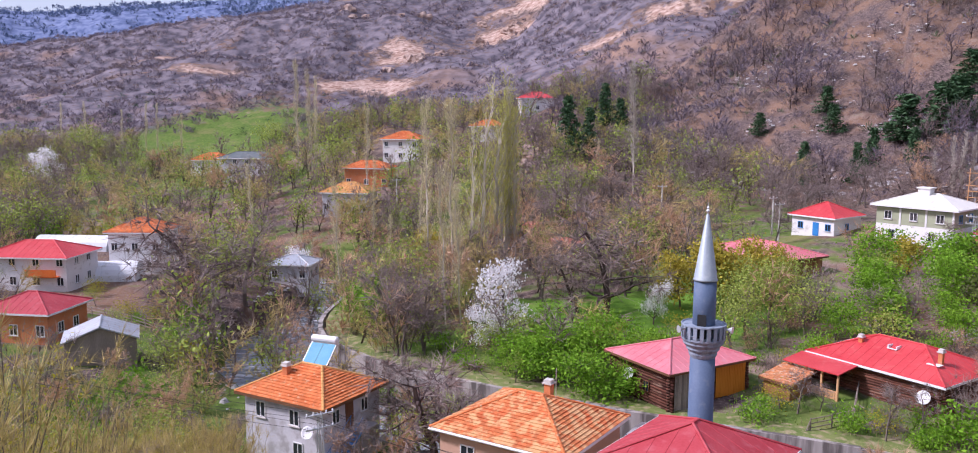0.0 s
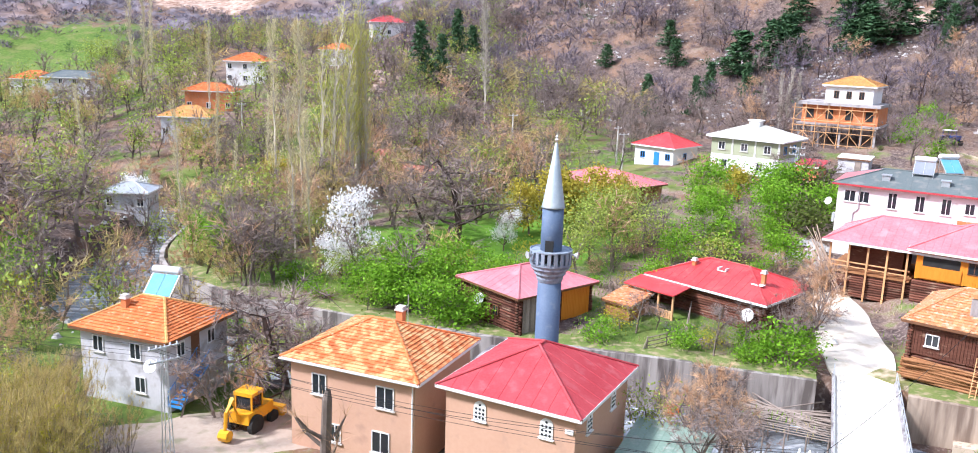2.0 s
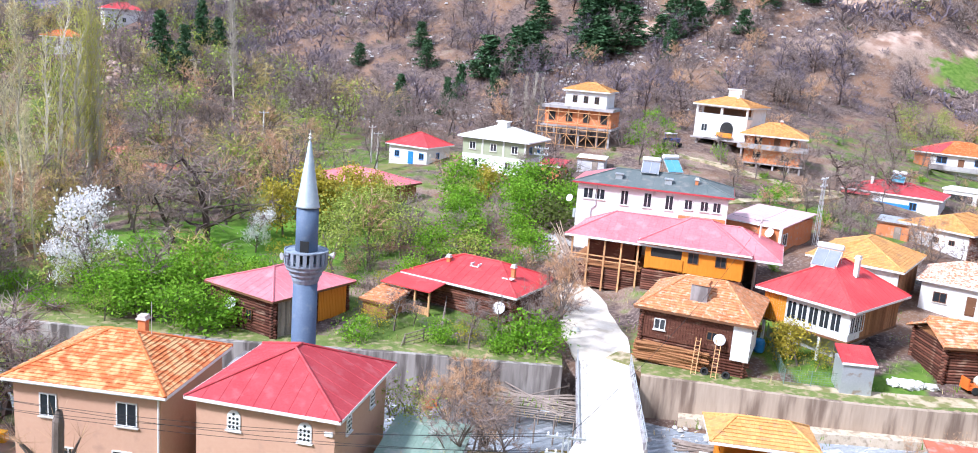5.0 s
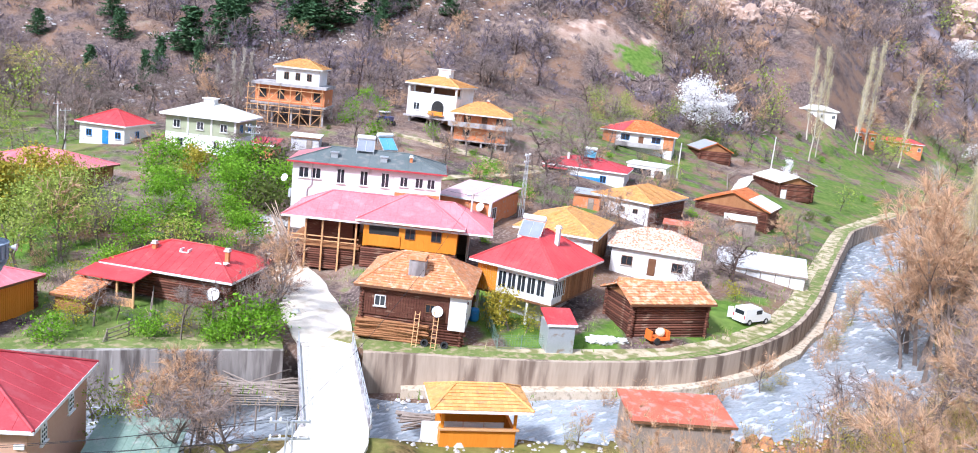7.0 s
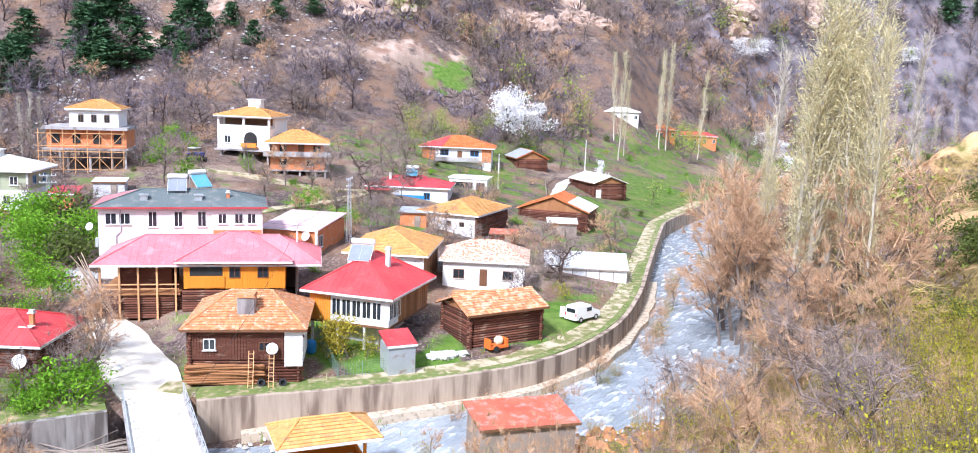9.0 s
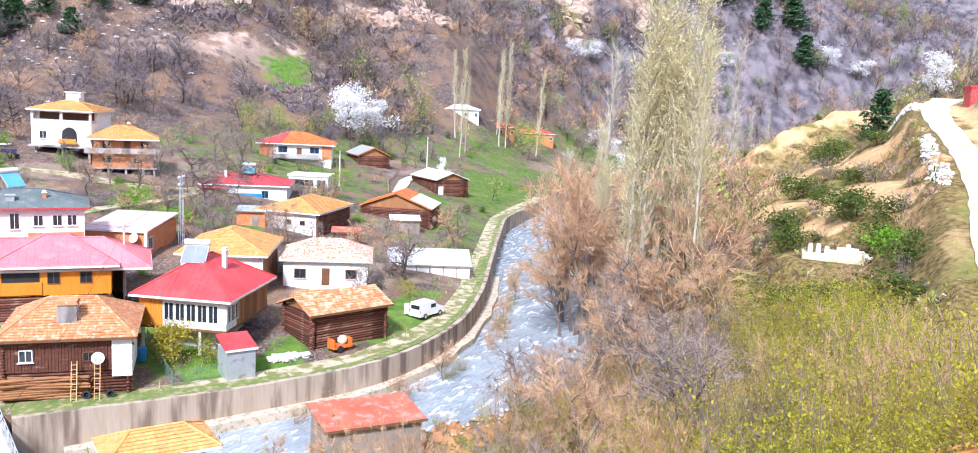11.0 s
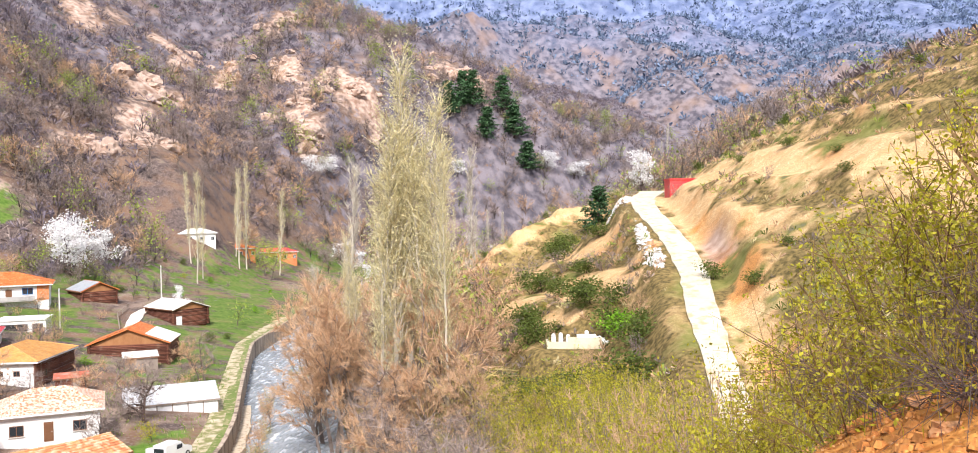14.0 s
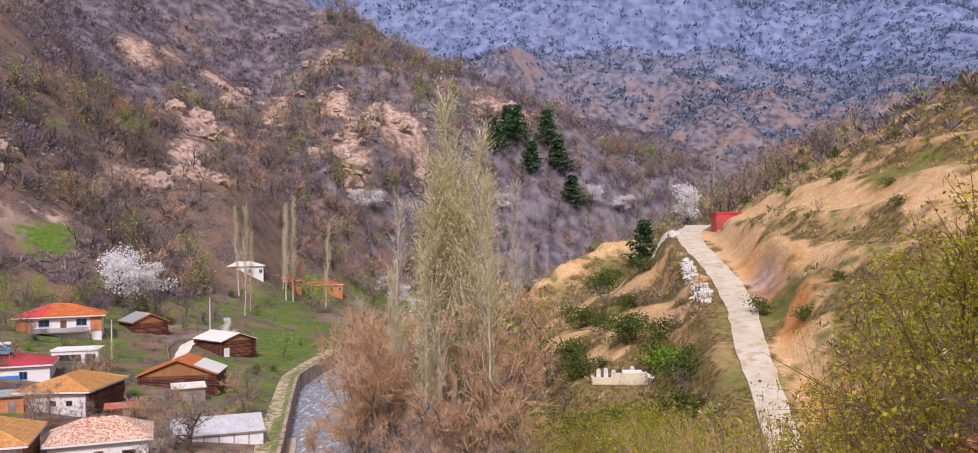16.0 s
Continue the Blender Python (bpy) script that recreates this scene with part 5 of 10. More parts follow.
# lean-to with green sheeting behind the mosque, and the link wall to the peach house
t = house("lean_to", "lean-to with faded green sheet roof beside the mosque", (19.5, 41.6), -38, 5.2, 6.2, 3.2, "shed")
walls(t, 5.2, 6.2, 0.3, -1, 2.0, "grey_white")
M["greensheet"] = mat("faded_green_sheet", (0.17, 0.25, 0.2), (0.27, 0.36, 0.3), 0.5, 0.6, bump=0.06, stain=(0.35, 0.38, 0.34), stain_at=0.62)
roof(t, "shed", 5.2, 6.2, 2.1, 0.9, "greensheet", rib=0.5)
annex = house("white_annex", "low white annex with flat roof beside the peach house", (13.2, 55.4), -33, 4.4, 3.2, 2.6, "annex")
walls(annex, 4.4, 3.2, 0.05, -1, 4.6, "white")
part("flat_roof", Geo().box(0, 4.4, 0, 3.2, 4.603, 4.75), "concrete_grey", annex)

# -- pink-roofed log house
L, W, H, O = 9.0, 10.2, 3.7, 0.6
a = house("pink_roofed_log_house", "brown log house with a faded pink sheet hip roof", (15.3, 70.2), -60, L, W, 4.1)
walls(a, L, W, O + 0.2, -1, H - 0.14, "log")
log_walls(a, L, W, O, -0.6, H - 0.2, seed=4)
roof(a, "hip", L, W, H, 1.5, "pink", ridge=2.0, fascia="darkframe", rib=0.8)
f, r = face_m("f", L, W, O - 0.13), face_m("r", L, W, O - 0.13)
boards(a, r, 1.0, 5.5, -0.4, H - 0.3, "grey_wood", seed=3)
boards(a, r, 5.8, 9.4, 0.6, H - 0.3, "ochre", seed=4)
window(a, f, 5.5, 1.2, 0.8, 1.0, "darkframe", sill=False)
dish(local(a, 3.5, 0.2, 2.3, 10), r=0.55)

# -- bright red-roofed log house with a timber porch
L, W, H, O = 13.1, 9.3, 3.2, 0.6
a = house("red_roofed_log_house", "brown log house with bright red sheet roof and timber porch", (36.7, 66.7), -56, L, W, 4.7)
walls(a, L, W, O + 0.2, -1.2, H - 0.14, "log")
log_walls(a, L, W, O, -0.9, H - 0.2, seed=5)
roof(a, "hip", L, W, H, 1.8, "crimson", ridge=4.2, rib=0.8)
f, r = face_m("f", L, W, O - 0.13), face_m("r", L, W, O - 0.13)
window(a, f, 8.2, 0.9, 0.9, 1.0, "darkframe", sill=False), window(a, r, 3.0, 0.9, 0.9, 1.0, "darkframe", sill=False)
porch = part("porch", Geo().box(0.2, 5.2, -2.4, O - 0.2, 0.1, 0.25), "newwood", a, "new timber porch")
part("porch_roof", Geo().face((-0.3, -2.8, 2.75), (5.4, -2.8, 2.75), (5.4, 0.0, 3.1), (-0.3, 0.0, 3.1)).face((-0.3, 0.0, 3.0), (5.4, 0.0, 3.0), (5.4, -2.8, 2.65), (-0.3, -2.8, 2.65)).face((-0.3, -2.8, 2.65), (5.4, -2.8, 2.65), (5.4, -2.8, 2.75), (-0.3, -2.8, 2.75)).face((5.4, -2.8, 2.65), (5.4, 0, 3.0), (5.4, 0, 3.1), (5.4, -2.8, 2.75)), "crimson", porch)
for x in (0.3, 1.9, 3.5, 5.1):
    part("post", Geo().box(x - 0.08, x + 0.08, -2.45, -2.29, -1.2, 2.68), "newwood", porch)
part("railing", Geo().box(0.3, 5.1, -2.42, -2.34, 0.98, 1.06), "newwood", porch)
for i in range(20):
    part("slat", Geo().box(0.35 + i * 0.24, 0.55 + i * 0.24, -2.4, -2.36, 0.3, 0.98), "newwood", porch)
g = Geo()
for i in range(7):
    g.box(5.25 + i * 0.26, 5.55 + i * 0.26, -2.3, -1.2, 0.1 - i * 0.18, 0.17 - i * 0.18)
part("steps", g, "newwood", porch)
for x, y, z in ((3.6, 3.1, 3.9), (10.9, 3.2, 4.2)):
    chimney(a, x, y, z, 0.36, 0.9, "brick")
    part("flashing", Geo().box(x - 0.7, x + 0.4, y - 1.0, y - 0.3, z - 0.1, z - 0.04, pose(0, 0, 0)), "frame", a)
part("skylight", Geo().box(6.2, 7.1, 2.9, 3.0, 4.42, 4.5).box(6.2, 6.3, 3.0, 3.7, 4.45, 4.72).box(7.0, 7.1, 3.0, 3.7, 4.45, 4.72), "frame", a)
dish(local(a, 11.4, 0.0, 1.9, 5), r=0.6)
w = house("wood_store", "small wood store with rusty tiled lean-to roof", (26.2, 72.0), -56, 3.4, 3.6, 4.5, "shed")
walls(w, 3.4, 3.6, 0.3, -1, 1.7, "plank")
roof(w, "shed", 3.4, 3.6, 1.8, 0.7, "tile_old", fascia="darkframe")

# -- long pink-roofed shed
L, W, H, O = 12.9, 9.5, 3.0, 0.5
a = house("pink_roofed_shed", "low brown shed with faded pink sheet hip roof", (35.6, 105.0), -61, L, W, 8.3, "shed")
walls(a, L, W, O + 0.1, -1, H - 0.14, "log")
boards(a, face_m("f", L, W, O), 0.6, L - 0.6, -0.6, H - 0.2, "plank", 0.25), boards(a, face_m("r", L, W, O), 0.6, W - 0.6, -0.6, H - 0.2, "plank", 0.25, seed=2)
roof(a, "hip", L, W, H, 1.5, "pink", ridge=4.5, fascia="darkframe")
door(a, face_m("f", L, W, O - 0.03), 8.5, -0.2, 1.2, 2.0, "grey_wood")

# -- small white house with red roof and blue door
L, W, H, O = 8.1, 8.0, 2.8, 0.5
a = house("small_white_house", "small white cottage with red pyramid roof and blue door", (50.6, 124.6), -54, L, W, 11.4)
walls(a, L, W, O, -1, H - 0.14, "white")
roof(a, "hip", L, W, H, 1.9, "crimson", ridge=0.4)
f, r = face_m("f", L, W, O), face_m("r", L, W, O)
door(a, f, 4.6, -0.1, 1.0, 2.0, "blue", "blue door")
for u in (2.0, 6.6):
    window(a, f, u, 0.8, 0.9, 1.0, "blue")
window(a, r, 3.8, 0.8, 0.9, 1.0, "blue")

# -- sage green house with cream roof
L, W, H, O = 12.2, 9.5, 5.2, 0.7
a = house("sage_house", "two-storey sage green house with cream sheet hip roof", (63.2, 115.0), -50, L, W, 11.3)
walls(a, L, W, O, -1, 2.5, "white", "lower_wall")
walls(a, L, W, O, 2.5, H - 0.14, "green_wall", "upper_wall")
roof(a, "hip", L, W, H, 1.7, "cream_sheet", ridge=3.0)
part("turret", Geo().box(5.0, 6.6, 3.9, 5.4, 6.3, 7.6).box(4.8, 6.8, 3.7, 5.6, 7.603, 7.75), "white", a)
f, r = face_m("f", L, W, O), face_m("r", L, W, O)
for u in (2.4, 6.0, 9.6):
    window(a, f, u, 3.2, 1.1, 1.2)
    part("pilaster", Geo().box(u + 1.6, u + 1.85, O - 0.08, O - 0.003, 2.5, H - 0.2), "white", a)
window(a, f, 3.0, 0.6, 1.0, 1.2), window(a, f, 8.6, 0.6, 1.0, 1.2)
window(a, r, 2.6, 3.2, 1.1, 1.2, "blue"), window(a, r, 6.0, 3.2, 1.1, 1.2, "blue")
w = house("brick_outbuilding", "small brick outbuilding with red lean-to roof", (67.5, 112.0), -50, 4.2, 4.0, 11.0, "shed")
walls(w, 4.2, 4.0, 0.3, -1, 2.3, "brick")
roof(w, "shed", 4.2, 4.0, 2.4, 0.7, "red")

# -- unfinished house with timber scaffolding
L, W, H, O = 8.2, 8.2, 9.0, 0.5
a = house("unfinished_house", "unfinished brick house with white top storey wrapped in scaffolding", (82.2, 123.0), -44, L, W, 15.4)
walls(a, L, W, O, 6.2, H - 0.14, "white", "top_wall")
roof(a, "hip", L, W, H, 1.3, "tile_pale", ridge=1.5)
low = part("lower_block", Geo().box(-3.2, L + 1.0, -0.8, W, 5.75, 6.2).box(-3.2, L + 1.0, -0.8, W, 2.6, 2.85), "concrete_grey", a)
part("brick_wall", Geo().box(-2.8, L + 0.6, 0.4, W - 0.2, 2.853, 5.747), "brick", low)
f = face_m("f", L, W, O)
for u in (2.2, 4.1, 6.0):
    window(a, f, u, 6.9, 0.8, 1.2, "darkframe", sill=False)
# black panels on the solid brick, painting the unlit inside of the bays
for u in (-1.5, 1.5, 4.5, 7.5):
    part("opening", Geo().box(u - 0.55, u + 0.55, 0.3, 0.396, 3.6, 5.1), "black", low)
for u in (-2.8, 0.4, 3.6, 6.8, 8.8):
    part("column", Geo().box(u - 0.16, u + 0.16, -0.7, -0.38, -2.5, 2.597), "concrete_grey", low)
    part("column", Geo().box(u - 0.16, u + 0.16, W - 0.5, W - 0.18, -2, 2.597), "concrete_grey", low)
sc = thing("scaffolding", "rough timber pole scaffolding round the unfinished house", "scaffold", local(a, 0, 0, 0))
for i in range(8):
    u = -3.6 + i * 1.75
    part("pole", Geo().tube([(u, -1.6, -2.6), (u + 0.1, -1.55, 5.9)], 0.07, 6), "newwood", sc)
for z in (-0.4, 1.5, 3.3, 5.2):
    part("ledger", Geo().tube([(-3.9, -1.66, z), (9.0, -1.66, z + 0.1)], 0.06, 6), "newwood", sc)
for i in range(7):
    u = -3.6 + i * 1.75
    part("brace", Geo().tube([(u, -1.72, -0.4 + (i % 2) * 1.9), (u + 1.75, -1.72, 1.5 - (i % 2) * 1.9)], 0.05, 6), "newwood", sc)
    part("brace", Geo().tube([(u, -1.72, 3.3 + (i % 2) * 1.9), (u + 1.75, -1.72, 5.2 - (i % 2) * 1.9)], 0.05, 6), "newwood", sc)
part("platform", Geo().box(-3.8, 8.9, -1.6, -0.85, 2.4, 2.48), "newwood", sc)

# -- white tower house with loggia
L, W, H, O = 10.6, 8.6, 8.5, 0.5
a = house("loggia_house", "tall white house with open loggia and tiled hip roof on stilts", (103.5, 112.4), -66, L, W, 15.1)
g = Geo()
for x0, x1, z0, z1 in ((O, L - O, 6.5, 6.9), (O, L - O, 8.1, 8.36), (O, O + 0.35, 6.9, 8.1), (L / 2 - 0.2, L / 2 + 0.2, 6.9, 8.1), (L - O - 0.35, L - O, 6.9, 8.1)):
    g.box(x0, x1, O, O + 0.3, z0, z1)
g.box(O, L - O, O + 2.2, W - O, 6.5, 8.36)
part("loggia", g, "white", a)
# thin brown sheet paints the loggia's shaded depth onto its back wall
part("loggia_shade", Geo().box(O + 0.4, L - O - 0.4, O + 2.15, O + 2.197, 6.9, 8.1), "darkframe", a)
walls(a, L, W, O, 2.8, 6.5, "white")
part("floor_slab", Geo().box(0.1, L - 0.1, 0.1, W - 0.1, 2.5, 2.797), "concrete_grey", a)
f = face_m("f", L, W, O)
g = Geo().box(-1.5, 1.5, -0.01, 0.02, 0.1, 1.5)
# flat black arch on the wall: the room's shade put in as colour
part("arched_opening", Geo().turned([(1.2, 0), (1.2, 0.03)], 20, f @ pose(6.6, -0.01, 4.6, -90)).box(5.4, 7.8, O - 0.03, O - 0.003, 3.4, 4.6), "black", a, "dark arched opening")
part("balcony", Geo().box(5.2, 8.0, -0.35, O - 0.035, 3.15, 3.3).box(5.2, 8.0, -0.4, -0.3, 3.303, 3.95), "ochre", a, "yellow balcony")
window(a, f, 2.4, 3.8, 1.2, 1.3)
for u, v in ((1, 1), (L / 2, 1), (L - 1, 1), (1, W - 1), (L - 1, W - 1)):
    part("column", Geo().box(u - 0.18, u + 0.18, v - 0.18, v + 0.18, -2.2, 2.497), "concrete_grey", a)
roof(a, "hip", L, W, H, 1.4, "tile_pale", ridge=2.2)
chimney(a, 6.4, 4.2, 9.2, 0.5, 1.0, "white")
part("roof_box", Geo().box(3.8, 6.2, 5.6, 7.0, 9.0, 11.2).box(3.6, 6.4, 5.4, 7.2, 11.203, 11.35), "white", a)
w = house("brick_lean_to", "brick lean-to with orange roof behind the white house", (108.8, 116.5), -66, 6.2, 4.5, 17.0, "shed")
walls(w, 6.2, 4.5, 0.3, -3, 3.4, "brick")
roof(w, "shed", 6.2, 4.5, 3.5, 0.5, "tile", seed=5)

# -- orange brick house on columns
L, W, H, O = 10.8, 9.5, 6.2, 0.9
a = house("brick_house_on_columns", "unrendered orange brick house on concrete columns with tiled roof", (107.6, 102.6), -46, L, W, 13.4)
walls(a, L, W, O, 1.6, 3.9, "brick", "lower_wall")
walls(a, L, W, O + 0.2, 4.1, H - 0.14, "brick", "upper_wall")
part("balcony_slab", Geo().box(-0.2, L + 0.2, -0.3, W - 0.2, 3.903, 4.1).box(-0.2, L + 0.2, -0.3, -0.2, 4.103, 4.75).box(L + 0.1, L + 0.2, -0.2, W - 0.3, 4.103, 4.75), "concrete_grey", a)
part("floor_slab", Geo().box(0.4, L - 0.4, 0.4, W - 0.4, 1.4, 1.597), "concrete_grey", a)
for u in (0.8, 3.2, 5.8, 8.4, L - 0.8):
    part("column", Geo().box(u - 0.16, u + 0.16, 0.6, 0.92, -1.8, 1.397), "concrete_grey", a)
f, r = face_m("f", L, W, O), face_m("r", L, W, O)
window(a, f, 3.0, 2.3, 1.2, 1.1, "darkframe"), window(a, f, 7.5, 2.3, 1.2, 1.1, "darkframe")
f2 = face_m("f", L, W, O + 0.2)
window(a, f2, 3.0, 4.6, 1.2, 1.2, "darkframe", sill=False), door(a, f2, 6.0, 4.12, 1.0, 1.85), window(a, f2, 8.6, 4.6, 1.2, 1.2, "darkframe", sill=False)
roof(a, "hip", L, W, H, 1.9, "tile_pale", ridge=2.2, seed=6)
chimney(a, 6.2, 4.6, 7.6, 0.4, 0.8)

# -- long white three-storey building with dark roof
L, W, H, O = 18.6, 9.0, 8.0, 0.6
a = house("long_white_building", "long white three-storey building with dark grey hip roof", (67.8, 74.2), -41, L, W, 7.6)
walls(a, L, W, O, -1, H - 0.14, "white")
roof(a, "hip", L, W, H, 1.5, "slate", ridge=9.0, fascia="red", rib=1.6)
part("pink_hip", Geo().face((-0.02, -0.02, H + 0.03), (0.0 + 4.7, W / 2, H + 1.54), (-0.02, W + 0.02, H + 0.03)), "pink", a, "faded pink sheet hip")
f, l = face_m("f", L, W, O), face_m("l", L, W, O)
for u in (1.9, 3.3):
    window(a, f, u, 6.0, 1.2, 1.3)
for u in (6.2, 8.9, 11.4):
    window(a, f, u, 5.7, 0.95, 1.75)
for u in (13.6, 15.4, 16.8):
    window(a, f, u, 6.0, 0.95, 1.2)
for u in (3.4, 6.4, 9.0, 11.6):
    window(a, f, u, 2.8, 1.1, 1.3)
part("brick_panel", Geo().box(12.6, L - O - 0.1, O - 0.05, O - 0.004, 4.2, 5.3), "brick", a)
window(a, l, 3.0, 5.9, 1.0, 1.2), window(a, l, 6.2, 2.9, 1.0, 1.2)
part("drainpipe", Geo().tube([(2.9, O - 0.1, 7.8), (2.9, O - 0.1, 5.3), (2.4, O - 0.1, 4.8), (2.4, O - 0.1, 2.0)], 0.06, 8), "zinc", a)
for x in (5.2, 11.0):
    part("roof_vent", Geo().box(x - 0.4, x + 0.4, 1.6, 2.4, 8.4, 9.1).box(x - 0.5, x + 0.5, 1.5, 2.5, 9.103, 9.2), "zinc", a)
chimney(a, 14.2, 2.4, 8.6, 0.35, 0.7)
solar(local(a, 8.6, 3.2, 9.1, 0), "solar water heater with pale panel and white tank", "solar_dark", 2.0, 1.8)
solar(local(a, 11.6, 5.0, 9.3, 35), w=2.0, h=2.0)
part("utility_box", Geo().box(0.0, 0.25, 2.2, 3.0, 3.2, 4.2), "steel", a)
dish(local(a, -0.2, 0.4, 5.8, -30), "orange satellite dish on the wall", 0.45)

# -- big pink-roofed house with ochre boarded upper floor
L, W, H, O = 11.6, 11.0, 5.5, 0.8
a = house("ochre_boarded_house", "log house with ochre boarded upper floor and faded pink roof", (61.8, 64.0), -45, L, W, 6.1)
walls(a, L, W, O + 0.3, -1.5, 2.6, "log", "lower_wall")
log_walls(a, L, W, O + 0.1, -0.8, 2.4, seed=7, sides="fr")
walls(a, L, W, O, 2.6, H - 0.14, "ochre", "upper_wall")
f, r = face_m("f", L, W, O), face_m("r", L, W, O)
boards(a, f, O, L - O, 2.6, H - 0.2, "ochre", 0.25), boards(a, r, O, W - O, 2.6, H - 0.2, "ochre", 0.25)
# a black sheet over the boards paints the gallery's shaded depth
part("gallery_opening", Geo().box(1.4, 4.6, O - 0.06, O - 0.045, 3.9, 5.1), "black", a, "dark open gallery")
part("gallery_rail", Geo().box(1.2, 4.8, O - 0.16, O - 0.07, 2.7, 3.9), "ochre", a)
for u in (5.8, 8.6):
    window(a, face_m("f", L, W, O - 0.045), u, 3.7, 1.1, 1.2, "darkframe", sill=False)
roof(a, "hip", L, W, H, 2.2, "pink", ridge=2.0, rib=0.7)
part("porch_wall", Geo().box(L + 0.25, L + 0.4, 2.5, W - 3.0, -1.2, H - 0.6).box(L - O, L + 0.25, W - 3.2, W - 3.05, -1.2, H - 0.6), "grey_wood", a)
wing = house("ochre_house_wing", "log wing with faded pink lean roof joined to the ochre house", (55.2, 71.6), -45, 9.6, 9.6, 6.2, "house wing")
walls(wing, 9.6, 9.6, 2.2, -1.5, 4.4, "log")
log_walls(wing, 9.6, 9.6, 0.9, -0.8, 1.7, seed=8, sides="fl")
part("gallery_floor", Geo().box(0.6, 8.4, 0.6, 8.6, 1.72, 1.9), "plank", wing)
part("gallery_rail", Geo().box(0.7, 8.3, 0.66, 0.74, 2.75, 2.87).box(0.7, 8.3, 0.66, 0.74, 2.3, 2.4), "newwood", wing)
roof(wing, "hip", 22.6, 9.6, 4.95, 2.3, "pink", ridge=13.5, rib=0.7)
for u in (0.8, 2.6, 4.4, 6.2, 8.0):
    part("post", Geo().box(u - 0.09, u + 0.09, 0.5, 0.68, -1.0, 4.6), "newwood", wing)

# -- low brick building with pale pink flat roof
L, W, H, O = 7.8, 11.0, 3.6, 0.3
a = house("low_brick_building", "low orange brick building with pale pink sheet roof", (75.6, 74.0), -66, L, W, 8.4)
walls(a, L, W, O, -1, H, "brick")
M["palepink"] = mat("pale_pink_sheet", (0.66, 0.4, 0.42), (0.74, 0.52, 0.53), 0.4, 0.5, bump=0.05, stain=(0.6, 0.42, 0.4), stain_at=0.66)
roof(a, "shed", L, W, H, 0.7, "palepink", rib=0.6)
f = face_m("f", L, W, O)
window(a, face_m("r", L, W, O), 1.8, 1.2, 1.4, 1.5), window(a, f, 3.0, 1.2, 1.1, 1.2)
part("column", Geo().box(L - 0.35, L - 0.05, -0.02, 0.28, -1, H - 0.1), "white", a)
dish(local(a, 6.4, -0.2, 2.8, -20), r=0.6)

# -- dark log house with big tiled roof and chimney block
L, W, H, O = 10.4, 10.2, 5.0, 0.7
a = house("dark_log_house", "dark red-brown two-storey log house with old tiled hip roof", (50.9, 51.0), -49, L, W, 4.2)
walls(a, L, W, O + 0.2, -0.8, H - 0.14, "log")
log_walls(a, L, W, O, -0.4, H - 0.1, seed=9)
boards(a, face_m("f", L, W, O - 0.12), O + 0.1, L - O - 0.1, 2.3, H - 0.2, "plank", 0.24, name="upper_boarding")
for o_ in a.children:
    if o_.name.startswith("upper_boarding"):
        o_.data.materials[0] = M["log"]
roof(a, "hip", L, W, H, 2.2, "tile_old", ridge=3.5, fascia="darkframe", seed=7, course=0.4, wide=0.32)
f, r = face_m("f", L, W, O - 0.16), face_m("r", L, W, O)
window(a, f, 2.3, 3.1, 1.0, 1.0), window(a, f, 6.8, 3.0, 0.9, 0.8, "darkframe", sill=False)
part("end_wall", Geo().box(L - O - 1.2, L - O + 0.3, O - 0.32, O - 0.165, 1.7, H - 0.2).box(L - O - 0.02, L - O + 0.3, O - 0.16, 6.0, 1.7, H - 0.2), "white", a, "white rendered end wall")
chimney(a, 5.1, 2.6, 5.7, 1.45, 1.6, "concrete_grey", "tile_old")
dish(local(a, 7.5, 0.2, 3.3, 5), r=0.5)

# -- red-roofed house with solar panel and glazed veranda
L, W, H, O = 9.6, 11.2, 5.7, 0.7
a = house("glazed_veranda_house", "house with red sheet hip roof and white glazed veranda", (60.0, 49.2), -74, L, W, 4.7)
walls(a, L, W, O + 1.8, -0.8, 2.8, "grey_white", "lower_wall")
walls(a, L, W, O, 2.8, H - 0.14, "white", "upper_wall")
part("floor_slab", Geo().box(O - 0.1, L - O + 0.1, O - 0.1, W - O + 0.1, 2.6, 2.797), "darkframe", a)
boards(a, face_m("l", L, W, O), O, W - O, 2.8, H - 0.2, "ochre", 0.25)
boards(a, face_m("f", L, W, O), O, 2.9, 2.8, H - 0.2, "ochre", 0.25)
boards(a, face_m("r", L, W, O), 3.0, W - O, 2.8, H - 0.2, "plank", 0.25)
f, r = face_m("f", L, W, O), face_m("r", L, W, O)
for i in range(5):
    window(a, f, 3.5 + i * 1.05, 3.4, 0.95, 1.7, panes=2, sill=False)
for i in range(3):
    window(a, r, 1.2 + i * 0.9, 3.4, 0.85, 1.6, panes=2, sill=False)
for u in (0.9, 3.6, 6.4, L - 0.9):
    part("post", Geo().box(u - 0.12, u + 0.12, O, O + 0.24, -0.8, 2.597), "white", a)
roof(a, "hip", L, W, H, 3.0, "crimson", ridge=2.4, rib=0.6)
chimney(a, 6.6, 5.6, 8.1, 0.4, 1.1, "frame", "frame")
solar(local(a, 4.4, 3.5, 7.9, 10), "solar water heater with grey panel on the red roof", "solar_dark", 2.2, 2.0)
dish(local(a, 0.3, 0.2, 3.6, -10), r=0.55)

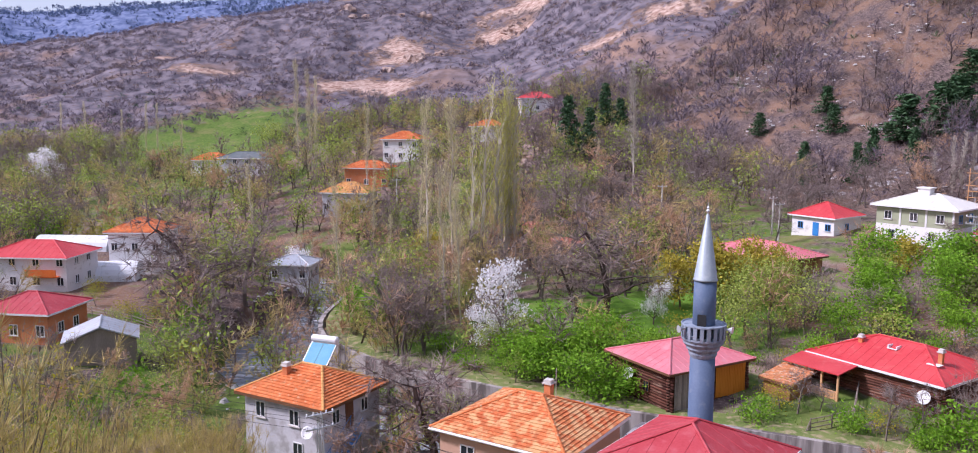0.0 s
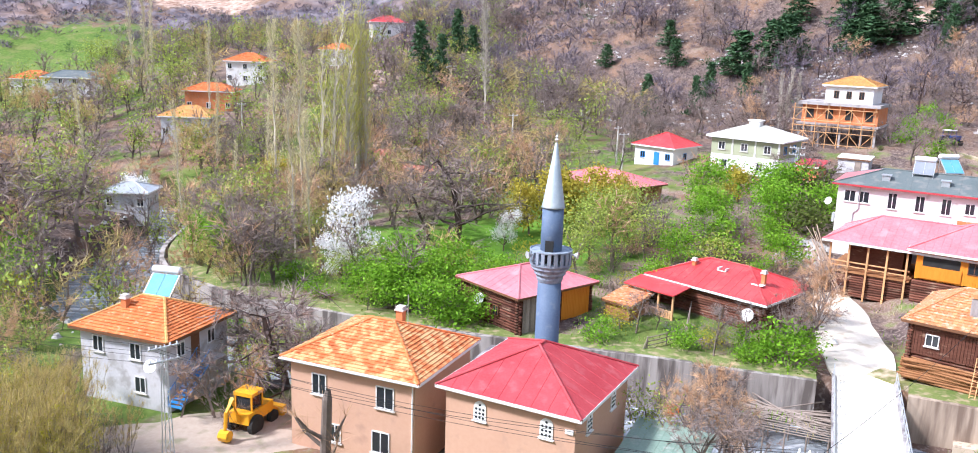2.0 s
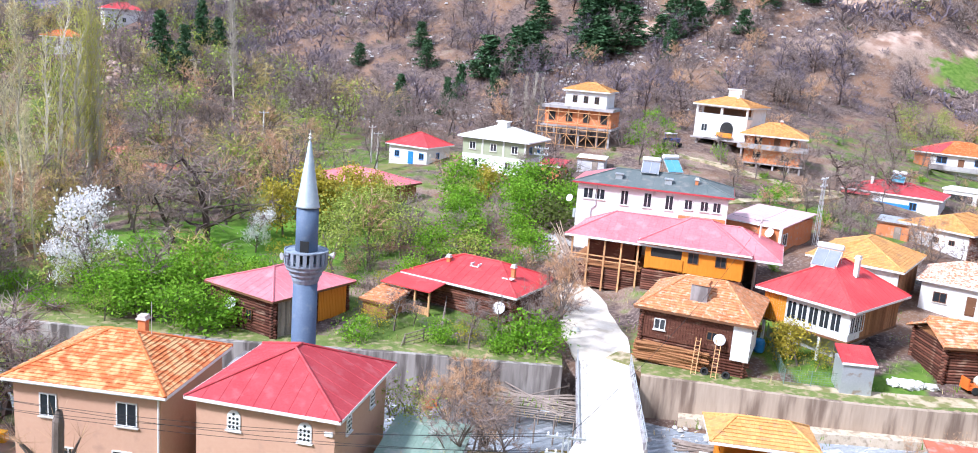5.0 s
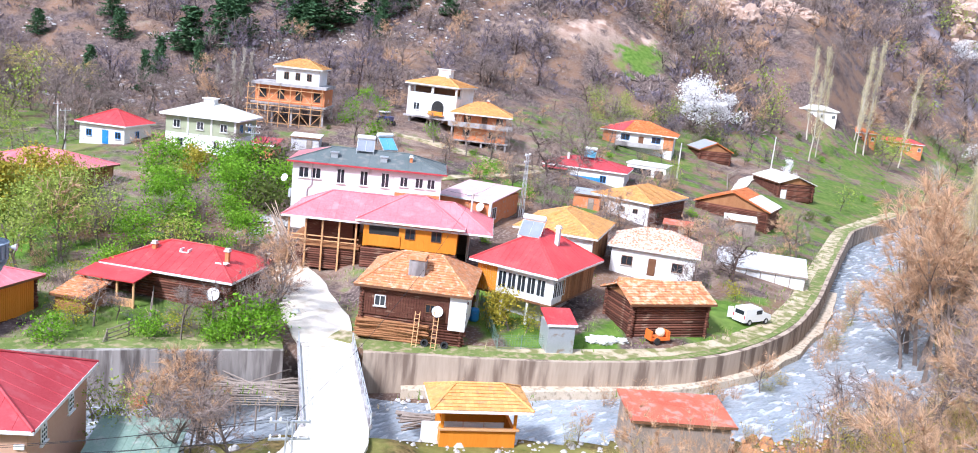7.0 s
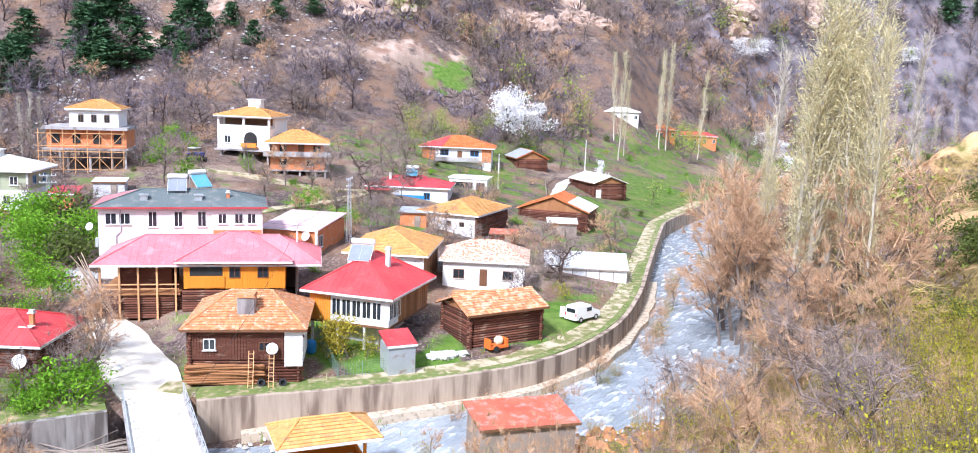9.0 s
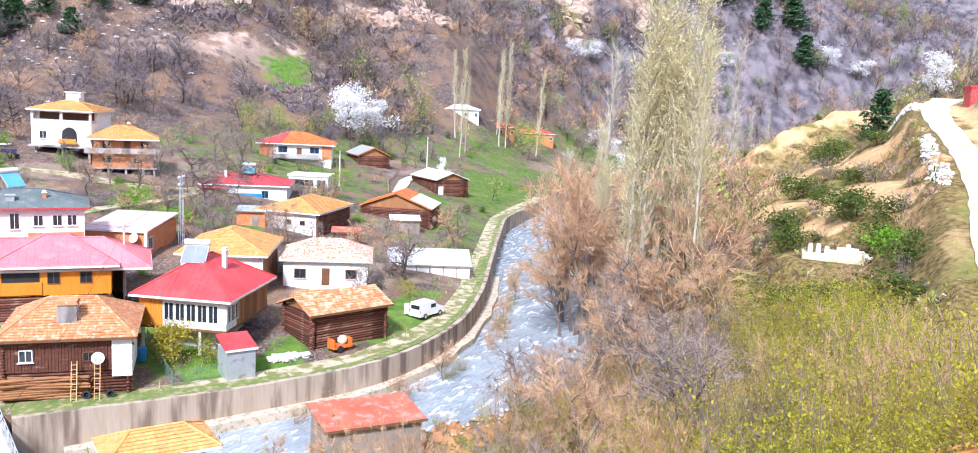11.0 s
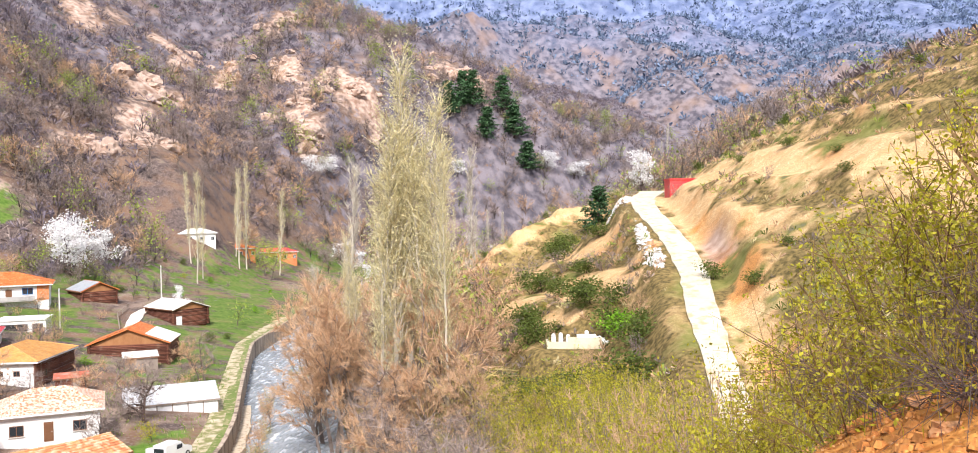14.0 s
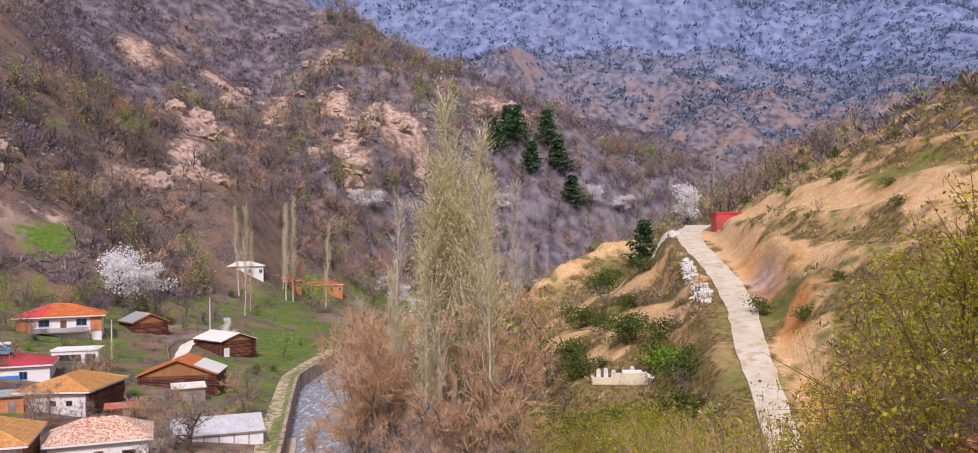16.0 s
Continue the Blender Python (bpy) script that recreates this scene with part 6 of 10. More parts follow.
# -- little shed with red roof
L, W, H = 2.8, 2.8, 2.9
a = house("garden_shed", "small grey rendered shed with bright red lean-to roof", (59.0, 45.4), -32, L, W, 4.3, "shed")
walls(a, L, W, 0.15, -0.5, H - 0.1, "zinc")
roof(a, "shed", L, W, H, 0.75, "crimson", rib=0.5)
door(a, face_m("r", L, W, 0.15), 1.5, 0, 0.8, 1.9, "zinc")

# -- log barn
M["tile_patched"] = mat("patched_roof_tile", (0.60, 0.2, 0.08), (0.7, 0.32, 0.15), 0.6, 0.85, island=0.35, stain=(0.68, 0.5, 0.34), stain_at=0.56)
TILED.add("tile_patched")
L, W, H, O = 9.6, 6.6, 4.0, 0.6
a = house("log_barn", "weathered log barn with patched tiled roof", (75.0, 41.0), -25, L, W, 4.3, "barn")
walls(a, L, W, O + 0.2, -0.5, H - 0.14, "log")
log_walls(a, L, W, O, -0.4, H - 0.1, seed=11)
roof(a, "gable_x", L, W, H, 1.3, "tile_patched", fascia="darkframe", seed=9)
gable_wall(a, L, W, O, H - 0.15, 1.3, "plank")

# -- house with yellow tiled roof behind
L, W, H, O = 9.8, 11.6, 4.7, 0.6
a = house("yellow_tiled_house", "white house with pale yellow tiled hip roof", (75.0, 56.6), -62, L, W, 6.6)
walls(a, L, W, O, -1, H - 0.14, "white")
roof(a, "hip", L, W, H, 2.0, "tile_pale", ridge=2.5, seed=10, cap="tile_pale")
boards(a, face_m("r", L, W, O), 1.0, W - O, 0, H - 0.2, "plank", 0.25)
window(a, face_m("f", L, W, O), 8.0, 1.6, 1.0, 1.2), window(a, face_m("f", L, W, O), 4.4, 1.6, 1.0, 1.2)

# -- white house with blotchy tiles
L, W, H, O = 10.6, 8.5, 4.4, 0.5
a = house("blotchy_tiled_house", "white cottage with faded blotchy tiled hip roof", (84.9, 49.4), -60, L, W, 5.6)
walls(a, L, W, O, -1, H - 0.14, "white")
roof(a, "hip", L, W, H, 1.8, "tile_blotchy", ridge=3.2, seed=11)
f = face_m("f", L, W, O)
window(a, f, 2.4, 2.2, 1.3, 1.1, "darkframe"), window(a, f, 8.2, 2.2, 1.3, 1.1, "darkframe"), door(a, f, 5.3, 1.4, 0.9, 2.0)
w = house("small_store", "small whitewashed store with patched sheet roof", (74.6, 45.8), -40, 5.5, 3.4, 5.2, "shed")
walls(w, 5.5, 3.4, 0.2, -1, 2.8, "white")
roof(w, "gable_x", 5.5, 3.4, 2.9, 0.8, "tile_old", seed=4), gable_wall(w, 5.5, 3.4, 0.2, 2.75, 0.8, "white")

# -- red-roofed low house with blue sheet
L, W, H, O = 14.6, 9.0, 3.1, 0.5
a = house("low_red_roofed_house", "low house with red sheet roof and blue sheeting", (116.4, 83.6), -60, L, W, 10.0)
walls(a, L, W, O, -1, H - 0.14, "white")
roof(a, "hip", L, W, H, 1.5, "red", ridge=4.0)
f = face_m("f", L, W, O)
part("porch_roof", Geo().box(0.5, 4.6, -1.8, 0.4, H - 0.5, H - 0.4), "red", a)
part("blue_sheeting", Geo().box(4.2, 10.2, O - 0.14, O - 0.004, 0.4, 1.7), "blue", a, "bright blue sheeting")
window(a, f, 10.6, 1.0, 1.1, 1.2, "blue"), window(a, f, 2.6, 1.0, 1.0, 1.2)
solar(local(a, 7.5, 3.2, 4.3, 0), w=1.9, h=1.6), chimney(a, 4.0, 2.8, 3.9, 0.35, 0.9, "frame")

# -- white house with part red part tiled roof
L, W, H, O = 16.6, 9.5, 4.8, 0.8
a = house("blue_windowed_house", "white and brick house with tiled roof and blue windows", (157.0, 101.3), -60, L, W, 12.2)
walls(a, L, W, O, -1.5, H - 0.14, "white")
part("brick_bay", Geo().box(O - 0.06, 3.6, O - 0.1, O - 0.004, 1.8, 4.5), "brick", a)
part("brick_bay", Geo().box(L - O - 2.0, L - O + 0.06, O - 0.1, O - 0.004, 1.8, 4.5), "brick", a)
part("balcony_slab", Geo().box(3.6, 13.6, -0.9, O, 1.75, 1.95).box(3.6, 13.6, -0.95, -0.88, 1.953, 2.7), "concrete_grey", a)
roof(a, "hip", L, W, H, 2.25, "tile", ridge=3.0, seed=12)
part("red_hip", Geo().face((-0.03, -0.03, H + 0.11), ((L - 3.0) / 2, W / 2, H + 2.36), (-0.03, W + 0.03, H + 0.11)).face((-0.03, -0.03, H + 0.11), (5.2, -0.03, H + 0.11), ((L - 3.0) / 2, W / 2, H + 2.38)), "crimson", a, "bright red sheet hip")
f = face_m("f", L, W, O)
for u in (5.6, 12.2):
    window(a, f, u, 2.9, 1.9, 1.3, "blue")
door(a, f, 9.0, 1.97, 1.1, 2.0)
chimney(a, 10.5, 5, 5.6, 0.4, 0.9)
w = house("garage", "flat-roofed white garage with dark openings", (134.6, 88.2), -68, 7.4, 5, 10.1, "garage")
walls(w, 7.4, 5, 0.05, -1.5, 2.8, "white")
part("flat_roof", Geo().box(-0.15, 7.55, -0.15, 5.15, 2.803, 3.1), "white", w)
# the garage's dark inside is painted as black panels on solid walls
part("opening", Geo().box(0.6, 4.6, -0.02, 0.046, 1.0, 2.2), "black", w), part("opening", Geo().box(5.3, 6.9, -0.02, 0.046, 0.2, 2.2), "black", w)

# -- tiled house with white end and log end
L, W, H, O = 10.2, 12.8, 3.5, 0.6
a = house("half_log_house", "long house, half white render half logs, under a tiled roof", (103.0, 68.8), -80, L, W, 8.0)
walls(a, L, W, O, -1, H - 0.14, "white")
log_walls(a, L, W, O - 0.1, -0.2, H - 0.2, seed=12, sides="r")
roof(a, "hip", L, W, H, 1.6, "tile_pale", ridge=4.5, seed=13)
f = face_m("f", L, W, O)
for u in (5.2, 7.3):
    window(a, f, u, 1.6, 0.8, 0.7, "darkframe", sill=False)
window(a, face_m("r", L, W, O - 0.24), 3.0, 1.2, 1.0, 0.9, "darkframe", sill=False)

# -- log barns further up the river
def barn(name, label, N, yaw, L, W, zg, H, rise, material, kind="gable_x", seed=0):
    b = house(name, label, N, yaw, L, W, zg, "barn", "log barns")
    walls(b, L, W, 0.75, -1, H - 0.14, "log")
    log_walls(b, L, W, 0.5, -0.6, H - 0.1, seed=seed)
    roof(b, kind, L, W, H, rise, material, fascia="darkframe", seed=seed)
    gable_wall(b, L, W, 0.5, H - 0.15, rise, "plank", kind == "gable_x")
    return b


b = barn("gabled_log_barn", "weathered log barn with half tiled half sheet gable roof", (128.4, 63.6), -74, 12.6, 9.0, 6.8, 3.2, 2.4, "tile", "gable_y", 14)
part("sheet_patch", Geo().face((8.8, -0.05, 4.78), (12.65, -0.05, 3.3), (12.65, 9.05, 3.3), (8.8, 9.05, 4.78)), "cream_sheet", b, "pale sheeting")
door(b, face_m("f", 12.6, 9, 0.36), 8.5, -0.4, 1.6, 2.2, "grey_wood")
b = barn("white_roofed_log_barn", "red-brown log barn with pale sheet roof", (170.2, 75.4), -34, 8.6, 11.6, 8.0, 3.0, 1.5, "cream_sheet", "gable_y", 15)
door(b, face_m("f", 8.6, 11.6, 0.36), 1.6, -0.4, 1.2, 2.0, "frame", "white door")
b = barn("two_tone_log_barn", "log barn with half blue-grey sheet half tiled roof", (174.0, 97.2), -40, 8.0, 9.0, 11.1, 3.2, 1.8, "tile", "gable_y", 16)
part("sheet_patch", Geo().face((-0.04, -0.04, 3.3), (-0.04, 9.04, 3.3), (4.0, 9.04, 5.12), (4.0, -0.04, 5.12)), "zinc", b, "blue-grey sheeting")

# -- plastic tunnel shed by the river, kiosk and near sheds
def tunnel(name, label, N, yaw, L, W, zg, h, kind="tunnel"):
    t = house(name, label, N, yaw, L, W, zg, "greenhouse", "plastic greenhouses")
    g = Geo()
    n, mseg = 10, 12
    for i in range(mseg + 1):
        x = L * i / mseg
        for j in range(n + 1):
            an = math.pi * j / n
            g.v.append((x, W / 2 - W / 2 * math.cos(an), h * (math.sin(an) ** 0.8) - 0.2 + (0.04 if i % 2 else 0)))
        if i:
            k = (n + 1) * i
            g.f += [(k - n - 1 + j, k + j, k + 1 + j, k - n + j) for j in range(n)]
    g.f += [tuple(range(n, -1, -1)), tuple((n + 1) * mseg + j for j in range(n + 1))]
    part("film", g, "plastic", t, smooth=False)
    for i in range(0, mseg + 1, 2):
        x = L * i / mseg
        part("hoop", Geo().tube([(x, W / 2 - (W / 2 + 0.03) * math.cos(math.pi * j / 8), (h + 0.03) * (math.sin(math.pi * j / 8) ** 0.8) - 0.2) for j in range(9)], 0.03, 5), "steel", t)
    return t


t = house("plastic_covered_shed", "long low shed covered in white plastic sheeting", (105.0, 45.6), -60, 11.4, 5.0, 4.7, "shed")
walls(t, 11.4, 5.0, 0.2, -0.6, 1.75, "plastic")
M["sheetwhite"] = mat("white_sheeting", (0.46, 0.47, 0.49), (0.62, 0.63, 0.65), 0.8, 0.5, bump=0.1, stain=(0.46, 0.42, 0.37), stain_at=0.6)
roof(t, "shed", 11.4, 5.0, 1.85, 1.45, "sheetwhite", fascia="grey_wood", rib=0.6)
part("back_wall", Geo().box(0.2, 11.2, 4.55, 4.8, 1.753, 3.1), "plastic", t)
for i in range(7):
    part("post", Geo().tube([(0.25 + i * 1.82, 0.14, -0.5), (0.25 + i * 1.82, 0.14, 1.8)], 0.06, 6), "grey_wood", t)

L, W, H = 7.2, 4.6, 2.7
a = house("kiosk", "yellow boarded kiosk with pale tiled hip roof by the bridge", (43.4, 36.2), -34, L, W, 3.3, "kiosk")
walls(a, L, W, 0.9, -0.8, 0.9, "ochre", "lower_wall")
for u in (1.0, L - 1.0):
    for v in (1.0, W - 1.0):
        part("post", Geo().box(u - 0.1, u + 0.1, v - 0.1, v + 0.1, 0.903, H - 0.15), "ochre", a)
part("back_wall", Geo().box(1.1, L - 1.1, W - 1.1, W - 0.95, 0.903, H - 0.15), "ochre", a)
part("counter", Geo().box(0.7, L - 0.7, 0.7, 1.1, 0.903, 1.0), "newwood", a)
roof(a, "hip", L, W, H, 1.1, "tile_pale", ridge=3.4, fascia="frame", seed=14)
M["rust"] = mat("rusty_red_sheet", (0.42, 0.09, 0.05), (0.55, 0.17, 0.1), 0.5, 0.7, bump=0.1, stain=(0.4, 0.25, 0.2), stain_at=0.6)
a = house("riverside_shed", "low shed with rusty red sheet roof near the river", (53.4, 26.1), -40, 7.6, 4.8, 3.2, "shed")
walls(a, 7.6, 4.8, 0.3, -1.5, 3.2, "grey_wood")
roof(a, "shed", 7.6, 4.8, 3.3, 0.4, "rust", fascia="darkframe", rib=0.7)

# -- far houses across the river
def far_house(name, label, N, yaw, L, W, zg, H, rise, wall_mat, roof_mat, storeys=1, group="far houses", kind="hip", seed=0):
    h = house(name, label, N, yaw, L, W, zg, "house", group)
    walls(h, L, W, 0.5, -2, H - 0.14, wall_mat)
    roof(h, kind, L, W, H, rise, roof_mat, course=0.45, wide=0.45, seed=seed)
    for s in range(storeys):
        for i in range(max(2, int(L / 3))):
            u = 1.4 + i * (L - 2.8) / (max(2, int(L / 3)) - 1)
            window(h, face_m("f", L, W, 0.5), u, 0.9 + 2.7 * s, 1.0, 1.2)
        for i in range(2):
            window(h, face_m("r", L, W, 0.5), W * (i + 1) / 3, 0.9 + 2.7 * s, 1.0, 1.2)
    return h


def spot(az, d):
    return d * math.sin(radians(az)), d * math.cos(radians(az))


FAR = [("white_valley_house", "tall white house with orange tiled roof among bare trees", -20.9, 137, 0, 9.0, 8.0, 6.4, 1.8, "white", "tile", 2),
       ("field_house", "orange-roofed house below the green field", -17.0, 262, -12, 12, 9, 4.0, 2.0, "white", "tile", 1),
       ("brick_row_house", "pale house with dark roof below the green field", -13.9, 236, -12, 17, 8, 5.2, 1.6, "grey_white", "slate", 2),
       ("pale_orange_roofed_house", "white house with pale orange roof among poplars", -8.0, 176, -10, 10.5, 8.0, 4.4, 1.9, "grey_white", "tile_pale", 1),
       ("upper_orange_house", "pale house with orange roof above the poplars", -4.6, 208, -14, 10, 8, 5.4, 1.8, "white", "tile", 2),
       ("second_orange_house", "brown house with orange roof among poplars", -6.6, 192, -10, 11, 7, 4.5, 1.5, "brick", "tile", 1),
       ("hidden_house", "pale house with orange roof behind poplars", 1.0, 216, -10, 9, 7, 3.6, 1.5, "white", "tile", 1),
       ("spur_house", "red-roofed house on the rocky spur", 4.4, 252, 6, 10.5, 8, 4.2, 1.8, "white", "crimson", 1)]
for i, (nm, lb, az, d, yaw, L, W, H, rise, wm, rm, s) in enumerate(FAR):
    x, y = spot(az, d)
    far_house(nm, lb, (x, y), yaw, L, W, gz(x - L / 2, y + W / 3), H, rise, wm, rm, s, seed=20 + i)
x, y = spot(-26.4, 128)
a = far_house("balcony_house", "red-roofed house with orange balcony cloth", (x, y), -5, 13, 9, gz(x - 5, y + 3), 4.8, 1.8, "white", "crimson", 2, seed=31)
part("balcony_cloth", Geo().box(7.2, 11.6, -0.6, -0.5, 2.3, 3.3).box(7.2, 11.6, -0.5, 0.49, 2.2, 2.3), "orange", a, "orange balcony cloth")
x, y = spot(-27.6, 100)
a = far_house("low_red_house", "low pinkish house with red sheet roof", (x, y), -8, 9, 8, gz(x - 4, y + 3), 3.4, 1.6, "brick", "red", 1, seed=32)
x, y = spot(-24.2, 165)
tunnel("plastic_tunnel", "white plastic greenhouse tunnel", (x, y), -4, 13.5, 5, gz(x - 6, y) - 0.1, 2.8)
x, y = spot(-22.6, 133)
tunnel("plastic_tunnel", "white plastic greenhouse tunnel", (x, y), 8, 14.5, 5, gz(x - 6, y) - 0.1, 2.9)
x, y = spot(-22.6, 92)
a = house("blue_grey_shed", "shed with pale blue-grey sheet gable roof", (x, y), 22, 7.2, 5.5, gz(x - 3, y), "shed")
walls(a, 7.2, 5.5, 0.3, -1.5, 2.6, "grey_wood"), roof(a, "gable_y", 7.2, 5.5, 2.7, 1.4, "zinc"), gable_wall(a, 7.2, 5.5, 0.3, 2.55, 1.4, "grey_wood", False)
x, y = spot(-11.9, 132)
a = far_house("small_grey_house", "small grey house with sheet roof by the river", (x, y), -8, 7.2, 6, gz(x, y) if gz(x, y) > 2 else 3.2, 3.0, 1.1, "grey_white", "zinc", 1, seed=33)
for nm, az, d, L in (("rusty_shed", -4.2, 128, 5), ("rusty_shed", 3.2, 146, 5.5), ("orange_roofed_shed", 6.6, 131, 6)):
    x, y = spot(az, d)
    a = house(nm, "small timber shed with rusty roof in the orchard", (x, y), -14, L, 4, gz(x, y), "shed", "orchard sheds")
    walls(a, L, 4, 0.25, -1, 2.0, "plank"), roof(a, "gable_x", L, 4, 2.1, 0.9, "rust", fascia="darkframe"), gable_wall(a, L, 4, 0.25, 1.95, 0.9, "plank")
# row at the far meadow
for nm, lb, az, d, yaw, L, rm in (("far_red_roofed_house", "long low brick house with red sheet roof", 71.6, 318, -64, 26, "crimson"), ("far_sheet_roofed_house", "low white house with pale sheet roof", 66.6, 280, -60, 22, "cream_sheet"), ("far_brick_house", "low brick house with orange tiled roof", 69.0, 298, -64, 14, "tile")):
    x, y = spot(az, d)
    far_house(nm, lb, (x, y), yaw, L, 8, gz(x, y) + 2.6, 3.2, 1.3, "white" if rm == "cream_sheet" else "brick", rm, 1, seed=40)
# red tank house on the hill road
x, y = spot(98.3, 133)
a = house("red_pump_house", "small red-painted flat-roofed building beside the hill road", (x, y), -82, 5.6, 3.6, 31.6, "hut")
walls(a, 5.6, 3.6, 0.1, -1.5, 2.3, "crimson")
part("flat_roof", Geo().box(-0.05, 5.65, -0.05, 3.65, 2.303, 2.5), "crimson", a)
door(a, face_m("f", 5.6, 3.6, 0.1), 4.2, 0, 0.9, 1.9, "red")


# -- small outbuildings between the houses
def shed(name, label, x, y, yaw, L, W, H, rise, wall_mat, roof_mat, kind="shed"):
    s = house(name, label, (x, y), yaw, L, W, gz(x, y), "shed", "village sheds")
    walls(s, L, W, 0.2, -1.2, H - 0.1, wall_mat)
    roof(s, kind, L, W, H, rise, roof_mat, fascia="darkframe", rib=0.6)
    if kind == "gable_x":
        gable_wall(s, L, W, 0.2, H - 0.15, rise, wall_mat)
    door(s, face_m("f", L, W, 0.2), L * 0.65, 0, 0.9, 1.8, "grey_wood")
    return s


shed("white_roofed_shed", "small shed with flat white sheet roof", 74.6, 111.0, -42, 4.6, 3.6, 2.2, 0.3, "grey_white", "cream_sheet")
shed("timber_lean_to", "grey timber lean-to with sheet roof behind the cottages", 92.5, 55.5, -55, 4.6, 2.8, 2.4, 0.4, "plank", "zinc")
shed("sheet_roofed_store", "timber store with pale sheet roof", 122.5, 62.5, -58, 5.0, 3.4, 2.4, 0.5, "grey_wood", "cream_sheet")
shed("timber_lean_to", "dark timber lean-to with patched roof", 104.0, 62.5, -60, 4.2, 2.6, 2.3, 0.4, "log", "rust")
shed("sheet_roofed_store", "low brick store with grey sheet roof", 101, 76.5, -60, 4.4, 3.2, 2.3, 0.5, "brick", "zinc")
shed("red_roofed_shed", "low shed with dusty red roof behind bare trees", 112, 118, -45, 6.5, 4.0, 2.3, 0.9, "grey_wood", "rust", "gable_x")
# ---- plants ----
def twigs(rs, tips, n, length, width, spread=0.7):
    """Thin tapering twigs round the branch ends."""
    P = np.repeat(np.array([t[0] for t in tips]), n, 0)
    D = np.repeat(np.array([t[1] for t in tips]), n, 0) + rs.normal(size=(len(tips) * n, 3)) * spread
    D /= np.linalg.norm(D, axis=1)[:, None]
    P = P - D * 0.15 * length * rs.rand(len(P), 1)
    E = np.cross(D, rs.normal(size=D.shape))
    E /= np.linalg.norm(E, axis=1)[:, None]
    l = length * rs.uniform(0.5, 1.3, (len(P), 1))
    return np.stack([P - E * width, P + E * width, P + D * l], 1)


KINDS = {}


def bole(seg):
    """Round stems for the thick limbs, two-sided ones for the thin."""
    thick = [s for s in seg if s[2] > 0.06]
    thin = [s for s in seg if s[2] <= 0.06]
    return np.concatenate(([sticks(thick, 3)] if thick else []) + ([sticks(thin, 2)[: len(thin)]] if thin else []))


def plant(kind, trunk, crown, bark, leafmat):
    """The first plant of a kind: trunk and crown meshes under one empty."""
    KINDS.setdefault(kind, []).append((soup("trunk", trunk, bark), soup("crown", crown, leafmat)))


for i in range(5):
    rs = np.random.RandomState(20 + i)
    seg, tip = limbs(rs, 10, 1.0, 2, 0.25, 3, 0.75, r=0.24, wander=0.16, taper=0.5)
    plant("bare", bole(seg), twigs(rs, tip, 12, 1.6, 0.021), "bark", "twig")
for i in range(4):
    rs = np.random.RandomState(30 + i)
    seg, tip = limbs(rs, 10, 0.9, 2, 0.2, 3, 0.9, r=0.2, wander=0.14, taper=0.5)
    plant("budding", bole(seg), twigs(rs, tip, 30, 1.25, 0.016, 0.45), "bark", "twig_red")
for i in range(3):
    rs = np.random.RandomState(40 + i)
    seg, tip = limbs(rs, 9, 1.3, 2, 0.1, 3, 0.35, r=0.3, wander=0.22, taper=0.55)
    plant("gnarled", bole(seg), twigs(rs, tip, 14, 1.4, 0.03), "bark_dark", "twig")


def leafy(kind, seeds, height, spread, n, size, bark, leafmat, first=0.2, per=1.0, lift=0.7, flat=0.0, taper=0.5, levels=2, clump=0.8):
    for sd in seeds:
        rs = np.random.RandomState(sd)
        seg, tip = limbs(rs, height, spread, levels, first, 3, lift, wander=0.14, taper=taper)
        T = np.array([t[0] for t in tip])
        c = T[rs.randint(0, len(T), n)] + rs.normal(size=(n, 3)) * clump * np.array([1, 1, 0.7])
        c = c[c[:, 2] > height * 0.1]
        plant(kind, bole(seg), flakes(rs, c, size, flat=flat), bark, leafmat)


leafy("green_tree", (50, 51, 52, 53), 7, 1.1, 1700, 0.19, "bark", "green", first=0.15)
leafy("young_tree", (54, 55, 56), 8, 1.0, 1000, 0.15, "bark", "green2", first=0.2, clump=1.0)
leafy("willow", (57, 58), 8, 1.1, 2000, 0.21, "bark", "olive", first=0.1)
leafy("blossom", (60, 61, 62), 9, 0.9, 2400, 0.17, "bark_dark", "blossom", first=0.15, clump=0.6)
leafy("green_bush", (63, 64, 65), 3, 1.3, 650, 0.14, "bark", "green", first=0.0, clump=0.55)
leafy("olive_bush", (66, 67, 68), 3.2, 1.2, 750, 0.09, "bark", "hazel", first=0.0, clump=0.6)
leafy("dark_bush", (163, 164, 165), 3, 1.2, 900, 0.13, "bark_dark", "deep_green", first=0.0, clump=0.55)
